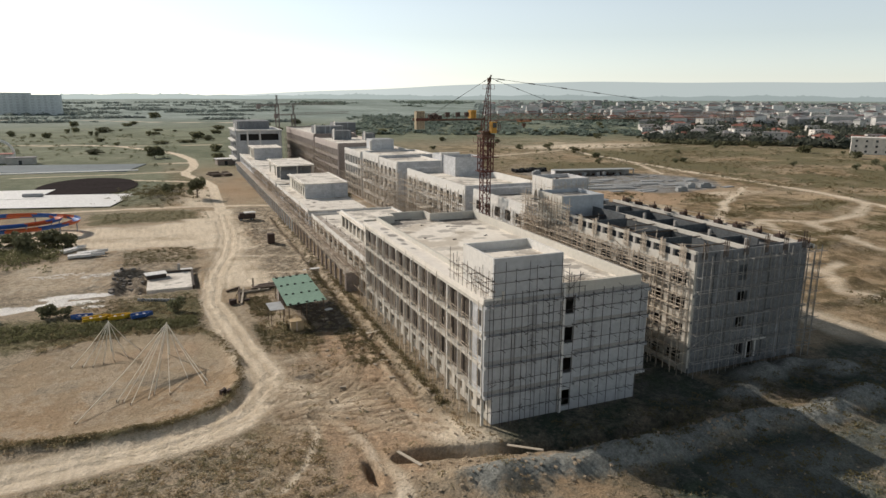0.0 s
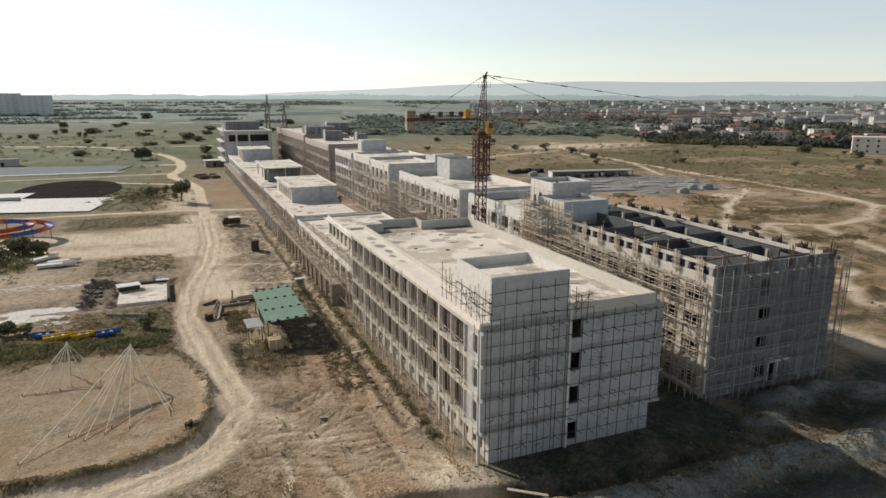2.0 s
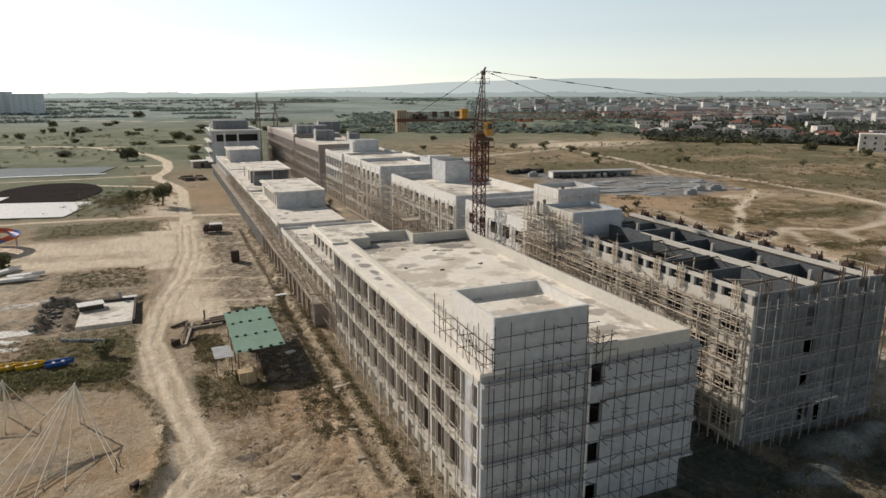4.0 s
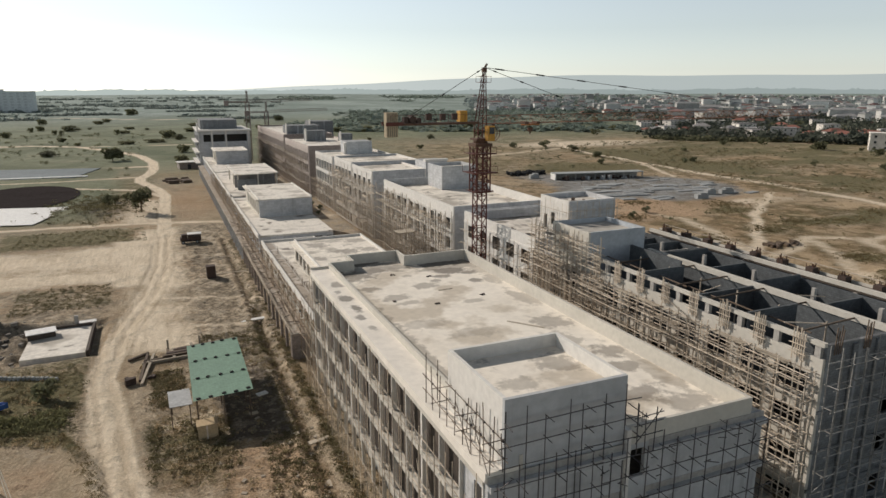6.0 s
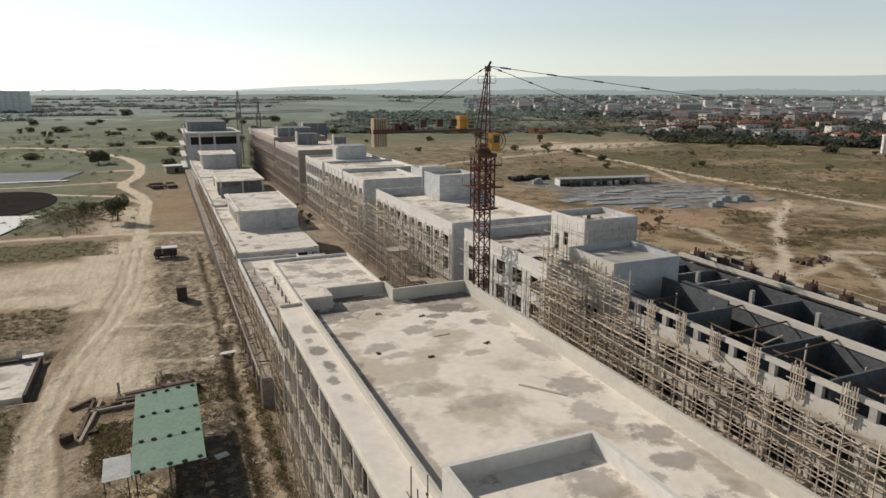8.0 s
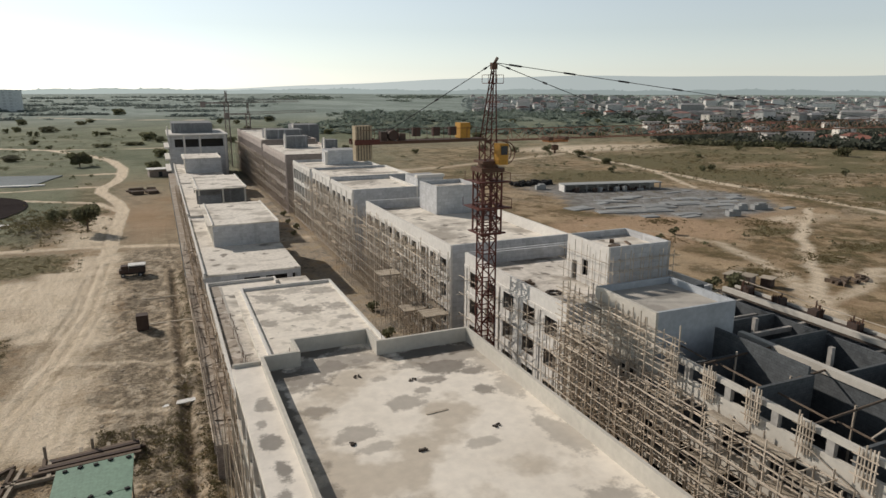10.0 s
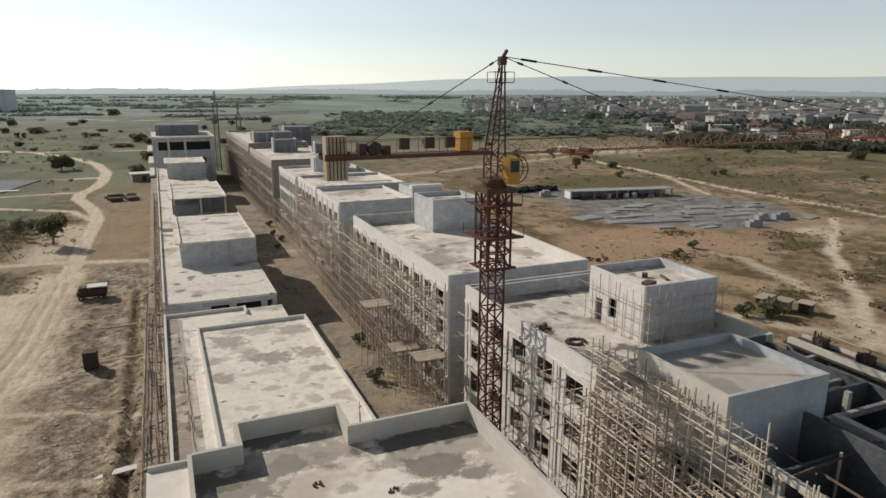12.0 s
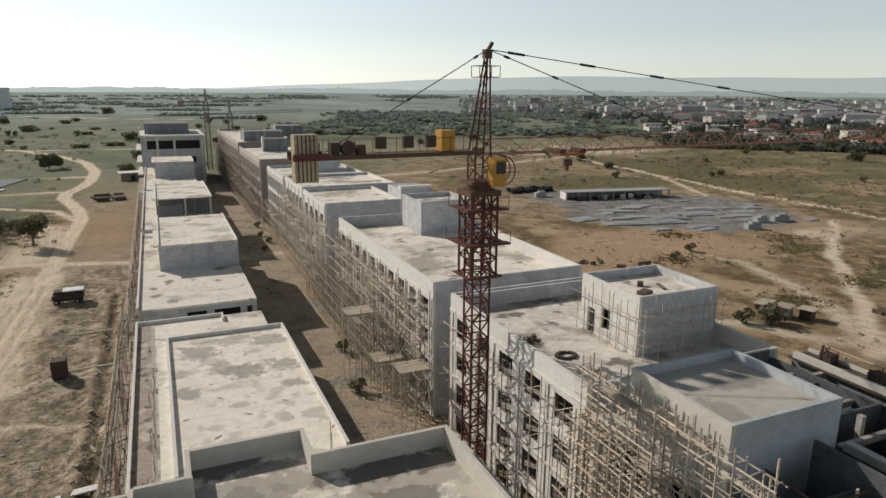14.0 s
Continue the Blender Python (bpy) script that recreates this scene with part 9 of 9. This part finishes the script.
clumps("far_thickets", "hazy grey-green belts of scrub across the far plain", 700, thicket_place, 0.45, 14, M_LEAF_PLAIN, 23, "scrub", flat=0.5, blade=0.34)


def field_shrub_place(r):
    if r.random() < 0.6:
        x, y = r.uniform(105, 340), r.uniform(95, 330)
        if 105 < x < 185 and 120 < y < 212:
            return None, None, None
    else:
        x, y = r.uniform(-150, -26), r.uniform(250, 560)
        if -130 < x < -38 and y < 330:
            return None, None, None
    return x, y, r.uniform(0.4, 1.0) * (1 + y / 500)


clumps("field_shrubs", "small dark green bushes dotted over the dry field", 620, field_shrub_place, 0.9, 16, M_LEAF, 19, blade=0.25)


def litter():
    """Scraps of board, sacking and broken block along the foot of the building."""
    rnd = random.Random(55)
    g = Geo()
    for _k in range(170):
        x, y = rnd.choice((rnd.uniform(-7, -1.9), rnd.uniform(-14, -4))), rnd.uniform(2, 120)
        s = rnd.uniform(0.12, 0.4)
        z = gz(x, y)
        g.obox(x, y, z - 0.03, z + rnd.uniform(0.03, 0.12), s * rnd.uniform(1, 2.5), s, rnd.uniform(0, 180))
    return single("litter", g, M_BOARD, "pale scraps of board and block strewn on the earth", "litter", kind="stuff")


litter()


def belt_place(r):
    x = r.uniform(300, 372)
    return x, 336 - (x - 300) * 0.72 + r.uniform(-12, 14), r.uniform(1.6, 3.6)


clumps("tree_belt", "dark green thicket along the field's far edge", 190, belt_place, 1.0, 26, M_LEAF, 13, "trees")

def town_trees(r, far_part=False):
    az = radians(24 + 38 * r.random())
    d = 440 + 1700 * r.random() ** 1.3
    if az < radians(39) and d < 800 or az < radians(34) and d < 1000 or (d > 900) != far_part:
        return None, None, None
    return d * math.sin(az) + 20, d * math.cos(az), r.uniform(2.5, 5.5) * (1 + d / 2500)


clumps("town_trees", "dark green garden trees between the far houses", 4000, town_trees, 1.3, 14, M_LEAF_TOWN, 14, "trees")
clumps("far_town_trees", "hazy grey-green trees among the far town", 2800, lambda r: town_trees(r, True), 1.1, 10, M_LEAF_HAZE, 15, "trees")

# ---- town beyond the field ----


def house(seed, l, w, storeys, roofm, wallm, label, flat=False):
    rnd = random.Random(seed)
    e = thing("house", label, "house", (0, 0, 0), "houses of the far town")
    h = 3.1 * storeys
    part("wall", Geo().box(-l / 2, l / 2, -w / 2, w / 2, -1.0, h), wallm, e)
    g = Geo()
    if flat:
        g.box(-l / 2 - 0.3, l / 2 + 0.3, -w / 2 - 0.3, w / 2 + 0.3, h, h + 0.6)
    else:
        o, rh = 0.8, w * 0.25
        a = [(-l / 2 - o, -w / 2 - o, h), (l / 2 + o, -w / 2 - o, h), (l / 2 + o, w / 2 + o, h), (-l / 2 - o, w / 2 + o, h), (-l / 2 + w / 2, 0, h + rh), (l / 2 - w / 2, 0, h + rh)]
        g.v += a
        g.f += [(0, 1, 5, 4), (2, 3, 4, 5), (3, 0, 4), (1, 2, 5), (3, 2, 1, 0)]
    part("roof", g, roofm, e)
    n = max(3, int(l / 4.5))
    for s in range(storeys):
        for i in range(n):
            x = -l / 2 + l * (i + 0.5) / n
            slab("window", x - 0.6, x + 0.6, -w / 2 - 0.06, -w / 2 + 0.02, s * 3.1 + 1.0, s * 3.1 + 2.3, M_WINDOW, e)
        if w > 9:
            slab("window", -l / 2 - 0.06, -l / 2 + 0.02, -0.7, 0.7, s * 3.1 + 1.0, s * 3.1 + 2.3, M_WINDOW, e)
    return e


HOUSES = [house(31, 16, 11, 2, M_TERRACOTTA, M_TOWN_WALL, "two-storey pale house with red hipped roof"),
          house(32, 14, 10, 1, M_TERRACOTTA, M_TOWN_WALL, "single-storey pale house with red hipped roof"),
          house(33, 18, 12, 3, M_TOWN_ROOF, M_TOWN_WALL, "three-storey pale flat-roofed house", True),
          house(34, 15, 10, 2, M_TOWN_ROOF, M_TOWN_WALL, "two-storey pale house with grey roof"),
          house(35, 24, 12, 4, M_TOWN_WALL, M_TOWN_WALL, "four-storey white apartment house", True)]
for i, hh in enumerate(HOUSES):
    hh.location = (440 + 40 * i, 470 + 25 * i, 0)
    hh.rotation_euler[2] = radians(-35 + 17 * i)
rs = random.Random(77)
for k in range(230):
    az = radians(24 + 36 * rs.random() ** 0.8)
    d = 470 + 2200 * rs.random() ** 1.5
    x, y = d * math.sin(az) + 20, d * math.cos(az)
    if az < radians(38) and d < 900:
        continue
    src = rs.choice(HOUSES[:4] if d < 900 else HOUSES)
    c = copy_thing(src, pose(x, y, gz(x, y), 0, 0, rs.uniform(-60, 20)))
    sc = rs.uniform(0.55, 0.85)
    c.scale = (sc, sc, sc)
big_house = house(41, 24, 10, 2, M_TOWN_WALL, M_TOWN_WALL, "long white two-storey villa at the field's edge", True)
big_house.location = (436, 428, 0)
big_house.rotation_euler[2] = radians(-38)
flats = house(42, 26, 12, 3, M_TOWN_WALL, M_TOWN_WALL, "pinkish three-storey apartment block with dark windows", True)
flats.location = (363, 215, 0)
flats.rotation_euler[2] = radians(-52)
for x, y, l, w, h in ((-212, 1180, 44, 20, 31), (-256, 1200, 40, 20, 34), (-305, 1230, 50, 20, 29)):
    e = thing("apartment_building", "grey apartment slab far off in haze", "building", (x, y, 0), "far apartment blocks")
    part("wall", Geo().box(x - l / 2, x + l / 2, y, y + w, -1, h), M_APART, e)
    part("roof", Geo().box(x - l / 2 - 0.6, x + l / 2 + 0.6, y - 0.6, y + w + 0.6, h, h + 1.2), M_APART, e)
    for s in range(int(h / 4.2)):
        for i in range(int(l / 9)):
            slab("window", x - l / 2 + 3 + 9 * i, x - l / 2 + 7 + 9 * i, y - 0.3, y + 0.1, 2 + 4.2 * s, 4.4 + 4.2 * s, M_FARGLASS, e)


def far_town():
    """The uncounted small houses that thin out into the haze: walls, red roofs and grey roofs."""
    rnd = random.Random(91)
    walls, red, grey = Geo(), Geo(), Geo()
    for _k in range(1000):
        az = radians(25 + 37 * rnd.random() ** 0.85)
        d = 760 + 2500 * rnd.random() ** 1.4
        if az < radians(38) and d < 1000:
            continue
        x, y = d * math.sin(az) + 20, d * math.cos(az)
        l, w, h = rnd.uniform(9, 20), rnd.uniform(7, 11), 3.1 * rnd.choice((1, 1, 2, 2, 3))
        if rnd.random() < 0.04:
            l, h = l * 1.6, h + 9
        deg = rnd.uniform(-60, 20)
        walls.obox(x, y, -1, h, l, w, deg)
        g = red if rnd.random() < 0.22 else grey
        c, sn = math.cos(radians(deg)), math.sin(radians(deg))
        o = 0.7
        n = len(g.v)
        for dx, dy, z in ((-l / 2 - o, -w / 2 - o, h), (l / 2 + o, -w / 2 - o, h), (l / 2 + o, w / 2 + o, h), (-l / 2 - o, w / 2 + o, h), (-l / 2 + w / 2, 0, h + 2.2), (l / 2 - w / 2, 0, h + 2.2)):
            g.v.append((x + dx * c - dy * sn, y + dx * sn + dy * c, z))
        g.f += [tuple(n + i for i in q) for q in ((0, 1, 5, 4), (2, 3, 4, 5), (3, 0, 4), (1, 2, 5), (3, 2, 1, 0))]
    single("far_house_walls", walls, M_FAR_WALL, "pale small walls of the far town in haze", "houses", kind="stuff")
    single("far_red_roofs", red, M_FAR_RED, "muted red hipped roofs of the far town", "roofs", kind="stuff")
    single("far_grey_roofs", grey, M_FAR_GREY, "grey sheet roofs of the far town", "roofs", kind="stuff")


far_town()
